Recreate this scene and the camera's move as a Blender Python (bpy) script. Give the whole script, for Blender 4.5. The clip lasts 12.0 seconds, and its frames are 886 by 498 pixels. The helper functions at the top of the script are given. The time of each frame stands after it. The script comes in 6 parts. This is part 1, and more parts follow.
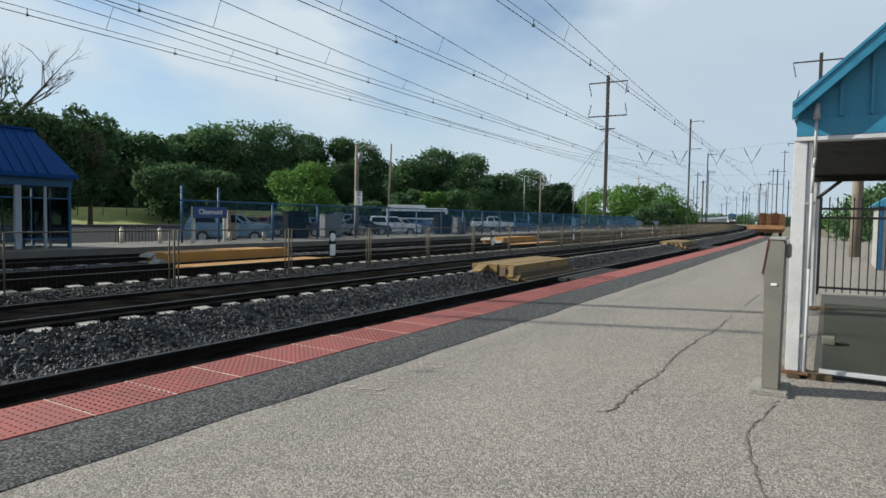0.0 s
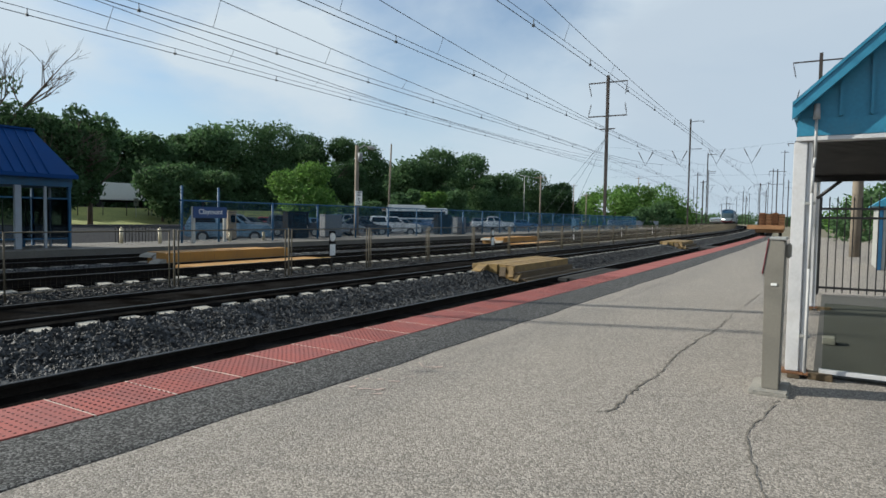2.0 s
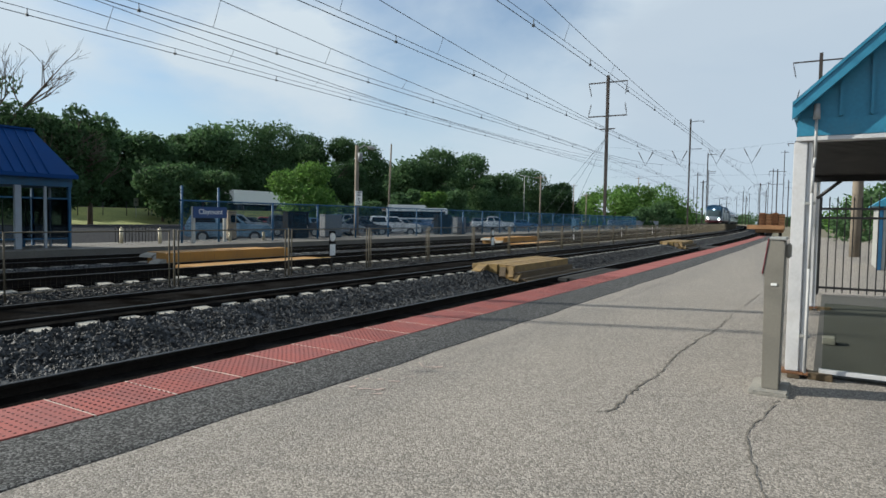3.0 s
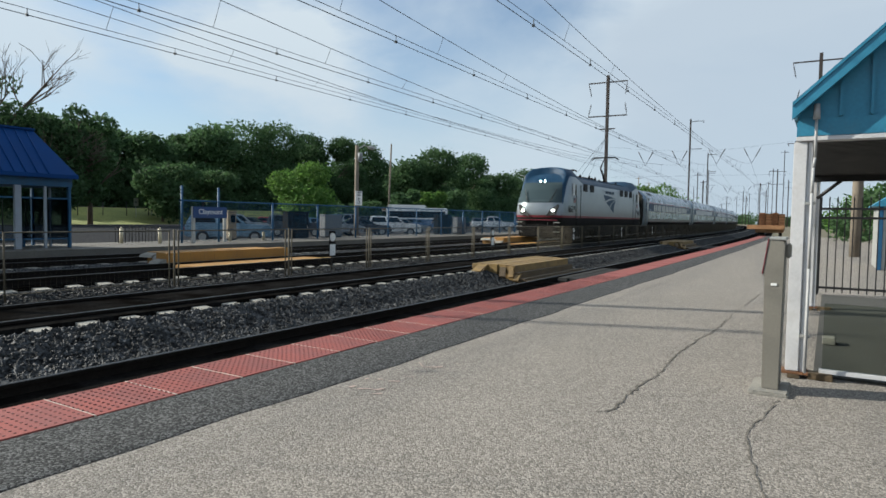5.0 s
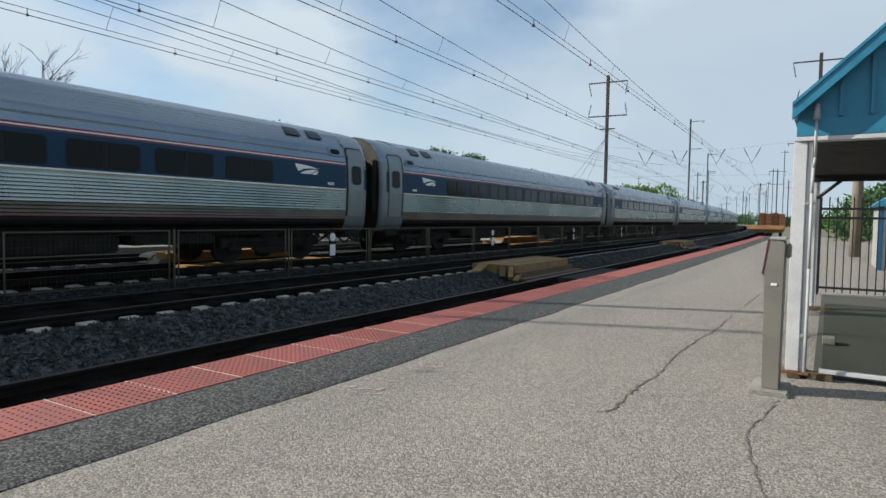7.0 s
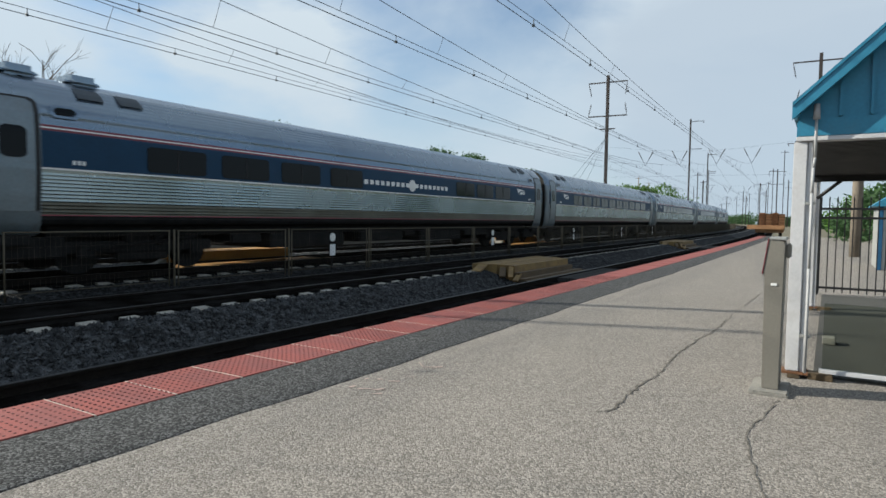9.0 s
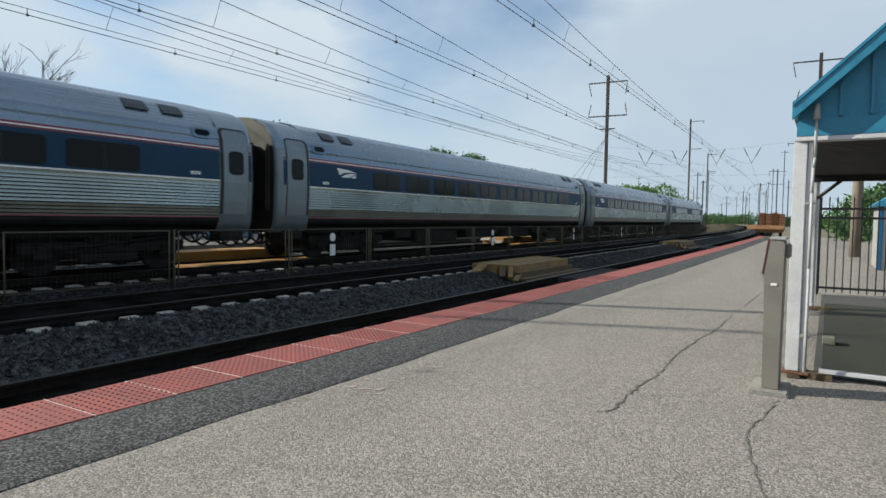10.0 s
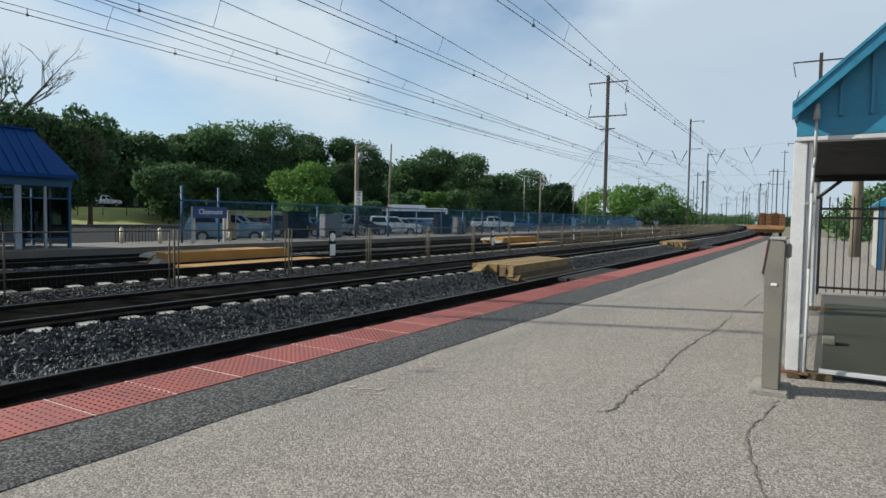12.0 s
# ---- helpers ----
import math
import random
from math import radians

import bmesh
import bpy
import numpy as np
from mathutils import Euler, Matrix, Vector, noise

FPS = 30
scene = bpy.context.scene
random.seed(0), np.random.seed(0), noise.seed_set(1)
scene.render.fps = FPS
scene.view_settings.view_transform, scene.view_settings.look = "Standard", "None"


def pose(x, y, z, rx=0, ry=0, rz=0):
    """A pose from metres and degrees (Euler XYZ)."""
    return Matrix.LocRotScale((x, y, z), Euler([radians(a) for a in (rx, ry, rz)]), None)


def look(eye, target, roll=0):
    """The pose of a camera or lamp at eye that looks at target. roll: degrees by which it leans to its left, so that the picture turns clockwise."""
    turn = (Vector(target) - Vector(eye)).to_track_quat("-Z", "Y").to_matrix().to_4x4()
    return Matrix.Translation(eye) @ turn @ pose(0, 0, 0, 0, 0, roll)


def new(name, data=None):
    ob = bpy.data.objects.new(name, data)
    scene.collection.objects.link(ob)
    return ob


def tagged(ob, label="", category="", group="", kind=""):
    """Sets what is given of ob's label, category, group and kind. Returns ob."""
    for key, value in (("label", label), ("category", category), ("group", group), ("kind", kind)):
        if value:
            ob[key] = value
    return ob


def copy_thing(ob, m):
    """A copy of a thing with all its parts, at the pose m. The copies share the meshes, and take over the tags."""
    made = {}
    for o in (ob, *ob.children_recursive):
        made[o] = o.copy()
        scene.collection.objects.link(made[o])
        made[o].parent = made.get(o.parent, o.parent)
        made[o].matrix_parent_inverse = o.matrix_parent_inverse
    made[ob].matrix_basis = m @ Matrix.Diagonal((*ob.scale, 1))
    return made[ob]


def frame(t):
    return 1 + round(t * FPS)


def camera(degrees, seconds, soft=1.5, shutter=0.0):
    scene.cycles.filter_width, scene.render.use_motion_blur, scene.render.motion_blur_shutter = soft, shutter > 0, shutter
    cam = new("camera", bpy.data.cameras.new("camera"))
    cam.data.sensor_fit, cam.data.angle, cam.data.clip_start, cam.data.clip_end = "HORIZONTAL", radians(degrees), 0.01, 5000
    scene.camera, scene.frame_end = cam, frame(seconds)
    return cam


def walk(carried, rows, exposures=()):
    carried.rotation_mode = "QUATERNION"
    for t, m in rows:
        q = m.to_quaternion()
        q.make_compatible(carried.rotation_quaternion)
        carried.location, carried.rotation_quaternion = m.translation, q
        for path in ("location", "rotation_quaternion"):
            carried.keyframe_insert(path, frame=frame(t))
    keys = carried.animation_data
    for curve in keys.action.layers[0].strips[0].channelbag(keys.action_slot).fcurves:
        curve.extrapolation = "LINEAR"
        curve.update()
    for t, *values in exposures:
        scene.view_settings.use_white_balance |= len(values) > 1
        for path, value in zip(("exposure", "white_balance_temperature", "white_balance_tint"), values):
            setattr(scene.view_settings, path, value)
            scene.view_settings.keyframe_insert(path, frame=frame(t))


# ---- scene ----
from math import sin, cos, pi

# camera: held still at chest height on the low platform
SHOT = 12.0
EYE = Vector((0.0, 0.0, 1.2615))
PSI, PITCH = 0.5493, 0.0496
cam = camera(70.22, SHOT, soft=1.55, shutter=0.04)
aim = EYE + Vector((-sin(PSI) * cos(PITCH), cos(PSI) * cos(PITCH), -sin(PITCH)))
walk(cam, [(0, look(EYE, aim, 0.86)), (SHOT, look(EYE, aim, 0.86))], exposures=[(0, 0.6, 6400, 5), (SHOT, 0.6, 6400, 5)])

# ---- light: low hazy sun from behind on the far side of the tracks ----
SUN_FROM = Vector((-0.94, -0.34, 0.0)).normalized()
SUN_EL = radians(27)
world = bpy.data.worlds.new("sky")
scene.world = world
world.use_nodes = True
wn, wl = world.node_tree.nodes, world.node_tree.links
wn.clear()
w_out = wn.new("ShaderNodeOutputWorld")
w_bg = wn.new("ShaderNodeBackground")
w_sky = wn.new("ShaderNodeTexSky")
w_sky.sky_type, w_sky.sun_disc = "NISHITA", False
w_sky.sun_elevation = SUN_EL
w_sky.sun_rotation = math.atan2(SUN_FROM.x, SUN_FROM.y)
w_sky.air_density, w_sky.dust_density, w_sky.ozone_density = 1.0, 0.4, 1.2
w_tc = wn.new("ShaderNodeTexCoord")
w_map = wn.new("ShaderNodeMapping")
w_map.inputs["Scale"].default_value = (1.0, 1.0, 2.4)
w_n = wn.new("ShaderNodeTexNoise")
w_n.inputs["Scale"].default_value, w_n.inputs["Detail"].default_value, w_n.inputs["Roughness"].default_value = 2.3, 7, 0.52
w_n.inputs["Distortion"].default_value = 0.35
w_r = wn.new("ShaderNodeValToRGB")
w_r.color_ramp.elements[0].position, w_r.color_ramp.elements[0].color = 0.36, (0.12, 0.12, 0.12, 1)
w_r.color_ramp.elements[1].position, w_r.color_ramp.elements[1].color = 0.58, (0.92, 0.92, 0.92, 1)
w_mix = wn.new("ShaderNodeMixRGB")
w_mix.inputs[2].default_value = (6.6, 7.25, 8.0, 1)
wl.new(w_tc.outputs["Generated"], w_map.inputs["Vector"])
wl.new(w_map.outputs["Vector"], w_n.inputs["Vector"])
wl.new(w_n.outputs["Fac"], w_r.inputs["Fac"])
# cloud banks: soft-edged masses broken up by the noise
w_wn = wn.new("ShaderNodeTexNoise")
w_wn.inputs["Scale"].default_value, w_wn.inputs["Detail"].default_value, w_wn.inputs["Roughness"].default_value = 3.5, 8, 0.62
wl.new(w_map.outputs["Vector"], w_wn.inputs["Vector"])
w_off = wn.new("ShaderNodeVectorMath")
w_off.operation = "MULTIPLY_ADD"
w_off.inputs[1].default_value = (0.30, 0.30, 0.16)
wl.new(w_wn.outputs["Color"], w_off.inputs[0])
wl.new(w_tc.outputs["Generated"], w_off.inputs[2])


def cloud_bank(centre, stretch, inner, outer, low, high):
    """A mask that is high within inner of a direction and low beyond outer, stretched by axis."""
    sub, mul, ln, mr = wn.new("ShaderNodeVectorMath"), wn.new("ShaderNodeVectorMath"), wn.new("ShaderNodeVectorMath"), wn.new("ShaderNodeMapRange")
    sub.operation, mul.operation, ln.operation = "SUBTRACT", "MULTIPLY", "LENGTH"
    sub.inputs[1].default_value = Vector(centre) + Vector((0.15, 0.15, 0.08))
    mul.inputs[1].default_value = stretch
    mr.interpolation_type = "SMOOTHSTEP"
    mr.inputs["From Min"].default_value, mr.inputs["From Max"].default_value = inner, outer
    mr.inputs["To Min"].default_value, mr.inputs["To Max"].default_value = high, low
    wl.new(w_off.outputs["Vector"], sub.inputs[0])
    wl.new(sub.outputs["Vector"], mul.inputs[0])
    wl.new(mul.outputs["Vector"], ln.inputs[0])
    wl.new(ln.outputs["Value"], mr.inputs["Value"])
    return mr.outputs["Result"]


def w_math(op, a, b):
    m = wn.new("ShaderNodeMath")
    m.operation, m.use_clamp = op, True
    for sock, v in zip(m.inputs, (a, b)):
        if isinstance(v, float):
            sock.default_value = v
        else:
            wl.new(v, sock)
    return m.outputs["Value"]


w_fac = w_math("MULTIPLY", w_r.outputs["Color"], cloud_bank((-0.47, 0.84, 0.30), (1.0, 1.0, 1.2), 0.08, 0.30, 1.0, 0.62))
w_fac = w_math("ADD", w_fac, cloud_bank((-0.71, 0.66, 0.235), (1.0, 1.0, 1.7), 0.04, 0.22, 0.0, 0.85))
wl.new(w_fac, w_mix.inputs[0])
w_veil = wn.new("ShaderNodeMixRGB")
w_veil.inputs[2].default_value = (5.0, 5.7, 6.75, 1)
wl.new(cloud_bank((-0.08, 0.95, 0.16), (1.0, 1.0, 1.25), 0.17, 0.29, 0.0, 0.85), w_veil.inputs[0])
w_tint = wn.new("ShaderNodeMixRGB")
w_tint.blend_type = "MULTIPLY"
w_tint.inputs[0].default_value = 1.0
w_tint.inputs[2].default_value = (1.05, 1.17, 1.29, 1)
wl.new(w_sky.outputs["Color"], w_tint.inputs[1])
wl.new(w_tint.outputs["Color"], w_mix.inputs[1])
# pale haze towards the horizon
w_sep = wn.new("ShaderNodeSeparateXYZ")
w_hz = wn.new("ShaderNodeMapRange")
w_hz.inputs["From Min"].default_value, w_hz.inputs["From Max"].default_value = 0.0, 0.36
w_hz.inputs["To Min"].default_value, w_hz.inputs["To Max"].default_value = 0.72, 0.0
w_mh = wn.new("ShaderNodeMixRGB")
w_mh.inputs[2].default_value = (4.9, 5.8, 6.9, 1)
wl.new(w_tc.outputs["Generated"], w_sep.inputs["Vector"])
wl.new(w_sep.outputs["Z"], w_hz.inputs["Value"])
wl.new(w_hz.outputs["Result"], w_mh.inputs[0])
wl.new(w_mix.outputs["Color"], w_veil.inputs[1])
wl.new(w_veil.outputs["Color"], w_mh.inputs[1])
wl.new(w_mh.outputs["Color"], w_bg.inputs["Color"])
w_bg.inputs["Strength"].default_value = 0.070
wl.new(w_bg.outputs["Background"], w_out.inputs["Surface"])
sun = new("sun", bpy.data.lights.new("sun", "SUN"))
sun.data.energy, sun.data.angle, sun.data.color = 5.0, radians(0.6), (1.0, 0.94, 0.85)
sun.matrix_world = look(SUN_FROM * 50 * cos(SUN_EL) + Vector((0, 0, 50 * sin(SUN_EL))), (0, 0, 0))


# ---- materials ----
def mat(name, color, rough=0.6, metal=0.0, var=0.25, scale=6.0, fine=90.0, bump=0.1, tint=None, spec=0.5, coat=0.0, per=0.0, grime=None):
    """Base colour varied at two scales, with relief from the fine one. per: variation by object or island."""
    m = bpy.data.materials.new(name)
    m.use_nodes = True
    n, l = m.node_tree.nodes, m.node_tree.links
    b = n["Principled BSDF"]
    b.inputs["Metallic"].default_value = metal
    b.inputs["Specular IOR Level"].default_value = spec
    b.inputs["Coat Weight"].default_value = coat
    tc = n.new("ShaderNodeTexCoord")
    a, f = n.new("ShaderNodeTexNoise"), n.new("ShaderNodeTexNoise")
    a.inputs["Scale"].default_value, a.inputs["Detail"].default_value = scale, 5
    f.inputs["Scale"].default_value, f.inputs["Detail"].default_value = fine, 3
    for t in (a, f):
        l.new(tc.outputs["Object"], t.inputs["Vector"])
    r = n.new("ShaderNodeValToRGB")
    c = Vector(color)
    d = Vector(tint) if tint else c * (1 - var)
    r.color_ramp.elements[0].position, r.color_ramp.elements[0].color = 0.35, (*d, 1)
    r.color_ramp.elements[1].position, r.color_ramp.elements[1].color = 0.65, (*c, 1)
    l.new(a.outputs["Fac"], r.inputs["Fac"])
    mx = n.new("ShaderNodeMixRGB")
    mx.blend_type = "MULTIPLY"
    mx.inputs[0].default_value = 1.0
    g = n.new("ShaderNodeMapRange")
    g.inputs["From Min"].default_value, g.inputs["From Max"].default_value = 0.25, 0.75
    g.inputs["To Min"].default_value, g.inputs["To Max"].default_value = 1 - var, 1 + var * 0.6
    l.new(f.outputs["Fac"], g.inputs["Value"])
    l.new(r.outputs["Color"], mx.inputs[1])
    l.new(g.outputs["Result"], mx.inputs[2])
    last = mx.outputs["Color"]
    if per:
        oi, gi, add = n.new("ShaderNodeObjectInfo"), n.new("ShaderNodeNewGeometry"), n.new("ShaderNodeMath")
        add.operation = "ADD"
        l.new(oi.outputs["Random"], add.inputs[0])
        l.new(gi.outputs["Random Per Island"], add.inputs[1])
        p = n.new("ShaderNodeMapRange")
        p.inputs["From Max"].default_value = 2.0
        p.inputs["To Min"].default_value, p.inputs["To Max"].default_value = 1 - per, 1 + per
        l.new(add.outputs["Value"], p.inputs["Value"])
        m2 = n.new("ShaderNodeMixRGB")
        m2.blend_type = "MULTIPLY"
        m2.inputs[0].default_value = 1.0
        l.new(last, m2.inputs[1])
        l.new(p.outputs["Result"], m2.inputs[2])
        last = m2.outputs["Color"]
    if grime:
        gn, gr, m3 = n.new("ShaderNodeTexNoise"), n.new("ShaderNodeValToRGB"), n.new("ShaderNodeMixRGB")
        gn.inputs["Scale"].default_value, gn.inputs["Detail"].default_value, gn.inputs["Roughness"].default_value = scale * 2.3, 8, 0.7
        l.new(tc.outputs["Object"], gn.inputs["Vector"])
        gr.color_ramp.elements[0].position, gr.color_ramp.elements[1].position = 0.55, 0.72
        gr.color_ramp.elements[1].color = (0.7, 0.7, 0.7, 1)
        l.new(gn.outputs["Fac"], gr.inputs["Fac"])
        l.new(gr.outputs["Color"], m3.inputs[0])
        l.new(last, m3.inputs[1])
        m3.inputs[2].default_value = (*grime, 1)
        last = m3.outputs["Color"]
    l.new(last, b.inputs["Base Color"])
    rr = n.new("ShaderNodeMapRange")
    rr.inputs["To Min"].default_value, rr.inputs["To Max"].default_value = max(0.02, rough - 0.12), min(1, rough + 0.12)
    l.new(a.outputs["Fac"], rr.inputs["Value"])
    l.new(rr.outputs["Result"], b.inputs["Roughness"])
    if bump:
        bp = n.new("ShaderNodeBump")
        bp.inputs["Strength"].default_value, bp.inputs["Distance"].default_value = min(1, bump * 3), 0.01
        l.new(f.outputs["Fac"], bp.inputs["Height"])
        l.new(bp.outputs["Normal"], b.inputs["Normal"])
    return m


def glow(name, color, strength):
    m = bpy.data.materials.new(name)
    m.use_nodes = True
    b = m.node_tree.nodes["Principled BSDF"]
    b.inputs["Base Color"].default_value = (*color, 1)
    b.inputs["Emission Color"].default_value = (*color, 1)
    b.inputs["Emission Strength"].default_value = strength
    return m


def glass(name, color, rough=0.05):
    m = bpy.data.materials.new(name)
    m.use_nodes = True
    b = m.node_tree.nodes["Principled BSDF"]
    b.inputs["Base Color"].default_value = (*color, 1)
    b.inputs["Roughness"].default_value = rough
    b.inputs["Specular IOR Level"].default_value = 0.14
    return m


def clear_glass(name, tint):
    m = bpy.data.materials.new(name)
    m.use_nodes = True
    b = m.node_tree.nodes["Principled BSDF"]
    b.inputs["Base Color"].default_value = (*tint, 1)
    b.inputs["Roughness"].default_value = 0.03
    b.inputs["Transmission Weight"].default_value = 1.0
    b.inputs["IOR"].default_value = 1.05
    return m


def asphalt(name, light, dark, chips, size, gloss=0.08):
    """Worn aggregate: pale stone chips in a binder, with broad stains."""
    m = mat(name, light, 0.9, 0, 0.16, 0.7, 60, 0.25, tint=tuple(c * 0.8 for c in light), spec=gloss)
    n, l = m.node_tree.nodes, m.node_tree.links
    b = n["Principled BSDF"]
    src = b.inputs["Base Color"].links[0].from_socket
    tc = n.new("ShaderNodeTexCoord")
    v = n.new("ShaderNodeTexVoronoi")
    v.inputs["Scale"].default_value = size
    l.new(tc.outputs["Object"], v.inputs["Vector"])
    sp = n.new("ShaderNodeSeparateColor")
    l.new(v.outputs["Color"], sp.inputs["Color"])
    r = n.new("ShaderNodeValToRGB")
    r.color_ramp.elements[0].position, r.color_ramp.elements[0].color = 0.1, (*dark, 1)
    r.color_ramp.elements[1].position, r.color_ramp.elements[1].color = 0.9, (*chips, 1)
    e = r.color_ramp.elements.new(0.5)
    e.color = (*light, 1)
    l.new(sp.outputs[0], r.inputs["Fac"])
    mx = n.new("ShaderNodeMixRGB")
    mx.inputs[0].default_value = 0.55
    l.new(src, mx.inputs[1])
    l.new(r.outputs["Color"], mx.inputs[2])
    l.new(mx.outputs["Color"], b.inputs["Base Color"])
    bp = n.new("ShaderNodeBump")
    bp.inputs["Strength"].default_value, bp.inputs["Distance"].default_value = 0.6, 0.006
    bp.invert = True
    l.new(v.outputs["Distance"], bp.inputs["Height"])
    l.new(bp.outputs["Normal"], b.inputs["Normal"])
    return m


def leafy(m):
    """Lets some light through the leaves."""
    n, l = m.node_tree.nodes, m.node_tree.links
    b = n["Principled BSDF"]
    t, mx = n.new("ShaderNodeBsdfTranslucent"), n.new("ShaderNodeMixShader")
    l.new(b.inputs["Base Color"].links[0].from_socket, t.inputs["Color"])
    mx.inputs[0].default_value = 0.42
    l.new(b.outputs["BSDF"], mx.inputs[1])
    l.new(t.outputs["BSDF"], mx.inputs[2])
    l.new(mx.outputs["Shader"], n["Material Output"].inputs["Surface"])
    return m


M_PLAT = asphalt("platform_asphalt", (0.213, 0.189, 0.164), (0.082, 0.073, 0.062), (0.43, 0.39, 0.345), 100, 0.3)
M_STRIP = asphalt("edge_patch_asphalt", (0.047, 0.0468, 0.0465), (0.008, 0.008, 0.008), (0.19, 0.19, 0.188), 80, 0.12)
M_LOT = asphalt("lot_asphalt", (0.045, 0.046, 0.05), (0.03, 0.03, 0.03), (0.08, 0.08, 0.08), 30, 0.0)
# bed under the loose stones: shade of the gaps painted as near black
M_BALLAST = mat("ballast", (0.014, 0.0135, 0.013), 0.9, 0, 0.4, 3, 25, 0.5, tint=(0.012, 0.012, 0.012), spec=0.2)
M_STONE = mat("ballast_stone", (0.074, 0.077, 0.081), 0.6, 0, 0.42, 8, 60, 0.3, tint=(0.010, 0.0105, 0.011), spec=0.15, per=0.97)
M_TACTILE = mat("red_tactile", (0.26, 0.070, 0.058), 0.75, 0, 0.14, 2.5, 60, 0.1, tint=(0.20, 0.066, 0.060), per=0.12, spec=0.3)
# the tiles' red made darker, to paint in the shading of the domes
M_DOME = mat("shaded_red_dome", (0.14, 0.042, 0.038), 0.85, 0, 0.2, 3, 60, 0.1)
M_JOINT = mat("pale_joint", (0.55, 0.46, 0.40), 0.9, 0, 0.2, 8, 80, 0.2)
M_CONC = mat("concrete", (0.26, 0.245, 0.215), 0.9, 0, 0.2, 2, 50, 0.3, grime=(0.25, 0.22, 0.18))
M_FARCONC = mat("dusty_platform_concrete", (0.13, 0.12, 0.105), 0.92, 0, 0.2, 2, 50, 0.3, grime=(0.09, 0.083, 0.07))
# shelter floor: stains, plus the shade under the roof put into a darker colour
M_SHADED_FLOOR = mat("stained_shaded_floor_concrete", (0.062, 0.059, 0.05), 0.9, 0, 0.25, 1.3, 40, 0.3, grime=(0.045, 0.043, 0.038))
M_POSTW = mat("dulled_white_paint", (0.56, 0.555, 0.56), 0.55, 0, 0.08, 3, 60, 0.03, grime=(0.44, 0.42, 0.40))
M_TIE = mat("concrete_tie", (0.33, 0.31, 0.27), 0.9, 0, 0.3, 5, 40, 0.3, per=0.15)
M_RAIL = mat("rusty_rail", (0.018, 0.015, 0.013), 0.95, 0.0, 0.3, 6, 50, 0.2, spec=0.08)
M_RAILTOP = mat("polished_railhead", (0.06, 0.06, 0.06), 0.5, 1.0, 0.1, 6, 50, 0.02)
M_GRASS = mat("grass", (0.24, 0.25, 0.065), 0.95, 0, 0.35, 0.15, 3, 0.5, tint=(0.15, 0.18, 0.045))
M_DIRT = mat("dirt", (0.16, 0.13, 0.085), 0.95, 0, 0.3, 0.5, 12, 0.5, tint=(0.10, 0.095, 0.05))
M_SILVER = mat("silver_paint", (0.23, 0.26, 0.283), 0.33, 0.4, 0.06, 0.6, 30, 0.0, grime=(0.15, 0.17, 0.18))
M_NAVY = mat("navy_paint", (0.009, 0.042, 0.088), 0.5, 0.0, 0.15, 1.5, 30, 0.0, spec=0.2)
M_RED = mat("red_stripe_paint", (0.19, 0.022, 0.034), 0.45, 0.0, 0.15, 2, 30, 0.0)
M_UNDER = mat("underframe_black", (0.024, 0.023, 0.022), 0.9, 0.0, 0.4, 3, 40, 0.2, spec=0.1)
M_STEEL = mat("stainless_steel", (0.33, 0.375, 0.37), 0.25, 1.0, 0.14, 0.5, 20, 0.0, tint=(0.20, 0.23, 0.215))
# lower coach side: the dark ground's reflection put into the steel's colour
M_STEELLOW = mat("ground_reflection_steel", (0.15, 0.145, 0.115), 0.4, 0.9, 0.18, 0.8, 20, 0.0, tint=(0.10, 0.09, 0.07))
M_STEELROOF = mat("dull_steel_roof", (0.20, 0.255, 0.315), 0.27, 0.75, 0.12, 0.6, 20, 0.0)
M_DOOR = mat("brushed_steel_door", (0.19, 0.225, 0.245), 0.40, 0.5, 0.12, 1.2, 20, 0.0, grime=(0.14, 0.13, 0.12))
M_TGLASS = glass("dark_window_glass", (0.003, 0.004, 0.005), 0.12)
M_WSCREEN = glass("windscreen_glass", (0.045, 0.065, 0.072))
M_ENDWALL = mat("dark_end_wall_steel", (0.046, 0.044, 0.035), 0.5, 0.5, 0.3, 1.5, 20, 0.02, tint=(0.03, 0.028, 0.022))
M_CONDUIT = mat("dull_conduit_paint", (0.36, 0.36, 0.36), 0.6, 0, 0.1, 3, 60, 0.02)
M_VENT = mat("dark_vent_flap", (0.05, 0.065, 0.08), 0.6, 0.3, 0.2, 3, 30, 0.05)
M_RUBBER = mat("black_rubber", (0.018, 0.018, 0.018), 0.8, 0, 0.3, 8, 60, 0.1)
M_WHITE = mat("white_paint", (0.78, 0.77, 0.74), 0.5, 0, 0.06, 3, 60, 0.03, grime=(0.62, 0.58, 0.52))
M_YELLOW = mat("yellow_panel_paint", (0.38, 0.24, 0.075), 0.7, 0, 0.18, 2.0, 40, 0.1, tint=(0.33, 0.20, 0.06), grime=(0.26, 0.17, 0.07))
M_OCHRE = mat("ochre_panel_paint", (0.34, 0.168, 0.03), 0.7, 0, 0.15, 1.2, 40, 0.1, tint=(0.27, 0.13, 0.026), grime=(0.24, 0.13, 0.04))
M_DARKBED = mat("shaded_oily_ballast", (0.015, 0.0145, 0.014), 0.95, 0, 0.5, 2, 20, 0.5, tint=(0.005, 0.0045, 0.004), spec=0.0)
M_TIMBER = mat("weathered_timber", (0.23, 0.15, 0.052), 0.85, 0, 0.3, 3, 40, 0.3, tint=(0.15, 0.095, 0.04), per=0.2)
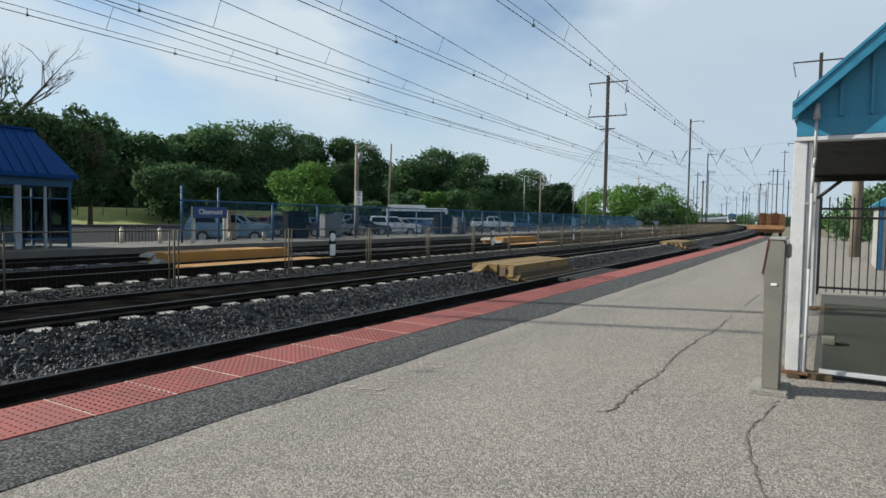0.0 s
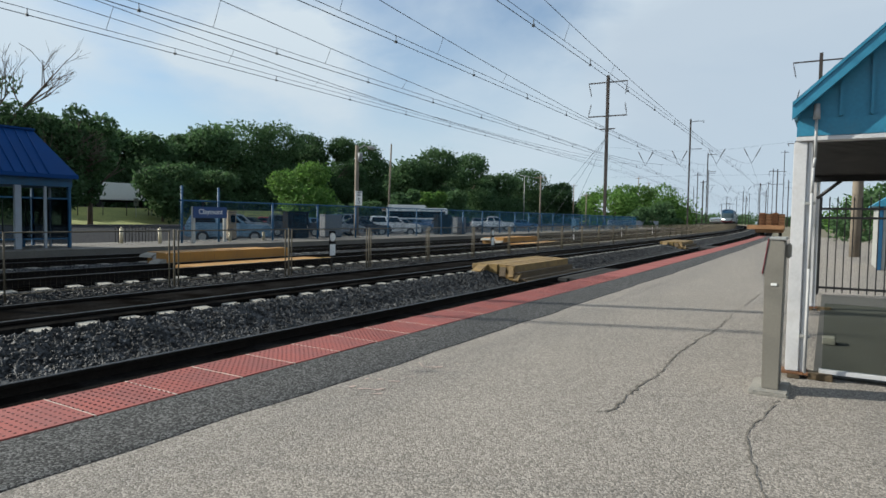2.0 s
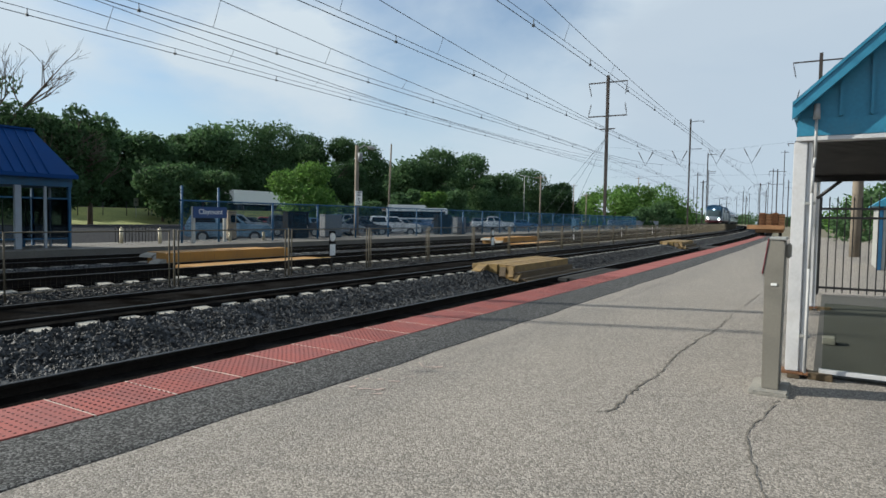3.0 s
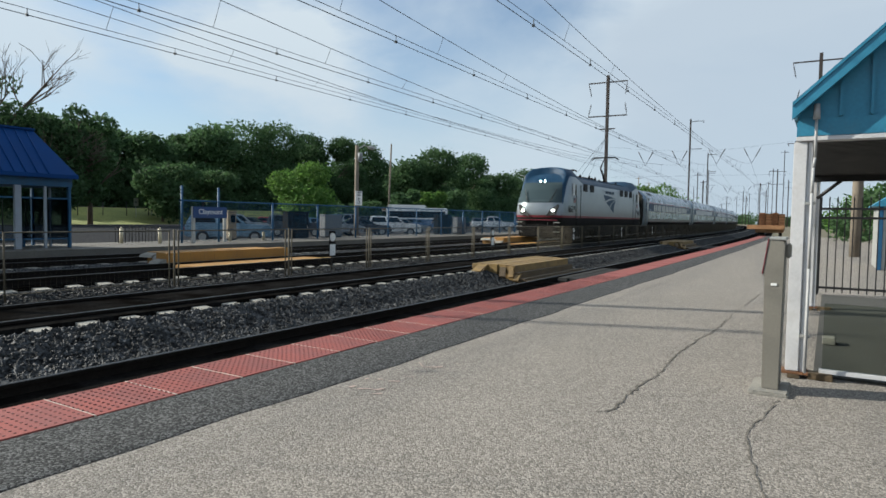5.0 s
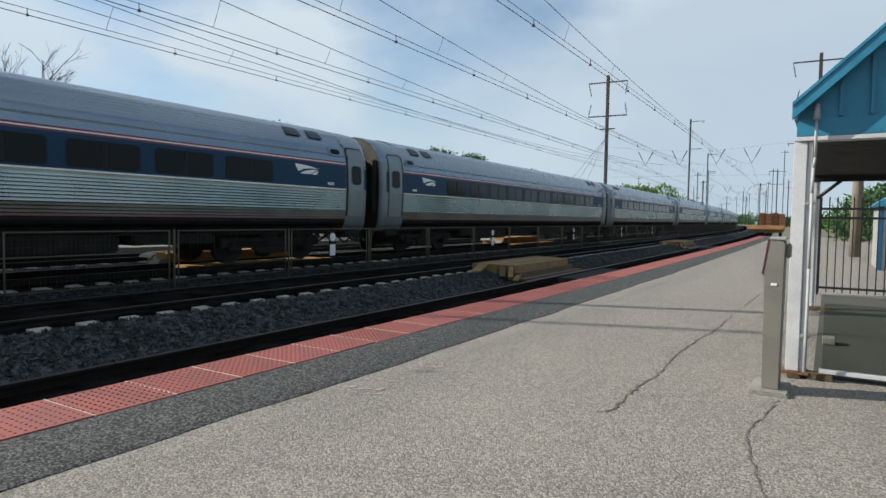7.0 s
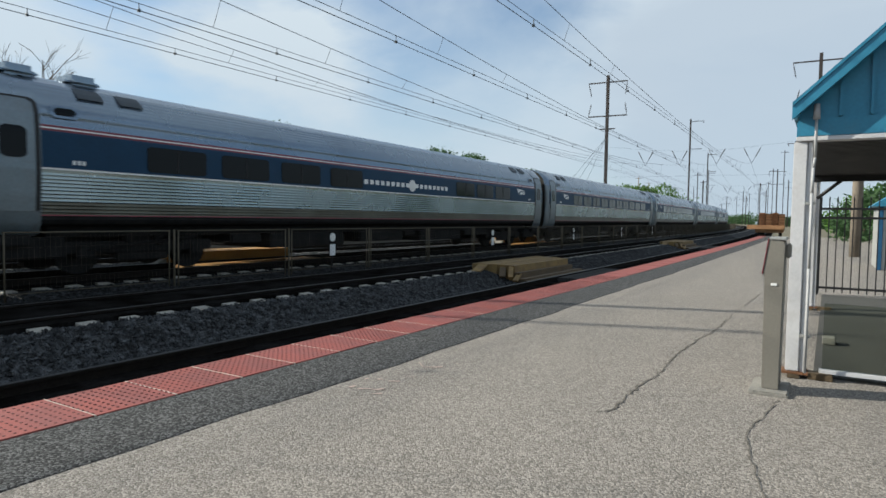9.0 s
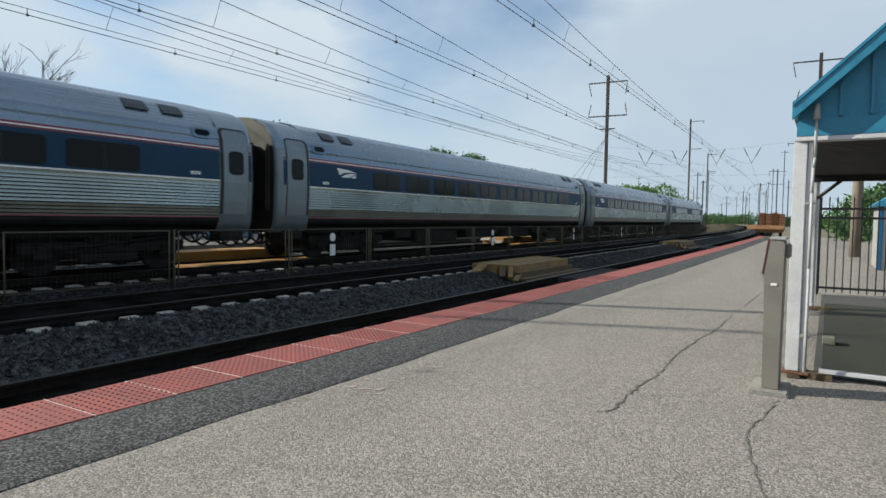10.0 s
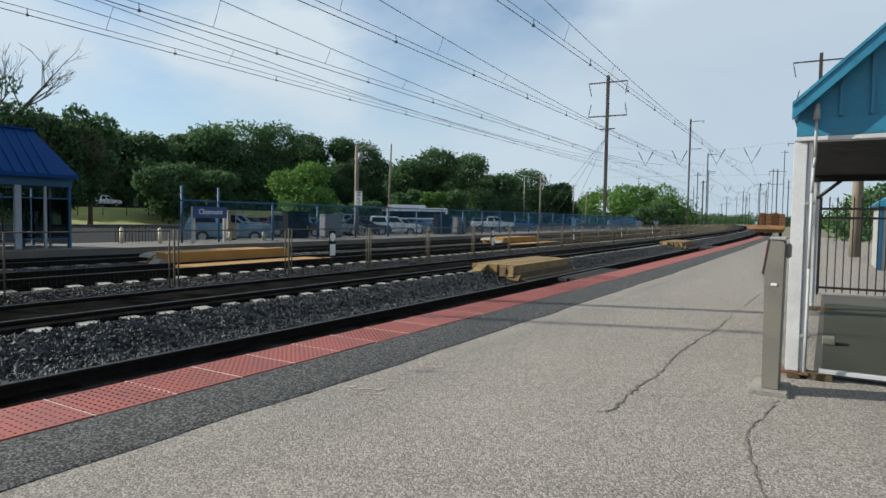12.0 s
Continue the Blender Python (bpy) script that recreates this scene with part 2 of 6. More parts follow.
M_TIMBERD = mat("dark_timber", (0.105, 0.072, 0.038), 0.9, 0, 0.3, 3, 40, 0.3, per=0.2)
M_TEAL = mat("teal_metal_cladding", (0.030, 0.20, 0.32), 0.45, 0.1, 0.12, 1.2, 40, 0.02, grime=(0.05, 0.18, 0.26))
M_BLUE = mat("blue_metal_roof", (0.005, 0.045, 0.17), 0.6, 0.0, 0.15, 1.0, 40, 0.02, spec=0.1)
M_MESH = mat("dark_blue_mesh_wire", (0.004, 0.04, 0.085), 0.7, 0.0, 0.2, 3, 40, 0.0, spec=0.1)
M_BLUEP = mat("blue_fence_paint", (0.006, 0.075, 0.17), 0.6, 0.0, 0.2, 3, 40, 0.02)
M_BLACK = mat("black_metal", (0.015, 0.015, 0.016), 0.5, 0.2, 0.2, 3, 40, 0.02)
M_GALV = mat("galvanised_steel", (0.42, 0.42, 0.40), 0.55, 0.5, 0.15, 4, 50, 0.05)
M_FENCEP = mat("weathered_fence_pipe", (0.095, 0.078, 0.05), 0.8, 0.0, 0.2, 4, 50, 0.05)
M_KIOSK = mat("grey_pedestal_paint", (0.20, 0.185, 0.155), 0.55, 0.1, 0.08, 2, 60, 0.03, grime=(0.16, 0.145, 0.12))
M_POLE = mat("catenary_pole_steel", (0.055, 0.045, 0.042), 0.8, 0.2, 0.25, 1.5, 30, 0.1)
M_WIRE = mat("dark_wire", (0.06, 0.07, 0.08), 0.6, 0.4, 0.1, 3, 30, 0.0)
M_WOODP = mat("utility_pole_wood", (0.21, 0.175, 0.135), 0.9, 0, 0.25, 2, 40, 0.3)
M_LEAF = leafy(mat("leaf_dark", (0.075, 0.135, 0.055), 0.75, 0, 0.25, 0.12, 2.0, 0.0, tint=(0.05, 0.098, 0.042), per=0.35, spec=0.2))
M_LEAFL = leafy(mat("leaf_bright", (0.10, 0.185, 0.042), 0.7, 0, 0.25, 0.3, 2.0, 0.0, tint=(0.08, 0.17, 0.035), per=0.4, spec=0.2))
M_BARK = mat("bark", (0.13, 0.10, 0.075), 0.95, 0, 0.3, 3, 30, 0.4)
M_ORANGE = mat("orange_machine_paint", (0.37, 0.19, 0.085), 0.6, 0, 0.2, 2, 40, 0.05, grime=(0.22, 0.10, 0.05))
M_RUST = mat("rust", (0.22, 0.10, 0.045), 0.9, 0.1, 0.35, 6, 60, 0.3)
M_CRACK = mat("crack_filler", (0.13, 0.115, 0.095), 0.95, 0, 0.3, 6, 60, 0.3)
M_LAMP = glow("headlight_glow", (1.0, 0.97, 0.9), 90)
M_PALEB = mat("pale_paint", (0.42, 0.32, 0.28), 0.9, 0, 0.2, 8, 60, 0.1)
M_SIGNB = mat("navy_sign", (0.015, 0.05, 0.16), 0.5, 0, 0.1, 3, 40, 0.0)


# ---- helpers ----
R = 1916.4  # the tracks' curve


def arc(L, s, z=0.0):
    """A point L metres left of the camera's line and s metres along the curve."""
    a, r = s / R, R - L
    return Vector((-R + r * cos(a), r * sin(a), z))


def apose(L, s, z=0.0, turn=0.0):
    p = arc(L, s, z)
    return pose(p.x, p.y, p.z, 0, 0, math.degrees(s / R) + turn)


def link(name, bm, material, smooth=False):
    me = bpy.data.meshes.new(name)
    bm.normal_update()
    bm.to_mesh(me)
    bm.free()
    for m in material if isinstance(material, (list, tuple)) else (material,):
        me.materials.append(m)
    if smooth:
        for p in me.polygons:
            p.use_smooth = True
    return new(name, me)


def part(name, bm, material, parent, label="", smooth=False):
    ob = link(name, bm, material, smooth)
    ob.parent = parent
    return tagged(ob, label)


def thing(name, m, label, category, group="", kind=""):
    ob = new(name)
    ob.matrix_world = m
    return tagged(ob, label, category, group, kind)


def box(bm, x0, x1, y0, y1, z0, z1, bevel=0.0, mi=0):
    v = [bm.verts.new((x, y, z)) for z in (z0, z1) for x, y in ((x0, y0), (x1, y0), (x1, y1), (x0, y1))]
    fs = [bm.faces.new([v[i] for i in q]) for q in ((3, 2, 1, 0), (4, 5, 6, 7), (0, 1, 5, 4), (1, 2, 6, 5), (2, 3, 7, 6), (3, 0, 4, 7))]
    for f in fs:
        f.material_index = mi
    if bevel:
        bmesh.ops.bevel(bm, geom=list({e for f in fs for e in f.edges}), offset=bevel, segments=2, affect="EDGES", clamp_overlap=True)
    return bm


def boxes(*rows, bevel=0.0):
    bm = bmesh.new()
    for r in rows:
        box(bm, *r, bevel=bevel)
    return bm


def tube(bm, a, b, r0, r1=None, n=8, cap=True):
    a, b = Vector(a), Vector(b)
    r1 = r0 if r1 is None else r1
    q = (b - a).to_track_quat("Z", "Y").to_matrix()
    ra, rb = [[bm.verts.new(p + q @ Vector((r * cos(2 * pi * i / n), r * sin(2 * pi * i / n), 0))) for i in range(n)] for p, r in ((a, r0), (b, r1))]
    for i in range(n):
        f = bm.faces.new((ra[i], ra[(i + 1) % n], rb[(i + 1) % n], rb[i]))
        f.smooth = True
    if cap:
        bm.faces.new(ra[::-1])
        bm.faces.new(rb)
    return bm


def tubes(*rows, n=8):
    bm = bmesh.new()
    for r in rows:
        tube(bm, *r, n=n)
    return bm


def pipe(bm, pts, r, n=6):
    """One continuous bent pipe through the points."""
    rings = []
    for i, c in enumerate(pts):
        d = pts[min(i + 1, len(pts) - 1)] - pts[max(i - 1, 0)]
        q = d.to_track_quat("Z", "Y").to_matrix()
        rings.append([bm.verts.new(c + q @ Vector((r * cos(2 * pi * k / n), r * sin(2 * pi * k / n), 0))) for k in range(n)])
    for a, b in zip(rings, rings[1:]):
        for k in range(n):
            bm.faces.new((a[k], a[(k + 1) % n], b[(k + 1) % n], b[k])).smooth = True
    return bm


def sweep(bm, prof, s0, s1, step, L0=0.0, z0=0.0, closed=True, mi=0):
    """A profile of (to the right, up) carried along the curve."""
    k = max(1, round((s1 - s0) / step))
    rings = []
    for i in range(k + 1):
        s = s0 + (s1 - s0) * i / k
        rings.append([bm.verts.new(arc(L0 - x, s, z0 + z)) for x, z in prof])
    m = len(prof)
    for i in range(k):
        for j in range(m if closed else m - 1):
            f = bm.faces.new((rings[i][j], rings[i][(j + 1) % m], rings[i + 1][(j + 1) % m], rings[i + 1][j]))
            f.material_index = mi
    if closed:
        bm.faces.new(rings[0][::-1])
        bm.faces.new(rings[-1])
    bmesh.ops.recalc_face_normals(bm, faces=bm.faces) if closed else None
    return bm


def extrude(bm, prof, y0, y1, mi=0, caps=True):
    """A closed (x, z) outline carried straight from y0 to y1."""
    a = [bm.verts.new((x, y0, z)) for x, z in prof]
    b = [bm.verts.new((x, y1, z)) for x, z in prof]
    m = len(prof)
    for j in range(m):
        f = bm.faces.new((a[j], a[(j + 1) % m], b[(j + 1) % m], b[j]))
        f.material_index = mi
    if caps:
        bm.faces.new(a[::-1])
        bm.faces.new(b)
    bmesh.ops.recalc_face_normals(bm, faces=bm.faces)
    return bm


def slab(name, L0, L1, s0, s1, z0, z1, material, label, category, step=6.0, kind="structure"):
    """A layer between two lines of the curve, L0 nearer to the camera."""
    bm = bmesh.new()
    sweep(bm, [(-L0, z0), (-L1, z0), (-L1, z1), (-L0, z1)], s0, s1, step)
    return tagged(link(name, bm, material), label, category, kind=kind)


# ---- ground, platforms, tracks ----
T = [6.10, 9.75, 13.80, 17.70]
TOR = [-0.44, -0.16, -0.02, 0.0]
EDGE, FAR_EDGE, FAR_Z = 4.42, 19.48, 0.13

gb = bmesh.new()
prof = [(900, -0.65), (4.0, -0.65), (-19.6, -0.65), (-24.0, -0.40), (-84, -0.38), (-90, 0.2), (-97, 2.1), (-112, 2.2), (-900, 3.0)]
ks = [-400, -200, -100, -50, 0, 50, 100, 150, 200, 300, 400, 600, 900]
rings = [[gb.verts.new(arc(-x, s, z)) for x, z in prof] for s in ks]
for i in range(len(ks) - 1):
    for j in range(len(prof) - 1):
        f = gb.faces.new((rings[i][j], rings[i][j + 1], rings[i + 1][j + 1], rings[i + 1][j]))
        f.material_index = 1 if j >= 4 else 0
bmesh.ops.recalc_face_normals(gb, faces=gb.faces)
tagged(link("ground", gb, (M_DIRT, M_GRASS)), "bare dirt ground rising to a grassy bank", "ground", kind="structure")
slab("platform", -9.0, EDGE - 0.61, -40, 66, -0.62, 0.0, M_PLAT, "worn light grey asphalt station platform with cracks", "platform")
slab("far_platform", FAR_EDGE, 23.4, -60, 110, -0.62, FAR_Z, M_FARCONC, "pale concrete low platform across the tracks", "platform")
slab("parking_lot", 23.4, 83, -80, 260, -0.7, -0.33, M_LOT, "grey asphalt car park behind the far platform", "parking lot", step=20)
bm = bmesh.new()
cols = []
for k in range(-60, 441):
    s = k * 0.15
    wob = 0.05 * noise.noise((s * 0.35, 3.1, 0)) + 0.025 * noise.noise((s * 1.7, 7.7, 0)) + 0.012 * noise.noise((s * 6.0, 1.2, 0))
    cols.append([bm.verts.new(arc(L, s, z)) for L, z in ((3.12 + wob, -0.02), (3.12 + wob, 0.004), (3.15 + wob, 0.008), (EDGE - 0.615, 0.006))])
for p, q in zip(cols, cols[1:]):
    for j in range(3):
        bm.faces.new((p[j], p[j + 1], q[j + 1], q[j]))
bmesh.ops.recalc_face_normals(bm, faces=bm.faces)
tagged(link("edge_patch", bm, M_STRIP), "darker grey asphalt patch along the platform edge", "asphalt strip", kind="structure")

# ballast: one bed that steps up from the near track to the others
bed = [(4.43, -0.70), (4.45, -0.60), (5.0, -0.585), (7.25, -0.58), (7.65, -0.53), (8.05, -0.38), (8.45, -0.275), (9.0, -0.315), (10.5, -0.335), (11.05, -0.31), (11.5, -0.33),
       (12.0, -0.28), (12.45, -0.21), (13.0, -0.23), (14.6, -0.23), (15.15, -0.19), (15.7, -0.20), (16.3, -0.16), (17.0, -0.18), (18.4, -0.18), (19.0, -0.17), (19.46, -0.20), (19.47, -0.7)]
bm = bmesh.new()
sweep(bm, [(-L, z) for L, z in bed][::-1], -330, 640, 4.0, closed=False)
bmesh.ops.recalc_face_normals(bm, faces=bm.faces)
tagged(link("trackbed", bm, M_BALLAST), "ballast bed under four tracks, near black for shaded gaps between stones", "ballast", kind="structure")


def bed_z(L):
    return np.interp(L, [p[0] for p in bed[1:-1]], [p[1] for p in bed[1:-1]])


def stones(name, L0, L1, s0, s1, n, lo, hi, label, material=None):
    """Loose ballast stones, each a skewed octahedron, in one mesh."""
    rng = np.random.default_rng(len(name) + n)
    L, s = rng.uniform(L0, L1, n), rng.uniform(s0, s1, n)
    size = rng.uniform(lo, hi, n)
    a, r = s / R, R - L
    c = np.stack([-R + r * np.cos(a), r * np.sin(a), bed_z(L) + size * 0.35], 1)
    base = np.array([(1, 0, 0), (-1, 0, 0), (0, 1, 0), (0, -1, 0), (0, 0, 1), (0, 0, -1)], float)
    v = base[None] * rng.uniform(0.55, 1.15, (n, 6, 1)) + rng.normal(0, 0.28, (n, 6, 3))
    th = rng.uniform(0, 6.283, n)
    co, si = np.cos(th)[:, None], np.sin(th)[:, None]
    v = np.stack([v[..., 0] * co - v[..., 1] * si, v[..., 0] * si + v[..., 1] * co, v[..., 2] * 0.8], 2)
    v = (v * size[:, None, None] + c[:, None]).reshape(-1, 3)
    tri = np.array([(0, 2, 4), (2, 1, 4), (1, 3, 4), (3, 0, 4), (2, 0, 5), (1, 2, 5), (3, 1, 5), (0, 3, 5)])
    f = (tri[None] + 6 * np.arange(n)[:, None, None]).reshape(-1, 3)
    me = bpy.data.meshes.new(name)
    me.from_pydata(v.tolist(), [], f.tolist())
    me.materials.append(material or M_STONE)
    return tagged(new(name, me), label, "ballast stones", kind="stuff")


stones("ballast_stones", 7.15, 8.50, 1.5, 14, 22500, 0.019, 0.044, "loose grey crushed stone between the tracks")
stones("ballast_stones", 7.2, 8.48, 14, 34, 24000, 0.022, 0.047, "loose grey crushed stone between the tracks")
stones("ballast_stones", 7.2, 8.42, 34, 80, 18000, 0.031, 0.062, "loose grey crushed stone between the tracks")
stones("ballast_stones", 11.05, 12.45, 3, 40, 24000, 0.020, 0.039, "loose grey crushed stone along the mesh fence")
stones("ballast_stones", 14.9, 16.9, 5, 50, 21000, 0.023, 0.043, "loose grey crushed stone between the far tracks")
stones("ballast_stones", 15.05, 16.4, 2, 60, 13500, 0.023, 0.043, "grey crushed stone between the ties")

# rails
RAILP = [(-0.075, -0.17), (0.075, -0.17), (0.075, -0.155), (0.012, -0.14), (0.012, -0.045), (0.036, -0.035), (0.036, -0.003), (-0.036, -0.003), (-0.036, -0.035), (-0.012, -0.045), (-0.012, -0.14), (-0.075, -0.155)]
for L, z in zip(T, TOR):
    for side in (-0.755, 0.755):
        bm = bmesh.new()
        sweep(bm, RAILP, -330, 640, 5.0, L + side, z)
        rail = tagged(link("rail", bm, M_RAIL), "rusty steel running rail with a polished head", "rail", "rails", "structure")
        bm = bmesh.new()
        sweep(bm, [(-0.034, -0.002), (0.034, -0.002), (0.028, 0.003), (-0.028, 0.003)], -330, 640, 5.0, L + side, z)
        part("railhead", bm, M_RAILTOP, rail, "polished railhead")

# black sheets between the rails: the rails' shadow, with oil, put into the colour
slab("shaded_oily_bed", 4.46, 7.12, -330, 640, -0.60, -0.572, M_DARKBED, "black sheet for shadow and oil on the near track's bed", "ballast")
slab("shaded_oily_bed", 8.66, 11.02, -330, 640, -0.34, -0.212, M_DARKBED, "black sheet for rail shadow and oil on the ballast", "ballast")
slab("shaded_oily_bed", 12.72, 15.0, -330, 640, -0.24, -0.150, M_DARKBED, "black sheet for rail shadow and oil on the ballast", "ballast")
stones("ballast_stones", 16.5, 19.0, 4, 60, 26000, 0.022, 0.045, "loose grey crushed stone along the far platform")

# red tactile edge, tile by tile, its domes, pale joints and the platform's concrete kerb
slab("platform_kerb", EDGE - 0.61, EDGE, -40, 66, -0.66, -0.012, M_CONC, "concrete platform edge beam under the red strip", "kerb")
TILE, TILE0 = 0.57, 2.445
tact = tagged(new("tactile_strip"), "red tactile warning strip with raised domes", "tactile strip", kind="structure")
bm = bmesh.new()
box(bm, -0.302, 0.302, TILE / 2 * -0.993, TILE / 2 * 0.993, -0.012, 0.010, 0.004)
tile_me = link("tactile_tile", bm, M_TACTILE)
tile_me.parent = tact
tile_me.matrix_world = apose(EDGE - 0.305, TILE0, 0.0)
s = TILE0 - TILE * 44
while s < 65:
    if abs(s - TILE0) > 0.1:
        o = new("tactile_tile", tile_me.data)
        o.parent = tact
        o.matrix_world = apose(EDGE - 0.305 + random.uniform(-0.004, 0.004), s, random.uniform(-0.002, 0.003))
    s += TILE
vs, fs = [], []
for i in range(int((14 - 0.3) / 0.055)):
    for j in range(10):
        c = arc(EDGE - 0.058 - j * 0.055, 0.3 + i * 0.055, 0.0105)
        k = len(vs)
        vs += [(c.x + 0.0095 * cos(q * pi / 3), c.y + 0.0095 * sin(q * pi / 3), c.z) for q in range(6)] + [(c.x + 0.008 * cos(q * pi / 3), c.y + 0.008 * sin(q * pi / 3), c.z + 0.005) for q in range(6)]
        fs += [(k + q, k + (q + 1) % 6, k + 6 + (q + 1) % 6, k + 6 + q) for q in range(6)] + [tuple(k + 6 + q for q in range(6))]
me = bpy.data.meshes.new("tactile_domes")
me.from_pydata(vs, [], fs)
me.materials.append(M_DOME)
o = new("tactile_domes", me)
o.parent = tact
tagged(o, "raised domes with their shading in a darker red", kind="stuff")
for k in range(-4, 9):
    bm = bmesh.new()
    box(bm, -0.305, 0.305, -0.005, 0.005, 0.0, 0.013, 0.002)
    o = part("tile_joint", bm, M_JOINT, tact, "pale mortar joint")
    o.matrix_world = apose(EDGE - 0.305, TILE0 + TILE / 2 + TILE * k, 0.0)
slab("platform_base", EDGE - 0.63, EDGE - 0.60, -40, 66, -0.6, 0.004, M_CRACK, "dark seam behind the red strip", "joint")

# cracks in the asphalt: thin uneven ribbons lying on it


def ribbon(points, width, seed, z, name, material, label, category, group):
    rng = random.Random(seed)
    bm = bmesh.new()
    pts = []
    for (x0, y0), (x1, y1) in zip(points, points[1:]):
        k = max(2, int(math.hypot(x1 - x0, y1 - y0) / 0.06))
        for i in range(k):
            t = i / k
            pts.append((x0 + (x1 - x0) * t + rng.uniform(-0.018, 0.018), y0 + (y1 - y0) * t + rng.uniform(-0.018, 0.018)))
    w = [width * rng.uniform(0.3, 1.0) for _ in pts]
    a = [bm.verts.new((x - q, y + q * 0.4, z)) for (x, y), q in zip(pts, w)]
    b = [bm.verts.new((x + q, y - q * 0.4, z)) for (x, y), q in zip(pts, w)]
    for i in range(len(pts) - 1):
        bm.faces.new((a[i], b[i], b[i + 1], a[i + 1]))
    bmesh.ops.recalc_face_normals(bm, faces=bm.faces)
    return tagged(link(name, bm, material), label, category, group, "structure")


def crack(points, width, seed):
    return ribbon(points, width, seed, 0.0045, "asphalt_crack", M_CRACK, "dark irregular crack in the asphalt", "crack", "platform cracks")


crack([(-1.26, 4.0), (-1.18, 4.14), (-1.2, 4.54), (-1.16, 5.33), (-1.19, 6.29), (-1.15, 7.27)], 0.012, 1)
crack([(-1.15, 7.27), (-1.09, 7.73), (-1.07, 9.5), (-1.0, 12.44)], 0.008, 5)
crack([(-0.27, 5.0), (-0.33, 4.5), (-0.37, 4.16), (-0.34, 3.79), (-0.24, 3.33), (-0.21, 3.19), (-0.26, 2.2)], 0.007, 2)
crack([(-1.0, 7.4), (-0.6, 7.5), (-0.35, 7.45)], 0.006, 4)

# faint worn lettering painted on the asphalt, too far gone to read
for k, stroke in enumerate(([(-2.97, 3.55), (-2.92, 3.70)],
                           [(-2.89, 3.57), (-2.77, 3.61), (-2.71, 3.75)],
                           [(-2.95, 3.88), (-2.85, 3.91)],
                           [(-2.82, 3.86), (-2.68, 3.97)],
                           [(-2.82, 4.06), (-2.68, 4.13)],
                           [(-2.99, 4.53), (-2.86, 4.42), (-2.67, 4.53)],
                           [(-2.74, 3.52), (-2.61, 3.58)],
                           [(-3.02, 3.81), (-3.01, 3.90)],
                           [(-2.78, 4.73), (-2.63, 4.63)])):
    ribbon(stroke, 0.020, 40 + k, 0.0043, "worn_paint_mark", M_PALEB, "faint worn pinkish paint mark on asphalt", "paint mark", "painted marks")


# ---- the train ----
def lettering(name, text, size, material, parent, m, label="", depth=0.004):
    cu = bpy.data.curves.new(name, "FONT")
    cu.body, cu.size, cu.extrude, cu.align_x, cu.align_y = text, size, depth, "CENTER", "CENTER"
    tmp = bpy.data.objects.new(name + "_text", cu)
    me = bpy.data.meshes.new_from_object(tmp)
    bpy.data.objects.remove(tmp)
    me.materials.clear()
    me.materials.append(material)
    ob = new(name, me)
    ob.parent = parent
    ob.matrix_local = m
    return tagged(ob, label)


# faces the camera's side (+x) of a vehicle, reading along +y
SIDE = Matrix(((0, 0, 1, 0), (1, 0, 0, 0), (0, 1, 0, 0), (0, 0, 0, 1)))


def on_side(x, y, z):
    return Matrix.Translation((x, y, z)) @ SIDE


def blades(bm, w, h, x, y, z):
    """Three swept blades that widen towards the lower left and meet at the upper right."""
    for blade in (((-0.50, 0.50), (-0.20, 0.47), (0.15, 0.42), (0.50, 0.30), (0.15, 0.33), (-0.15, 0.28), (-0.36, 0.14)),
                  ((-0.28, 0.06), (-0.06, 0.20), (0.20, 0.27), (0.47, 0.25), (0.25, 0.16), (0.08, 0.02), (-0.02, -0.18)),
                  ((0.04, -0.25), (0.14, 0.0), (0.28, 0.14), (0.45, 0.20), (0.37, 0.0), (0.32, -0.25), (0.30, -0.50))):
        bm.faces.new([bm.verts.new((x + 0.004, y + a * w, z + b * h)) for a, b in blade])
    bmesh.ops.recalc_face_normals(bm, faces=bm.faces)
    bmesh.ops.solidify(bm, geom=bm.faces[:], thickness=-0.006)
    return bm


def skin(section, sx, y0, y1, z0, z1, proud, arch=0.0):
    """A panel that follows a body's curved side between two heights; arch rounds its upper corners."""
    xs, zs = [p[0] for p in section], [p[1] for p in section]
    bm = bmesh.new()
    k = max(2, int((z1 - z0) / (0.04 if arch else 0.12)))
    rows = []
    for i in range(k + 1):
        z = z0 + (z1 - z0) * i / k
        near = min(z1 - z, z - z0 if arch < 0 else 9)
        r = abs(arch)
        inset = r - math.sqrt(max(0.0, r * r - max(0.0, r - near) ** 2)) if r else 0.0
        x = float(np.interp(z, zs, xs))
        rows.append([bm.verts.new((sx * (x + q), yy, z)) for q, yy in ((-0.03, y0 + inset), (proud, y0 + inset), (proud, y1 - inset), (-0.03, y1 - inset))])
    for p, q in zip(rows, rows[1:]):
        for j in range(3):
            bm.faces.new((p[j], p[j + 1], q[j + 1], q[j]))
    bm.faces.new(rows[0])
    bm.faces.new(rows[-1])
    bmesh.ops.recalc_face_normals(bm, faces=bm.faces)
    return bm


def wheelset(parent, y, r=0.46):
    bm = bmesh.new()
    for sx in (-0.75, 0.75):
        tube(bm, (sx - 0.07, y, r), (sx + 0.07, y, r), r, n=20)
        tube(bm, (sx - 0.09, y, r), (sx + 0.09, y, r), r * 0.5, n=14)
    tube(bm, (-0.9, y, r), (0.9, y, r), 0.08)
    return part("wheelset", bm, M_UNDER, parent)


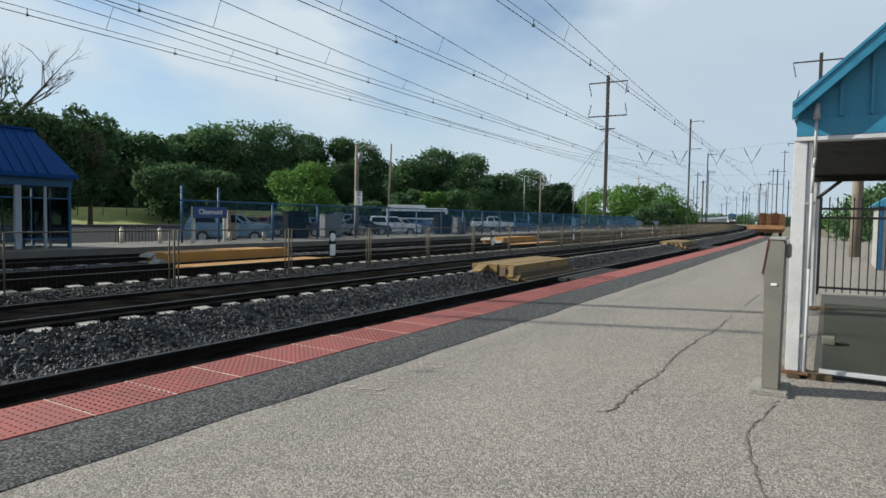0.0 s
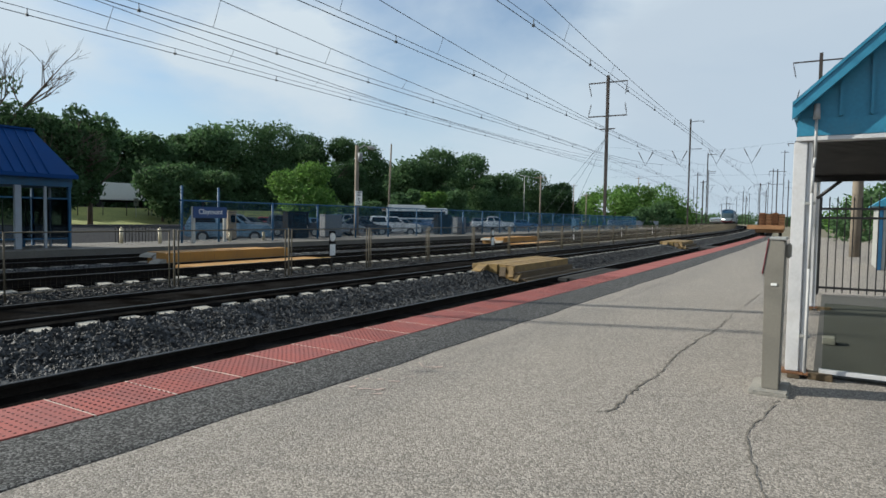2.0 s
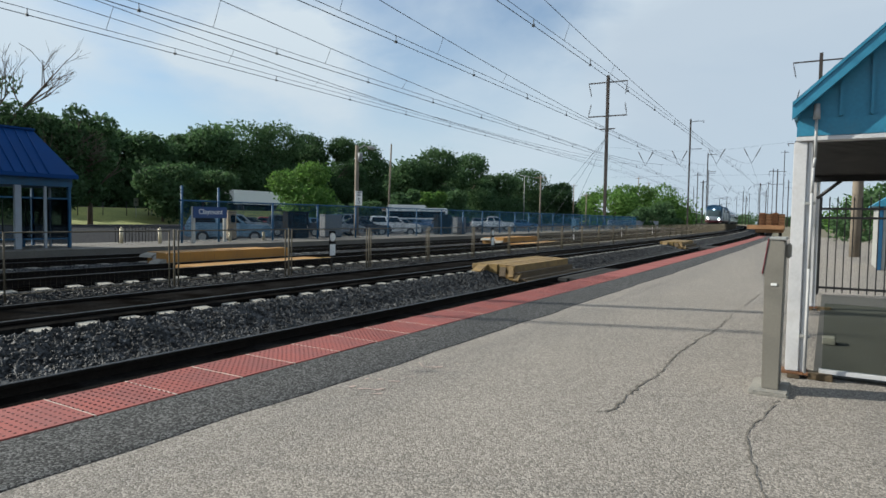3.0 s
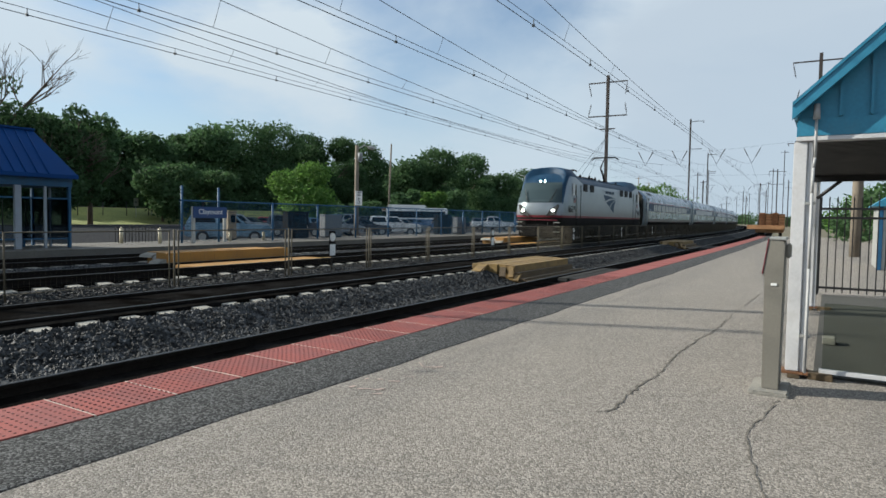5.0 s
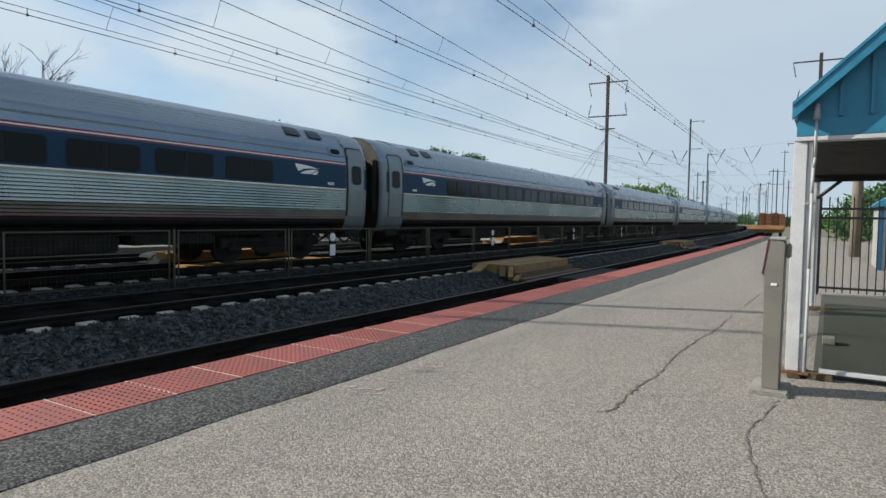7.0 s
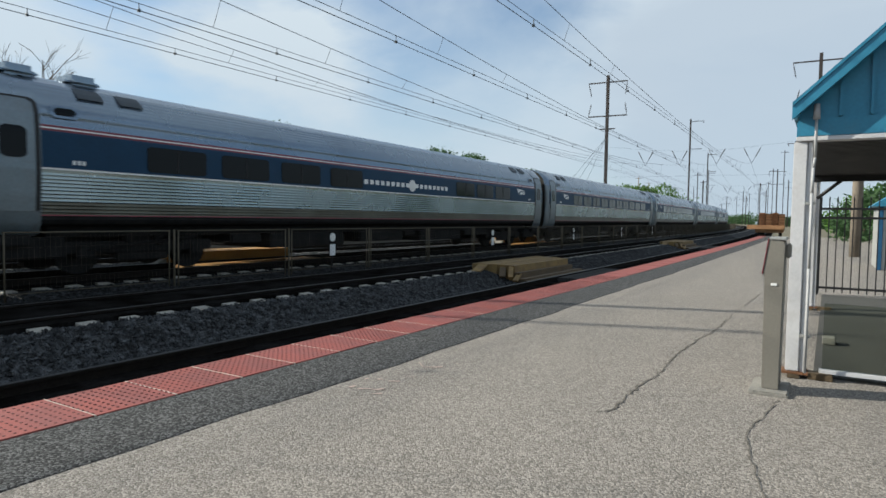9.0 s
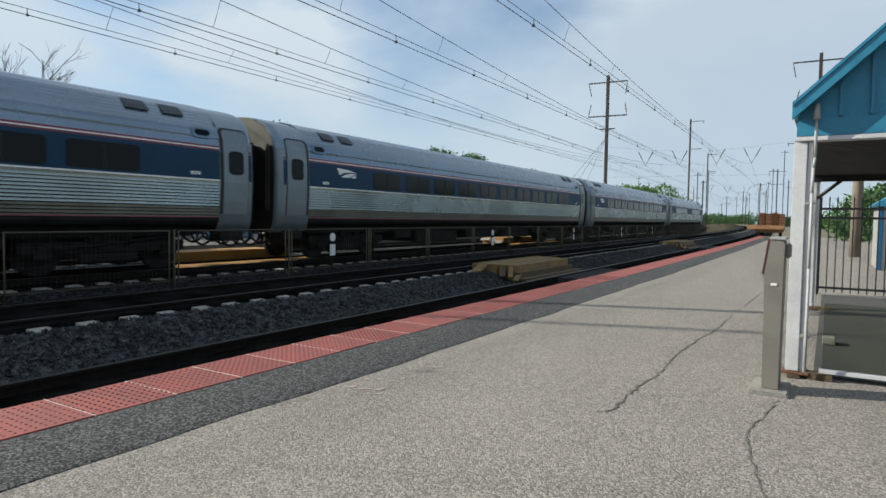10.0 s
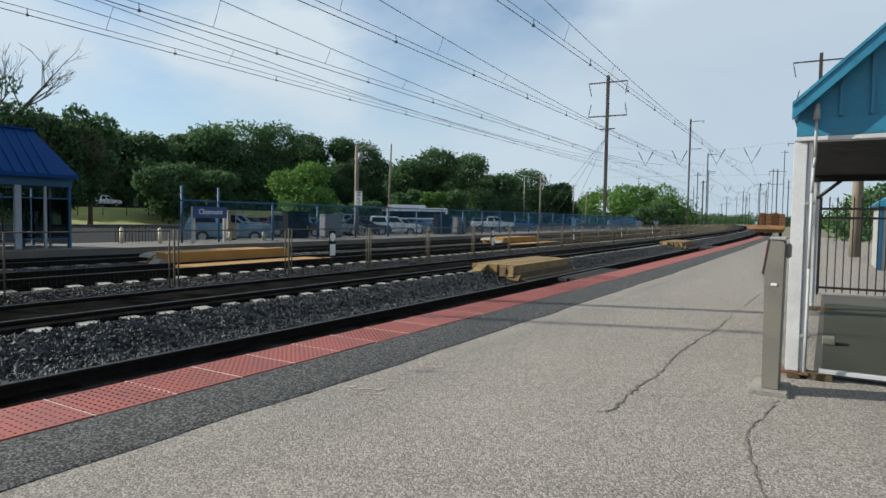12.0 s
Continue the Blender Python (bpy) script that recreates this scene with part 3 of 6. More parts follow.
def bogie(vehicle, y, base):
    bm = bmesh.new()
    for sx in (-1.0, 1.0):
        box(bm, sx - 0.09, sx + 0.09, y - base / 2 - 0.45, y + base / 2 + 0.45, 0.42, 0.66, 0.03)
        for yy in (-base / 2, base / 2):
            box(bm, sx - 0.14, sx + 0.14, y + yy - 0.18, y + yy + 0.18, 0.32, 0.62, 0.03)
        tube(bm, (sx, y - 0.35, 0.55), (sx, y - 0.35, 0.98), 0.13)
        tube(bm, (sx, y + 0.35, 0.55), (sx, y + 0.35, 0.98), 0.13)
    box(bm, -1.0, 1.0, y - 0.25, y + 0.25, 0.4, 0.8, 0.04)
    box(bm, -0.62, 0.62, y - base / 2 - 0.5, y + base / 2 + 0.5, 0.36, 0.92, 0.04)
    for sx in (-1.0, 1.0):
        box(bm, sx - 0.05, sx + 0.05, y - 0.62, y + 0.62, 0.24, 0.44, 0.03)
        tube(bm, (sx * 1.12, y - base / 2, 0.5), (sx * 1.12, y + base / 2, 0.74), 0.035)
        box(bm, sx - 0.06, sx + 0.06, y - base / 2 - 0.75, y + base / 2 + 0.75, 0.74, 0.98, 0.03)
    b = part("bogie", bm, M_UNDER, vehicle, "grimy black bogie")
    wheelset(b, y - base / 2)
    wheelset(b, y + base / 2)


def locomotive():
    th = thing("locomotive", Matrix(), "silver electric locomotive with navy roof and red stripe", "locomotive")
    H = 10.15
    lev = [(1.36, 0.88), (1.45, 0.98), (1.475, 1.36), (1.48, 1.47), (1.49, 1.55), (1.49, 1.95), (1.49, 2.25), (1.485, 2.6), (1.48, 2.95), (1.46, 3.25), (1.41, 3.48), (1.12, 3.74), (0.6, 3.85), (0.0, 3.88)]
    front_y = [-9.10, -9.16, -9.24, -9.27, -9.29, -9.24, -9.17, -9.04, -8.90, -8.72, -8.54, -8.26, -8.0, -7.85]
    front_w = [1.28, 1.34, 1.36, 1.36, 1.36, 1.34, 1.32, 1.28, 1.22, 1.16, 1.08, 0.86, 0.5, 0.0]
    zs0 = [z for _, z in lev]
    zs = sorted(set([round(z, 3) for z in zs0] + [round(2.05 + 0.045 * k, 3) for k in range(31)]))
    front_y, front_w, lev = [float(np.interp(z, zs0, front_y)) for z in zs], [float(np.interp(z, zs0, front_w)) for z in zs], [(float(np.interp(z, zs0, [w for w, _ in lev])), z) for z in zs]
    rings = []
    for end in (-1, 1):
        part_r = []
        for t in [0.015 * k for k in range(24)] + [0.37, 0.45, 0.55, 0.7, 0.8, 0.9, 1.0]:
            ring = []
            for (w, z), fy, fw in zip(lev, front_y, front_w):
                y = fy + (-5.9 - fy) * t
                e = min(1.0, t * 3.0)
                x = fw + (w - fw) * (1 - (1 - e) ** 2.2)
                cabz = z + (0.42 * (min(1, t / 0.08) if t < 0.5 else max(0, (1 - t) / 0.5)) * min(1, (z - 2.95) / 0.6) if z > 2.95 else 0)
                ring.append((x, y, cabz))
            part_r.append((t, ring))
        if end == 1:
            part_r = [(t, [(x, -y, z) for x, y, z in ring]) for t, ring in part_r][::-1]
        rings += part_r
    bm = bmesh.new()
    V = []
    for t, ring in rings:
        right = [bm.verts.new(p) for p in ring]
        left = [bm.verts.new((-x, y, z)) for x, y, z in ring[:-1]]
        V.append((t, right, left))

    def tone(z, t, mid):
        if z < 1.35: return 1
        if z < 1.47: return 2
        if z > 3.4 or (z > 2.12 and mid > np.interp(z, [2.12, 2.6, 3.0, 3.25, 3.4], [9.12, 8.86, 8.62, 8.38, 8.1])): return 3
        return 0
    for i in range(len(V) - 1):
        ta, ra, la = V[i]
        tb, rb, lb = V[i + 1]
        tm = (ta + tb) / 2
        for side, a, b in ((1, ra, rb), (-1, la + [ra[-1]], lb + [rb[-1]])):
            for j in range(len(lev) - 1):
                q = (a[j], b[j], b[j + 1], a[j + 1])
                f = bm.faces.new(q)
                zz = (lev[j][1] + lev[j + 1][1]) / 2
                f.material_index = tone(zz, tm, sum(abs(v.co.y) for v in q) / 4)
                f.smooth = True
    for t, r, l in (V[0], V[-1]):
        prev = None
        for j in range(len(lev)):
            a, b = (l[j] if j < len(l) else r[j]), r[j]
            row = [a]
            if a is not b:
                for k in (0.25, 0.5, 0.75):
                    p = a.co.lerp(b.co, k)
                    bul = (0.22 if lev[j][1] < 2.3 else 0.16) * (1 - (2 * k - 1) ** 2)
                    row.append(bm.verts.new((p.x, p.y + (-bul if p.y < 0 else bul), p.z)))
            row.append(b)
            if prev and len(prev) == len(row) == 5:
                for k in range(4):
                    f = bm.faces.new((prev[k], prev[k + 1], row[k + 1], row[k]))
                    z = (lev[j][1] + lev[j - 1][1]) / 2
                    f.material_index = 1 if z < 1.35 else 2 if z < 1.47 else 4 if 2.2 < z < 3.34 else 3 if z > 3.2 else 0
                    f.smooth = True
            elif prev:
                bm.faces.new(prev + [row[0]]).material_index = 3
            prev = row
    bmesh.ops.recalc_face_normals(bm, faces=bm.faces)
    body = part("body", bm, (M_SILVER, M_UNDER, M_RED, M_NAVY, M_WSCREEN), th)
    for y in (-7.55, 7.4):
        part("small_decal", boxes((1.488, 1.497, y - 0.12, y + 0.12, 1.86, 2.02), bevel=0.003), M_UNDER, th, "small dark decal")
    for y in (-7.5, 7.62):
        flag = part("flag_decal", boxes((1.488, 1.496, y - 0.20, y + 0.20, 2.22, 2.50), bevel=0.002), M_PALEB, th, "small striped flag decal")
        part("stripes", boxes(*[(1.49, 1.5, y - 0.20, y + 0.20, 2.22 + 0.062 * k, 2.25 + 0.062 * k) for k in range(5)]), M_RED, flag, "dull red stripes")
        part("canton", boxes((1.49, 1.502, y - 0.20, y - 0.03, 2.36, 2.50)), M_NAVY, flag, "navy corner field")
    bm = boxes((-1.3, 1.3, -9.4, 9.4, 0.62, 0.95), (-1.35, 1.35, -2.6, 2.6, 0.28, 0.9), (-1.3, 1.3, -9.1, -6.6, 0.3, 0.9), (-1.3, 1.3, 6.6, 9.1, 0.3, 0.9), bevel=0.04)
    part("underframe", bm, M_UNDER, th)
    bogie(th, -5.0, 2.8)
    bogie(th, 5.0, 2.8)
    for e in (-1, 1):
        bm = bmesh.new()
        box(bm, -1.2, 1.2, e * 9.44 - 0.07, e * 9.44 + 0.07, 1.18, 1.24, 0.03)
        part("buffer_beam", bm, M_RED, th, "red front step beam")
        bm = boxes((-1.15, 1.15, e * 9.3 - 0.2, e * 9.3 + 0.2, 0.25, 0.9), bevel=0.08)
        part("pilot", bm, M_UNDER, th, "black snow plough pilot")
        part("coupler", tubes(((0, e * 9.2, 0.8), (0, e * 10.0, 0.8), 0.12)), M_UNDER, th)
        for x in (-1.15, -0.75, 0.75, 1.15):
            part("air_hose", tubes(((x * 0.9, e * 9.6, 1.1), (x * 0.9, e * 9.72, 0.6), 0.025), ((x * 0.9, e * 9.72, 0.6), (x * 0.75, e * 9.68, 0.45), 0.025), n=6), M_UNDER, th)
        for z in (0.55, 0.85, 1.08):
            part("step", boxes((-1.3, -0.95, e * 9.45 - 0.06, e * 9.45 + 0.06, z - 0.02, z + 0.02), bevel=0.005), M_GALV, th)
            part("step", boxes((0.95, 1.3, e * 9.45 - 0.06, e * 9.45 + 0.06, z - 0.02, z + 0.02), bevel=0.005), M_GALV, th)
        for sx in (-1, 1):
            bm = bmesh.new()
            pr = [(0.50, 1.42), (1.06, 1.52), (1.22, 2.02), (1.14, 2.10), (0.74, 1.78)]
            vv = [bm.verts.new((sx * x, e * (9.555 - 0.17 * (x - 0.2) ** 2 - 0.16 * max(0, z - 1.5) + 0.012), z)) for x, z in pr]
            bm.faces.new(vv)
            bmesh.ops.recalc_face_normals(bm, faces=bm.faces)
            bmesh.ops.solidify(bm, geom=bm.faces[:], thickness=0.02)
            hl = part("headlight", bm, M_RUBBER, th, "dark slanted headlight recess")
            bm = tubes(((sx * 0.90, e * 9.38, 1.74), (sx * 0.90, e * 9.48, 1.74), 0.062), n=14)
            part("lamp", bm, M_LAMP if e < 0 else M_WHITE, hl, "lit round headlamp" if e < 0 else "")
            bm = tubes(((sx * 0.13, e * 8.55, 3.42), (sx * 0.13, e * 8.76, 3.42), 0.035), n=12)
            part("roof_lamp", bm, M_LAMP if e < 0 else M_WHITE, th, "lit round roof headlamp" if e < 0 else "")
            # wipers
            bm = tubes(((sx * 0.6, e * 9.37, 2.2), (sx * 0.8, e * 9.25, 2.55), 0.015), ((sx * 0.72, e * 9.31, 2.35), (sx * 0.95, e * 9.05, 2.95), 0.02), n=5)
            part("wiper", bm, M_BLACK, th)
            x = sx * 1.495
            bm = boxes((x - 0.02, x + 0.02, e * 7.5 - 0.2, e * 7.5 + 0.2, 2.66, 3.28), bevel=0.015)
            w = part("cab_window", bm, M_TGLASS, th)
            bm = boxes((x + sx * 0.03 - 0.04, x + sx * 0.03 + 0.04, e * 7.83 - 0.09, e * 7.83 + 0.09, 2.64, 3.32), bevel=0.02)
            part("mirror", bm, M_WHITE, w, "white side mirror housing")
            for dy in (7.25, 6.4):
                bm = boxes((x - 0.012, x + 0.012, e * dy - 0.014, e * dy + 0.014, 1.36, 3.3), bevel=0.005)
                part("door_seam", bm, M_UNDER, th)
            bm = tubes(((x + sx * 0.03, e * 7.12, 1.3), (x + sx * 0.03, e * 7.12, 2.6), 0.015), n=6)
            part("grab_rail", bm, M_GALV, th)
            for g in range(2 if e < 0 else 3):
                gy = e * (5.55 - g * 1.35)
                bm = boxes((x - 0.02, x + 0.012, gy - 0.36, gy + 0.36, 2.96, 3.40), bevel=0.01)
                for k in range(7):
                    box(bm, x - 0.01, x + sx * 0.02, gy - 0.34, gy + 0.34, 2.97 + k * 0.06, 3.0 + k * 0.06)
                part("grille", bm, M_RUBBER, th, "black louvred vent")
        bm = boxes((1.47, 1.497, e * 6.9 - 0.16, e * 6.9 + 0.16, 0.95, 1.2), bevel=0.01)
        part("step_recess", bm, M_UNDER, th)
        lettering("number", "662", 0.55, M_UNDER, th, on_side(1.497, 8.12 if e > 0 else -8.15, 1.84), "dark fleet number")
    # emblem of three blades, with a bar where the maker's name stands
    bm = blades(bmesh.new(), 3.1, 1.15, 1.492, -0.1, 2.34)
    part("emblem", bm, M_NAVY, th, "navy emblem of swept blades")
    for k in range(6):
        part("name_bar", boxes((1.49, 1.497, -1.2 + k * 0.37, -0.96 + k * 0.37, 3.0, 3.18), bevel=0.003), M_NAVY, th, "navy name bar")
    # roof gear
    bm = boxes((-0.9, 0.9, -5.9, 5.6, 3.72, 3.88), bevel=0.03)
    part("roof_deck", bm, M_NAVY, th)
    for y, wy, tall in ((-3.6, 0.2, 0.22), (-2.9, 0.5, 0.10), (-1.7, 0.15, 0.26), (-1.1, 0.55, 0.16), (-0.35, 0.2, 0.24), (0.5, 0.7, 0.12), (1.7, 0.2, 0.22), (2.5, 0.4, 0.14), (4.9, 0.3, 0.2)):
        bm = boxes((-0.45, 0.45, y - wy, y + wy, 3.86, 3.90 + tall * 0.55), bevel=0.03)
        for x in (-0.5, 0.5):
            tube(bm, (x, y, 3.86), (x, y, 3.92 + tall), 0.07, 0.05)
            tube(bm, (x, y, 3.96), (x, y, 4.0), 0.10, 0.10)
        part("insulator", bm, M_UNDER, th, "dark roof insulators")
    bm = tubes(((0.4, -5.7, 3.98), (0.4, -0.4, 4.06), 0.02), ((-0.4, -5.7, 3.98), (-0.4, -0.4, 4.06), 0.02), n=6)
    part("busbar", bm, M_RUST, th, "reddish copper busbar")
    bm = tubes(((-0.5, -5.9, 3.85), (0.5, -5.9, 3.85), 0.05), ((-0.5, -5.9, 3.9), (-0.15, -4.2, 4.12), 0.045), ((0.5, -5.9, 3.9), (0.15, -4.2, 4.12), 0.045), ((-0.15, -4.2, 4.12), (-0.55, -5.7, 4.24), 0.035), ((0.15, -4.2, 4.12), (0.55, -5.7, 4.24), 0.035),
               ((-0.85, -5.75, 4.26), (0.85, -5.75, 4.26), 0.04), ((-0.85, -5.4, 4.26), (0.85, -5.4, 4.26), 0.04), ((0.85, -5.75, 4.26), (1.0, -5.75, 4.14), 0.03), ((-0.85, -5.75, 4.26), (-1.0, -5.75, 4.14), 0.03), ((-0.5, -4.2, 3.85), (0.5, -4.2, 3.85), 0.05), ((0.5, -5.9, 3.88), (0.5, -4.2, 3.88), 0.04), ((-0.5, -5.9, 3.88), (-0.5, -4.2, 3.88), 0.04))
    part("folded_pantograph", bm, M_POLE, th, "folded dark pantograph")
    bm = tubes(((-0.5, 3.6, 3.85), (0.5, 3.6, 3.85), 0.06), ((-0.5, 4.4, 3.85), (0.5, 4.4, 3.85), 0.06), ((-0.3, 3.6, 3.9), (-0.3, 4.4, 3.9), 0.05), ((0.3, 3.6, 3.9), (0.3, 4.4, 3.9), 0.05))
    pb = part("pantograph_base", bm, M_RUST, th, "dull red pantograph base")
    bm = tubes(((0, 3.9, 3.92), (0, 2.55, 5.0), 0.07, 0.05), ((0, 2.55, 5.0), (0, 3.5, 5.78), 0.05, 0.035), ((0.1, 3.7, 3.95), (0.1, 2.65, 4.9), 0.02))
    part("arm", bm, M_UNDER, pb)
    bm = tubes(((-0.8, 3.4, 5.86), (0.8, 3.4, 5.86), 0.03), ((-0.8, 3.75, 5.86), (0.8, 3.75, 5.86), 0.03), ((-0.8, 3.4, 5.86), (-1.0, 3.4, 5.68), 0.03), ((0.8, 3.4, 5.86), (1.0, 3.4, 5.68), 0.03), ((0.8, 3.75, 5.86), (1.0, 3.75, 5.68), 0.03), ((-0.8, 3.75, 5.86), (-1.0, 3.75, 5.68), 0.03), ((-0.5, 3.4, 5.82), (-0.5, 3.75, 5.82), 0.025), ((0.5, 3.4, 5.82), (0.5, 3.75, 5.82), 0.025))
    part("collector_head", bm, M_UNDER, pb)
    bm = boxes((-0.6, 0.6, 5.7, 6.4, 3.72, 3.95), bevel=0.06)
    part("roof_unit", bm, M_NAVY, th)
    return th


def coach(windows, label, emblems=(), battery=False):
    th = thing("passenger_coach", Matrix(), label, "railway coach", "coaches of the train")
    HL = 12.52
    # section, foot to crown, with shallow flutes below the belt and on the roof
    sec = [(1.36, 0.92), (1.50, 0.97)]
    for i in range(13):
        z = 1.05 + i * 0.068
        x = 1.55 + 0.05 * sin((z - 1.0) / 1.0 * pi / 2)
        sec += [(x, z), (x - 0.0035, z + 0.022), (x - 0.0035, z + 0.046)]
    sec += [(1.60, 1.968), (1.60, 2.0), (1.585, 2.62), (1.576, 2.675), (1.571, 2.715), (1.567, 2.74), (1.562, 2.78), (1.558, 2.81), (1.55, 2.86)]
    for i in range(9):
        a = i / 9
        x, z = 1.545 - 0.42 * a ** 1.8, 2.90 + 0.68 * a
        sec += [(x, z), (x - 0.014, z + 0.03)]
    sec += [(1.10, 3.60), (0.85, 3.72), (0.5, 3.81), (0.0, 3.85)]

    def tone(z, x):
        if z < 1.12: return 2
        if z < 1.14: return 1
        if z < 1.36: return 4
        if z < 1.96: return 0
        if z < 2.0: return 6
        if z < 2.68: return 3
        if z < 2.725: return 1
        if z < 2.75: return 6
        if z < 2.79: return 1
        return 5
    bm = bmesh.new()
    yA, yB = -HL + 1.10, HL - 1.10
    for sgn in (1, -1):
        prev = None
        for x, z in sec:
            cur = (bm.verts.new((sgn * x, yA, z)), bm.verts.new((sgn * x, yB, z)), z, x)
            if prev:
                f = bm.faces.new((prev[0], prev[1], cur[1], cur[0]))
                f.material_index = tone((prev[2] + z) / 2, x)
            prev = cur
    bmesh.ops.remove_doubles(bm, verts=bm.verts, dist=0.0005)
    bmesh.ops.recalc_face_normals(bm, faces=bm.faces)
    part("body", bm, (M_STEEL, M_RED, M_UNDER, M_NAVY, M_STEELLOW, M_STEELROOF, M_WHITE), th)
    smooth = [(1.30, 0.74), (1.44, 0.79), (1.53, 1.0), (1.575, 1.5), (1.595, 1.95), (1.58, 2.6), (1.545, 2.95), (1.42, 3.30), (1.15, 3.57), (0.85, 3.70), (0.5, 3.79), (0, 3.83)]
    sec_side = [(1.562, 2.775), (1.55, 2.88), (1.52, 3.06), (1.47, 3.2), (1.40, 3.34)]
    for e in (-1, 1):
        bm = bmesh.new()
        st = [(HL - 1.11, 1.0), (HL - 0.28, 1.0), (HL - 0.15, 0.985), (HL - 0.06, 0.955), (HL - 0.015, 0.91), (HL, 0.86)]
        rr = []
        for y, k in st:
            ring = [(x * k, e * y, z if z > 1 or y > HL - 2.3 else z) for x, z in smooth] + [(-x * k, e * y, z) for x, z in smooth[-2::-1]]
            rr.append([bm.verts.new(p) for p in ring])
        for a, b in zip(rr, rr[1:]):
            for j in range(len(a) - 1):
                f = bm.faces.new((a[j], a[j + 1], b[j + 1], b[j]))
                zz = (a[j].co.z + a[j + 1].co.z) / 2
                f.smooth = True
                f.material_index = 1 if zz > 2.95 else 0
        bm.faces.new(rr[-1]).material_index = 3
        bmesh.ops.recalc_face_normals(bm, faces=bm.faces)
        end = part("vestibule", bm, (M_DOOR, M_STEELROOF, M_UNDER, M_ENDWALL), th, "smooth stainless steel vestibule end")
        for sx in (-1, 1):
            yc = e * (HL - 0.63)
            part("door_seal", skin(smooth, sx, yc - (0.45 if e > 0 else 0.385), yc + (0.385 if e > 0 else 0.45), 1.2, 3.24, 0.006, 0.12), M_RUBBER, end)
            part("side_door", skin(smooth, sx, yc - 0.365, yc + 0.365, 1.2, 3.2, 0.016, 0.10), M_DOOR, end, "plain steel side door")
            part("door_window", skin(smooth, sx, yc - 0.22, yc + 0.22, 2.14, 2.70, 0.026, -0.10), M_TGLASS, end)
            for q0, q1 in ((HL - 0.225, HL - 0.16),):
                part("band", skin(smooth, sx, *sorted((e * q0, e * q1)), 2.0, 2.64, 0.008), M_NAVY, end, "navy band")
                part("stripe", skin(smooth, sx, *sorted((e * q0, e * q1)), 2.68, 2.72, 0.008), M_RED, end)
            yd = e * (HL - 1.55)
            dw = part("destination_window", skin(sec_side, sx, yd - 0.27, yd + 0.27, 2.93, 3.17, 0.015, -0.08), M_STEELROOF, th, "pale window surround")
            part("pane", skin(sec_side, sx, yd - 0.20, yd + 0.20, 2.98, 3.12, 0.025, -0.06), M_TGLASS, dw)
        y0, y1 = sorted((e * HL, e * (HL + 0.40)))
        bel = part("gangway_bellows", boxes((-0.72, 0.72, y0, y1, 0.95, 3.1), bevel=0.06), M_UNDER, th)
        y0, y1 = sorted((e * (HL + 0.40), e * (HL + 0.47)))
        part("face_plate", boxes((-0.78, -0.66, y0, y1, 0.9, 3.16), (0.66, 0.78, y0, y1, 0.9, 3.16), (-0.66, 0.66, y0, y1, 3.04, 3.16), bevel=0.02), M_GALV, bel, "worn pale steel gangway frame")
        for sx in (-1, 1):
            y0, y1 = sorted((e * (HL - 0.02), e * (HL + 0.14)))
            part("corner_post", boxes((sx * 1.20 - 0.05, sx * 1.20 + 0.05, y0, y1, 1.3, 3.05), bevel=0.04), M_ENDWALL, end)
        part("coupler", tubes(((0, e * HL, 0.75), (0, e * (HL + 0.46), 0.75), 0.12)), M_UNDER, th)
        for sx in (-1, 1):
            part("step_box", boxes((sx * 1.25 - 0.2, sx * 1.25 + 0.2, *sorted((e * (HL - 1.0), e * (HL - 0.28))), 0.56, 0.78), bevel=0.03), M_UNDER, th, "folded black step box")
            for hx, sag in ((0.55, 0.36), (0.95, 0.30)):
                bm = bmesh.new()
                pts = [Vector((sx * hx, e * (HL - 0.35 + 0.82 * q / 7), 0.74 - sag * sin(pi * q / 7) ** 0.8)) for q in range(8)]
                pipe(bm, pts, 0.03)
                part("air_hose", bm, M_UNDER, th)
        for k in (2.15, 3.0):
            for sx in (-1, 1):
                part("roof_vent", skin(smooth[5:], sx, *sorted((e * (HL - k) - 0.26, e * (HL - k) + 0.26)), 3.38, 3.6, 0.03), M_VENT, th)
        bogie(th, e * 9.07, 2.6)
    for y in windows:
        for sx in (-1, 1):
            w = part("window", skin([(1.60, 2.0), (1.585, 2.62), (1.57, 2.8)], sx, y - 0.74, y + 0.74, 2.05, 2.58, 0.012, -0.07), M_TGLASS, th)
            bm = boxes((sx * 1.60 - 0.01, sx * 1.60 + 0.012, y - 0.025, y + 0.025, 2.07, 2.56), bevel=0.004)
            part("window_bar", bm, M_RUBBER, w)
    for y in emblems:
        part("emblem", blades(bmesh.new(), 0.96, 0.56, 1.588, y, 2.31), M_WHITE, th, "white emblem of swept blades")
    for e in (-1, 1):
        bm = boxes(*[(1.585, 1.603, e * 10.75 + k * 0.09 - 0.12, e * 10.75 + k * 0.09 - 0.06, 2.08, 2.16) for k in range(3)])
        part("number_bars", bm, M_WHITE, th, "pale number marks")
    part("underframe", boxes((-1.2, 1.2, -11.2, 11.2, 0.72, 0.96), bevel=0.04), M_UNDER, th, "dark underfloor frame")
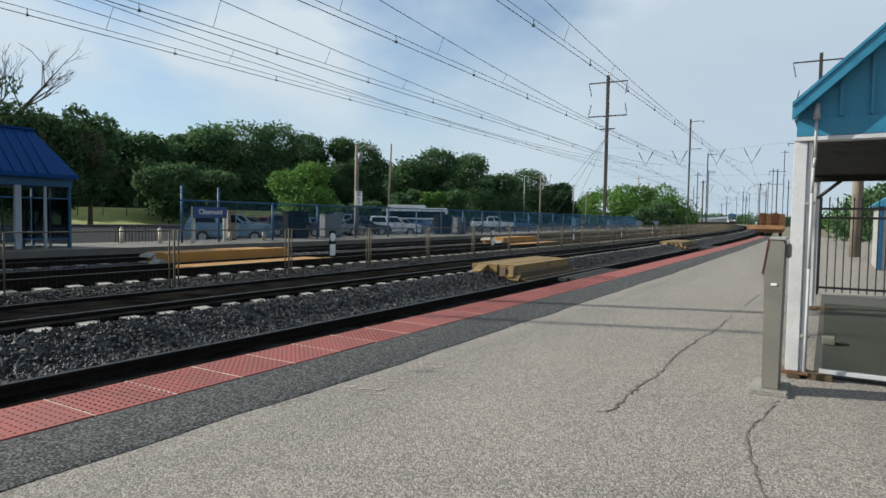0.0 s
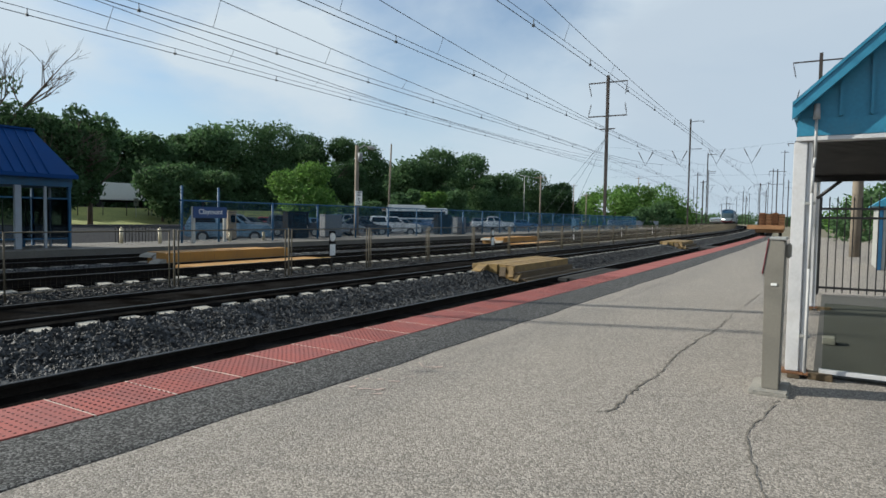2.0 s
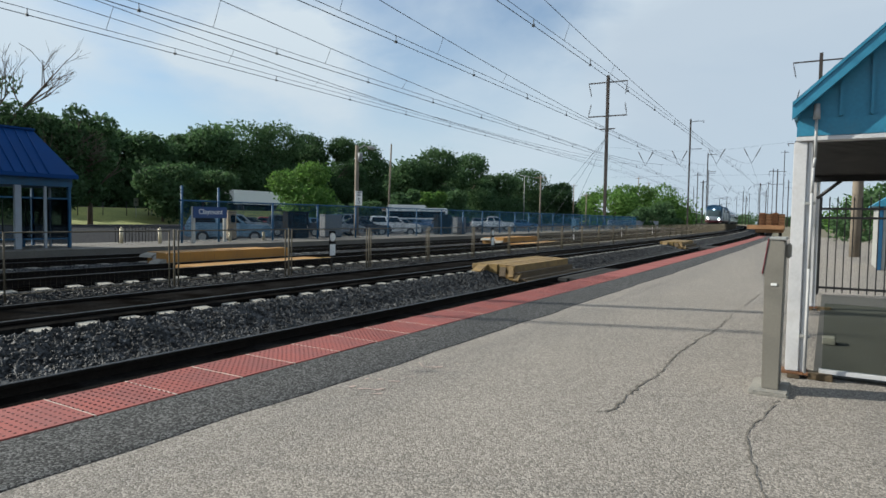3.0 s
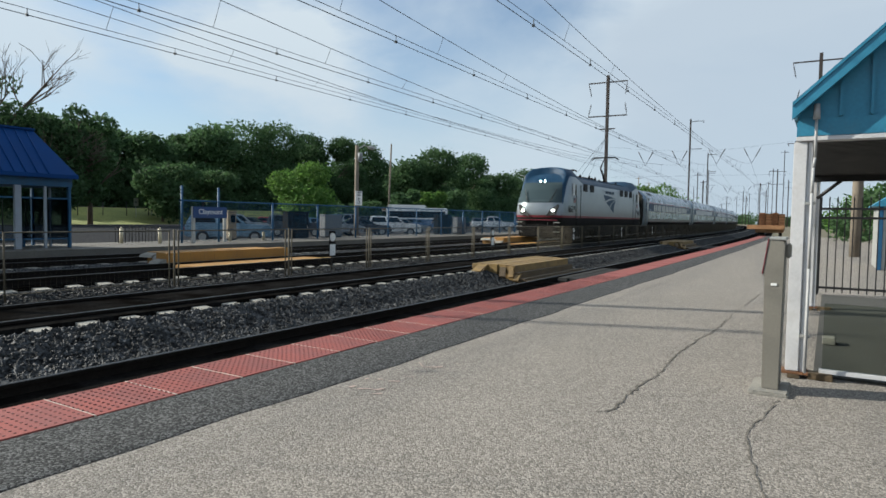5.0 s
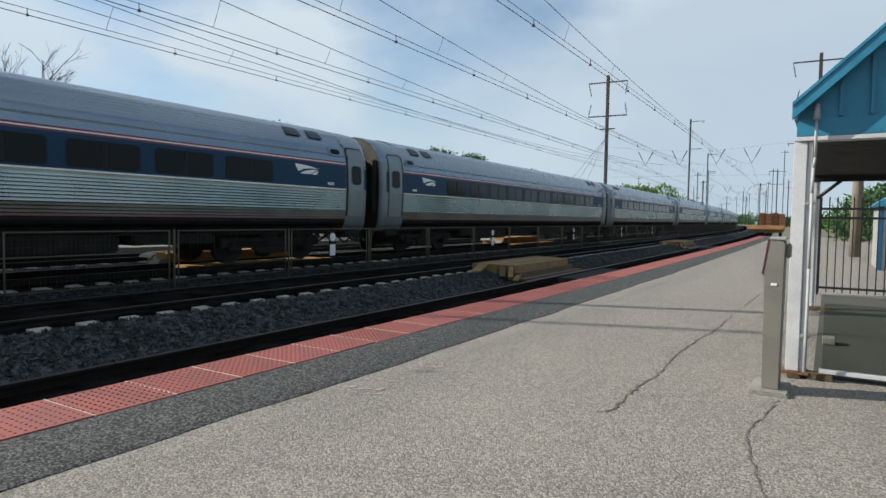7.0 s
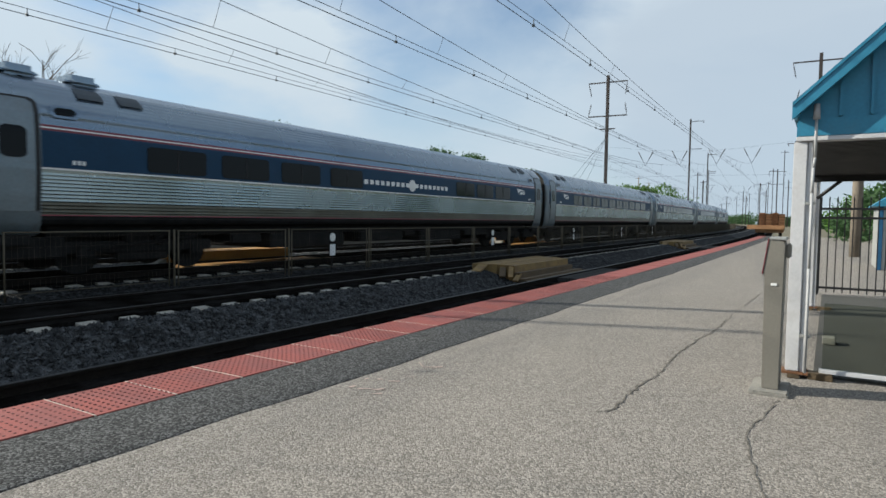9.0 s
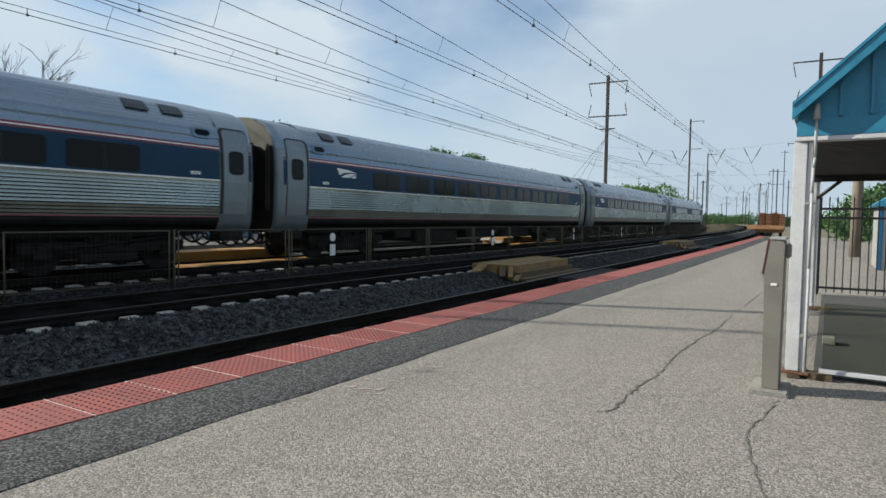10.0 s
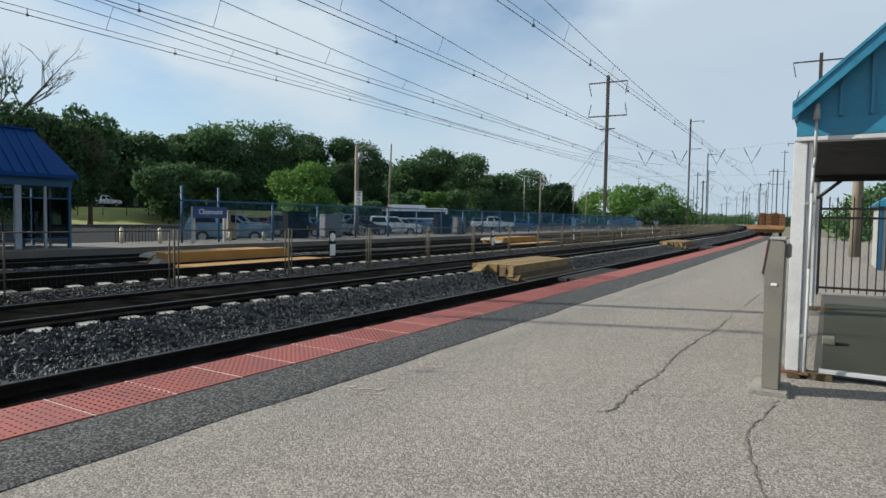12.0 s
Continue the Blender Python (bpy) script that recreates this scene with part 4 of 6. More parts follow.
    for w, y0, y1, z0 in ((1.3, -6.9, -5.9, 0.48), (1.3, -5.6, -2.6, 0.33), (1.25, -1.8, 0.6, 0.40), (1.2, 0.75, 1.45, 0.55), (1.3, 1.6, 4.6, 0.36), (1.3, 4.9, 7.0, 0.5)) + (((1.3, 10.85, 12.2, 0.3), (1.3, -12.2, -10.85, 0.3)) if battery else ()):
        part("equipment_box", boxes((-w, w, y0, y1, z0, 0.715), bevel=0.04), M_UNDER, th, "dark underfloor equipment box")
    for ob in th.children:
        if not ob.name.startswith("bogie"):
            ob.location.z += 0.06
    return th


train = [locomotive()]
rear_row = [-8.67 + 1.83 * i for i in range(10)]
front_row = [-y for y in rear_row]
rear_marked = coach(rear_row, "stainless steel passenger coach with white emblem at its trailing end", (9.8,))
front_marked = coach(front_row, "stainless steel passenger coach with white emblem at its leading end", (-9.8,))
cafe = coach([-8.6, -6.69, -4.78, -2.87, 4.4, 6.1, 7.8], "stainless steel cafe coach with gaps between windows", (9.8,), battery=True)
for k in range(18):
    y = -1.95 + k * 0.285
    if k == 9:
        part("route_disc", tubes(((1.585, y, 2.33), (1.602, y, 2.33), 0.2), n=20), M_WHITE, cafe, "white round mark")
    else:
        part("name_bar", boxes((1.585, 1.6, y - 0.09, y + 0.09, 2.26, 2.40), bevel=0.003), M_WHITE, cafe, "white lettering bar")
for y in (-11.4, -10.2):
    part("roof_dome", boxes((0.1, 0.9, y - 0.35, y + 0.35, 3.72, 4.0), bevel=0.12), M_STEELROOF, cafe, "rounded grey roof vent dome")
tail = coach(front_row[:4] + front_row[6:], "stainless steel end coach with blank middle band")
domed = coach(rear_row, "stainless steel coach with two roof vent domes", (9.8,))
for y in (5.2, 6.9):
    part("roof_dome", boxes((0.1, 0.9, y - 0.35, y + 0.35, 3.70, 4.02), bevel=0.12), M_STEELROOF, domed, "rounded grey roof vent dome")
order = [rear_marked, "rear", front_marked, "rear", domed, cafe, "front", "front", "front", tail]
for c in order:
    train.append(copy_thing(rear_marked if c == "rear" else front_marked, Matrix()) if isinstance(c, str) else c)

# ---- crossings of timber and of yellow panels ----


def planks(name, m, rows, material, label, category, group, edge=None):
    """Boards lying along the track: rows of (x0, x1, y0, y1, z0, z1)."""
    th = thing(name, m, label, category, group)
    for k, r in enumerate(rows):
        bm = bmesh.new()
        box(bm, *r, bevel=0.012)
        # first three boards take the edge material, which paints in the risers' shade
        part("board", bm, edge if edge and k < 3 else material, th)
    return th


def sloped_plank(th, a, b, w, thick, material):
    """A plank lying from a down to b, with a worn bevelled edge."""
    a, b = Vector(a), Vector(b)
    d = (b - a).normalized()
    side = d.cross(Vector((0, 0, 1))).normalized()
    up = side.cross(d)
    m = Matrix((side, d, up)).transposed().to_4x4()
    m.translation = a
    bm = boxes((-w / 2, w / 2, 0, (b - a).length, -thick, 0), bevel=0.01)
    bmesh.ops.transform(bm, matrix=m, verts=bm.verts)
    return part("ramp_board", bm, material, th)


def timber_crossing(s, length, group="timber crossings"):
    """Three steps of heavy timbers up from the near track, with broken ramp planks at one end."""
    h = length / 2
    rows = []
    # lower step boards: shade on the risers put in as darker timber
    for L0, L1, z0, z1, q0, q1 in [(6.96, 7.06, -0.62, -0.45, -0.3, 0.30), (7.08, 7.30, -0.62, -0.41, -0.25, 0.2), (7.32, 7.50, -0.62, -0.26, -0.12, -0.1)]:
        rows.append((8.0 - L1, 8.0 - L0, -h + q0, h + q1, z0, z1))
    for k, (L0, L1) in enumerate([(7.52, 7.78), (7.80, 8.05), (8.07, 8.33), (8.35, 8.60), (8.62, 8.90)]):
        rows.append((8.0 - L1, 8.0 - L0, -h + 0.03 * (k % 2), h + 0.12 * k, -0.5, -0.072 + 0.005 * (k % 3)))
    th = planks("timber_crossing", Matrix(), rows, M_TIMBER, "stepped weathered yellow-brown timber crossing between tracks", "crossing", group, M_TIMBERD)
    sloped_plank(th, (0.62, -h + 0.02, -0.27), (0.72, -h - 0.50, -0.44), 0.15, 0.05, M_TIMBER)
    sloped_plank(th, (0.36, -h + 0.02, -0.09), (0.56, -h - 0.45, -0.36), 0.13, 0.05, M_TIMBER)
    sloped_plank(th, (0.10, -h + 0.02, -0.13), (0.28, -h - 0.40, -0.36), 0.18, 0.05, M_TIMBERD)
    sloped_plank(th, (-0.55, -h + 0.02, -0.08), (-0.50, -h - 0.55, -0.24), 0.30, 0.05, M_TIMBER)
    th.matrix_world = apose(8.0, s)
    return th


timber_crossing(18.6, 4.4)
timber_crossing(44.8, 4.6)


def track_pad(s, length):
    """Dark grey planks between and beside the near rails at a crossing."""
    h = length / 2
    th = thing("crossing_pad", apose(6.1, s, -0.45), "weathered dark grey plank pad between near rails", "crossing", "crossing pads")
    for k, (x0, x1) in enumerate([(-0.62, -0.32), (-0.30, 0.0), (0.02, 0.32), (0.34, 0.62), (0.86, 1.14), (1.16, 1.44)]):
        part("board", boxes((x0, x1, -h + 0.05 * (k % 3), h - 0.04 * (k % 2), -0.12, -0.004 - 0.004 * (k % 2)), bevel=0.012), M_PAD, th)
    part("broken_board", boxes((1.05, 1.25, -h - 0.9, -h - 0.1, -0.12, -0.05), bevel=0.015), M_TIMBER, th, "pale broken end board")
    return th


M_PAD = mat("weathered_grey_plank", (0.05, 0.05, 0.05), 0.95, 0, 0.3, 3, 40, 0.3, spec=0.05, tint=(0.045, 0.044, 0.042), per=0.25)
track_pad(20.0, 4.6)
track_pad(46.0, 4.6)


def panel_crossing(s, length):
    h = length / 2
    rows = [(15.0 - 13.48, 15.0 - 13.12, -h - 0.1, h + 0.5, -0.22, -0.045)]
    th = planks("panel_crossing", Matrix(), rows, M_YELLOW, "worn yellow crossing panels with an ochre raised edge", "crossing", "panel crossings")
    part("inner_panel", boxes((15.0 - 14.40, 15.0 - 13.51, -h - 0.1, h + 0.3, -0.22, -0.06), bevel=0.012), M_OCHRE, th, "ochre painted inner panel")
    part("kick_board", boxes((15.0 - 14.76, 15.0 - 14.62, -h - 0.12, h, -0.22, -0.05), bevel=0.012), M_YELLOW, th, "pale yellow foot board")
    part("raised_panel", boxes((15.0 - 15.25, 15.0 - 14.78, -h, h, -0.22, 0.225), bevel=0.015), M_OCHRE, th, "ochre painted raised edge panel")
    part("rear_panel", boxes((15.0 - 16.3, 15.0 - 15.27, -h + 0.45, h, -0.22, 0.19), bevel=0.015), M_OCHRE, th, "ochre painted rear panel")
    for x0, x1, q, z in ((-1.3, -0.75, 0.45, 0.17), (-0.7, -0.3, 0.45, 0.13), (-0.2, 0.2, 0.0, 0.06), (0.22, 0.40, -0.12, -0.07), (1.5, 1.86, -0.1, -0.06)):
        bm = bmesh.new()
        extrude(bm, [(q - h, z - 0.12), (q - h, z), (q - h - 0.20, z - 0.05), (q - h - 0.26, z - 0.12)], x0, x1)
        bmesh.ops.transform(bm, matrix=Matrix(((0, 1, 0, 0), (1, 0, 0, 0), (0, 0, 1, 0), (0, 0, 0, 1))), verts=bm.verts)
        bmesh.ops.recalc_face_normals(bm, faces=bm.faces)
        part("end_ramp", bm, M_CONC, th, "pale sloped end ramp")
    th.matrix_world = apose(15.0, s)
    return th


panel_crossing(12.6, 4.4)
panel_crossing(33.6, 5.0)


# ---- mesh fence between the middle tracks ----
def fence_panel(w, z0, z1, pipe, wire, gap, thick, label, group, name="fence_panel"):
    th = thing(name, Matrix(), label, "fence", group)
    for e in (-1, 1):
        part("post", tubes(((0, e * (w / 2 - 0.12), z0), (0, e * (w / 2 - 0.12), z1), 0.016)), pipe, th)
    part("top_rail", tubes(((0, -w / 2 + 0.1, z1), (0, w / 2 - 0.1, z1), 0.014)), pipe, th)
    part("bottom_rail", tubes(((0, -w / 2 + 0.1, z0 + 0.12), (0, w / 2 - 0.1, z0 + 0.12), 0.008)), pipe, th)
    part("main_post", tubes(((0, w / 2, z0 - 0.25), (0, w / 2, z1 + 0.03), 0.022)), pipe, th)
    bm = bmesh.new()
    k = int((w - 0.3) / gap)
    for i in range(k):
        y = -w / 2 + 0.15 + i * gap
        tube(bm, (0, y, z0 + 0.12), (0, y, z1), thick, n=3, cap=False)
    z = z0 + 0.2
    while z < z1:
        tube(bm, (0, -w / 2 + 0.1, z), (0, w / 2 - 0.1, z), thick, n=3, cap=False)
        z += gap * 2
    tagged(part("mesh_infill", bm, wire, th, "fine wire mesh"), kind="stuff")
    return th


fp = fence_panel(3.36, -0.28, 0.90, M_FENCEP, M_FENCEP, 0.09, 0.0011, "weathered pipe-framed wire mesh fence panel on ballast", "track fence panels")
fp.matrix_world = apose(11.8, 10.12)
fp2 = fence_panel(3.36, -0.28, 0.90, M_FENCEP, M_FENCEP, 0.05, 0.0026, "weathered pipe-framed close mesh fence panel on ballast", "track fence panels")
fp2.matrix_world = apose(11.8, 10.12 + 3.36 * 6)
for k in range(-3, 46):
    if k not in (0, 6):
        copy_thing(fp if k < 6 else fp2, apose(11.8, 10.12 + 3.36 * k))


def marker(s, L=12.05):
    th = thing("track_marker", apose(L, s), "small white round and square track marker", "marker", "track markers")
    part("stake", tubes(((0, 0, -0.3), (0, 0, 0.80), 0.018)), M_BLACK, th)
    bm = boxes((0.012, 0.03, -0.13, 0.13, 0.10, 0.84), bevel=0.005)
    part("backplate", bm, M_UNDER, th, "dark backplate")
    part("disc", tubes(((0.03, 0, 0.66), (0.042, 0, 0.66), 0.12), n=20), M_WHITE, th, "white disc")
    part("square_plate", boxes((0.03, 0.042, -0.115, 0.115, 0.14, 0.46), bevel=0.004), M_WHITE, th, "white plate")
    return th


for s in (13.76, 24.05, 34.5, 45.0, 55.3):
    marker(s)


# ---- overhead line ----
def steel_pole(L, s, top, arms, h=0.17, base=-0.5, label="tall dark steel catenary pole with cross arms", group="catenary poles"):
    th = thing("catenary_pole", apose(L, s), label, "pole", group)
    bm = bmesh.new()
    for a, b, c, d in ((-h, h, -h, -h + 0.03), (-h, h, h - 0.03, h), (-0.015, 0.015, -h + 0.03, h - 0.03)):
        box(bm, a, b, c, d, base, top)
    part("mast", bm, M_POLE, th)
    for z, x0, x1, drop in arms:
        part("arm", boxes((x0, x1, -0.06, 0.06, z - 0.07, z + 0.07), bevel=0.01), M_POLE, th)
        if drop:
            for x in (x0, x1):
                if abs(x) > 1:
                    sg = 1 if x > 0 else -1
                    bm = tubes(((x, 0, z), (x - sg * 0.3, 0.2, z - drop), 0.03), n=6)
                    for q in range(5):
                        t = 0.25 + q * 0.14
                        tube(bm, (x - sg * 0.3 * t, 0.2 * t, z - drop * t), (x - sg * 0.3 * (t + 0.05), 0.2 * (t + 0.05), z - drop * (t + 0.05)), 0.10, 0.06, n=8)
                    part("insulator_string", bm, M_POLE, th, "hanging insulator string")
    return th


SPAN = [79.0, 161.0, 243.0, 325.0, 407.0, 489.0]
steel_pole(22.5, SPAN[0], 19.2, [(18.35, -2.4, 2.4, 1.6), (14.2, -2.4, 2.4, -1.6), (12.6, -1.0, 1.0, 0)])
steel_pole(22.5, 2.0, 19.2, [(18.35, -2.4, 2.4, 1.6), (14.2, -2.4, 2.4, -1.6), (12.6, -1.0, 1.0, 0)], h=0.075)
# unseen mast, added only to cast the second shadow line on the platform
steel_pole(22.8, 0.0, 12.5, [], h=0.055, label="slender dark mast out of view, added for its shadow on the platform", group="line poles")
gp = thing("guy_wires", apose(22.5, SPAN[0]), "thin dark guy wires staying a pole", "wire")
for dx, dy in ((-6.5, -4), (-4.0, -4), (-9, -3)):
    part("guy_wire", tubes(((0, 0, 11.6), (dx, dy, -0.3), 0.018), n=5), M_WIRE, gp)
for s in SPAN[1:]:
    steel_pole(22.3, s, 25.5, [(24.9, 0, 3.0, 0.5), (18.4, 0, 2.6, 0.0)])
for s in SPAN:
    steel_pole(0.3 if s > 100 else -0.2, s, 19.4, [(18.6, -2.6, 2.6, 1.6), (14.3, -2.2, 2.2, -1.4)] if s < 100 or s > 200 else [(18.9, -1.6, 3.2, 0.6)])
for s in (115, 200, 282, 366, 450, 560):
    steel_pole(-6.5, s, 16.0 + (s % 7), [(15.0, -1.5, 1.5, 0)], label="slender dark wooden line pole beside the tracks", group="line poles")

for L, s, top in ((-2.5, 255, 27), (-1.0, 282, 22.5), (-3.0, 325, 20), (-3.0, 366, 19), (-3.0, 407, 18), (-1.0, 450, 18), (23.5, 205, 16), (24.0, 262, 17)):
    steel_pole(L, s, top, [(top - 0.8, -1.2, 1.2, 0)], h=0.11, label="slender dark wooden line pole beside the tracks", group="line poles")


def cable(name, points, r, label, group, parent=None, material=None):
    bm = bmesh.new()
    for a, b in zip(points, points[1:]):
        tube(bm, a, b, r, n=4, cap=False)
    ob = link(name, bm, material or M_WIRE)
    if parent:
        ob.parent = parent
        return tagged(ob, label)
    return tagged(ob, label, "wire", group)


def messenger_z(s, base, sag):
    k = (s + 3.0) % 82.0
    return base + 0.13 + sag * (k - 41.0) ** 2


BASE = [5.88, 5.84, 5.96, 6.30]
for L, z, sag, shift in zip(T, BASE, (0.00112, 0.00110, 0.00109, 0.00098), (1.1, 0.57, 0.3, -0.25)):
    xs = [-61.03 + shift + 4.36 * i for i in range(71)]
    th = thing("overhead_line", Matrix(), "dark overhead contact wires hung above a track", "overhead wire", "overhead lines")
    zig = lambda s: 0.12 * sin(s * 2 * pi / 164)
    cable("contact_wire", [arc(L + zig(s), s, z) for s in xs], 0.011, "", "", th)
    cable("auxiliary_wire", [arc(L + zig(s), s, z + 0.16) for s in xs], 0.0085, "", "", th)
    cable("messenger_wire", [arc(L, s, max(z + 0.18, messenger_z(s, z, sag))) for s in xs], 0.011, "", "", th)
    for i, s in enumerate(xs):
        if -5 < s < 66:
            b = tubes((arc(L + zig(s), s, z), arc(L + zig(s), s, z + 0.17), 0.012), n=4)
            box(b, *(v for p in zip(arc(L + zig(s), s, z) - Vector((0.03, 0.03, 0.03)), arc(L + zig(s), s, z) + Vector((0.03, 0.03, 0.03))) for v in p))
            part("clip", b, M_WIRE, th)
            t = s + 2.1
            if messenger_z(t, z, sag) > z + 0.35:
                part("hanger", tubes((arc(L + zig(t), t, z + 0.16), arc(L, t + 0.2, messenger_z(t + 0.2, z, sag)), 0.007), n=4), M_WIRE, th)
cable("feeder_wire", [arc(22.4, -60 + 4 * i, 7.96 + 0.00057 * ((4 * i - 57) % 82 - 41) ** 2) for i in range(80)], 0.012, "dark feeder wire carried along the poles", "feeder wires")
for s in SPAN[:4]:
    th = thing("cross_span", Matrix(), "cross-span wires with hanging insulators between poles", "overhead wire", "cross spans")
    cable("span_wire", [arc(22.4 - 2.2 * i, s, 10.4 - 0.9 * sin(pi * i / 10)) for i in range(11)], 0.006, "", "", th)
    cable("steady_wire", [arc(22.4 - 2.2 * i, s, 6.6) for i in range(11)], 0.007, "", "", th)
    for L, z in zip(T, BASE):
        for d in (-0.9, 0.9):
            b = tubes((arc(L, s, 7.9), arc(L + d * 0.45, s, 8.7), 0.02), (arc(L + d * 0.45, s, 8.7), arc(L + d * 0.95, s, 9.6), 0.045), n=6)
            part("insulator", b, M_POLE, th)

# ---- near shelter, pedestal and black fence ----
sh = thing("platform_shelter", pose(0, 0, 0), "teal metal gabled platform shelter with white posts", "shelter")
Y0, Y1, XL, XR = 5.86, 10.7, -0.27, 2.55
XM = (XL + XR) / 2
for x in (XL, XR - 0.13):
    for y in (Y0, Y1 - 0.12):
        bm = boxes((x, x + 0.10, y, y + 0.12, 0.05, 1.915), bevel=0.008)
        box(bm, x + 0.1035, x + 0.135, y + 0.012, y + 0.11, 0.05, 1.915, 0.004)
        p = part("post", bm, M_POSTW, sh, "white steel post with a seam")
        part("base_plate", boxes((x - 0.04, x + 0.17, y - 0.03, y + 0.16, 0.03, 0.05), bevel=0.004), M_RUST, p, "rusty base plate")
        part("packer", boxes((x + 0.02, x + 0.11, y - 0.05, y + 0.02, 0.0, 0.03), (x + 0.16, x + 0.34, y - 0.02, y + 0.10, 0.0, 0.055), bevel=0.006), M_TIMBERD, p, "dark timber packing block")
part("bottom_rail", boxes((XL + 0.24, XR, Y0 + 0.03, Y0 + 0.09, 0.05, 0.085), bevel=0.004), M_POSTW, sh)
part("lower_panel", boxes((XL + 0.26, XR - 0.15, Y0 + 0.055, Y0 + 0.063, 0.085, 0.62)), clear_glass("tinted_plastic", (0.62, 0.66, 0.60)), sh, "tinted plastic lower panel")
part("fascia_trim", boxes((XL + 0.015, XR - 0.015, Y0 - 0.02, Y0 + 0.10, 1.918, 1.953), bevel=0.004), M_POSTW, sh)
part("fascia_band", boxes((XL + 0.025, XR - 0.025, Y0 - 0.012, Y0 + 0.05, 1.956, 2.10), bevel=0.004), M_TEAL, sh)
bm = bmesh.new()
slope = 0.925
zr = lambda x: 2.194 + slope * min(x - XL, XR - x)
G0, G1 = XL + 0.03, XR - 0.03
extrude(bm, [(G0, 2.10), (G1, 2.10), (G1, zr(G1) - 0.02), (XM, zr(XM) - 0.02), (G0, zr(G0) - 0.02)], Y0, Y0 + 0.05)
part("gable", bm, M_TEAL, sh, "ribbed teal gable cladding")
x = XL + 0.115
while x < XR - 0.05:
    top = zr(x) - 0.10
    if top > 2.16:
        bm = bmesh.new()
        extrude(bm, [(x - 0.022, 2.10), (x + 0.022, 2.10), (x + 0.022, top), (x - 0.022, top)], Y0 - 0.004, Y0)
        box(bm, x - 0.013, x + 0.013, Y0 - 0.035, Y0 - 0.005, 2.102, top - 0.004, 0.004)
        part("cladding_rib", bm, M_TEAL, sh)
    x += 0.2
for e in (-1, 1):
    a = XL - 0.015 if e < 0 else XR + 0.015
    za = zr(a)
    bm = bmesh.new()
    extrude(bm, [(a, za), (XM, zr(XM)), (XM, zr(XM) + 0.03), (a, za + 0.03)], Y0 - 0.16, Y1 + 0.16)
    part("roof_sheet", bm, M_TEAL, sh, "teal metal roof sheet")
    bm = bmesh.new()
    extrude(bm, [(a, za - 0.105), (XM, zr(XM) - 0.105), (XM, zr(XM) - 0.004), (a, za - 0.004)], Y0 - 0.15, Y0 - 0.12)
    part("barge_board", bm, M_TEAL, sh, "teal barge board")
    g = 1 if e < 0 else -1
    part("gutter", boxes((min(a + g * 0.005, a + g * 0.05), max(a + g * 0.005, a + g * 0.05), Y0 - 0.115, Y1 + 0.14, za - 0.085, za - 0.02), bevel=0.012), M_TEAL, sh, "teal eaves gutter")
    for k in range(int((Y1 - Y0) / 0.4)):
        y = Y0 + 0.2 + k * 0.4
        bm = bmesh.new()
        extrude(bm, [(a, za + 0.03), (XM, zr(XM) + 0.03), (XM, zr(XM) + 0.07), (a, za + 0.07)], y - 0.015, y + 0.015)
        part("roof_seam", bm, M_TEAL, sh)
    a = XL if e < 0 else XR
    part("eave_beam", boxes((a + 0.01, a + 0.09, Y0 + 0.13, Y1, 1.96, 2.14), bevel=0.01) if e < 0 else boxes((a - 0.09, a - 0.01, Y0 + 0.13, Y1, 1.96, 2.14), bevel=0.01), M_TEAL, sh)
soffit = part("soffit", boxes((XL + 0.02, XR - 0.02, Y0 + 0.12, Y1 - 0.02, 1.975, 2.005)), M_BLACK, sh, "dark corrugated soffit")
y = Y0 + 0.15
while y < Y1 - 0.1:
    part("soffit_rib", boxes((XL + 0.03, XR - 0.03, y, y + 0.05, 1.945, 1.975)), M_BLACK, soffit)
    y += 0.11
part("end_beam", boxes((XL + 0.02, XR - 0.02, Y1 - 0.14, Y1 - 0.05, 1.86, 1.985), bevel=0.01), M_BLACK, sh)
part("brace", tubes(((XL + 0.10, Y1 - 0.1, 1.62), (XL + 0.42, Y1 - 0.1, 1.9), 0.025)), M_BLACK, sh)
part("shelter_floor", boxes((XL + 0.2, XR, Y0 + 0.12, Y1 + 2.1, -0.1, 0.02), bevel=0.006), M_SHADED_FLOOR, sh, "stained concrete shelter floor with the roof's shade in its colour")
bm = bmesh.new()
pts = [(-0.118, 5.80, 2.12), (-0.118, 5.80, 1.78), (-0.125, 5.80, 1.70), (-0.128, 5.80, 1.5), (-0.126, 5.80, 0.9), (-0.126, 5.80, 0.06)]
for a, b in zip(pts, pts[1:]):
    tube(bm, a, b, 0.011, n=10)
tube(bm, (-0.118, 5.80, 2.08), (-0.118, 5.80, 2.20), 0.026, 0.02, n=10)
cd = part("conduit", bm, M_CONDUIT, sh, "pale electrical conduit")
for z in (0.35, 1.42):
    part("pipe_clip", boxes((-0.175, -0.10, 5.81, 5.856, z - 0.012, z + 0.012), bevel=0.004), M_GALV, cd)

ped = thing("info_pedestal", pose(0, 5.2, 0), "slim grey metal pedestal with slanted red-edged top", "pedestal")
part("pad", boxes((-0.47, -0.205, -0.10, 0.36, -0.05, 0.03), bevel=0.012), M_CONC, ped, "cracked concrete pad")
bm = bmesh.new()
extrude(bm, [(-0.388, 0.03), (-0.275, 0.03), (-0.266, 1.10), (-0.275, 1.13), (-0.372, 1.15), (-0.408, 0.88), (-0.396, 0.86)], 0.0, 0.26)
bmesh.ops.bevel(bm, geom=bm.edges[:], offset=0.006, segments=2, affect="EDGES")
part("column", bm, M_KIOSK, ped)
bm = bmesh.new()
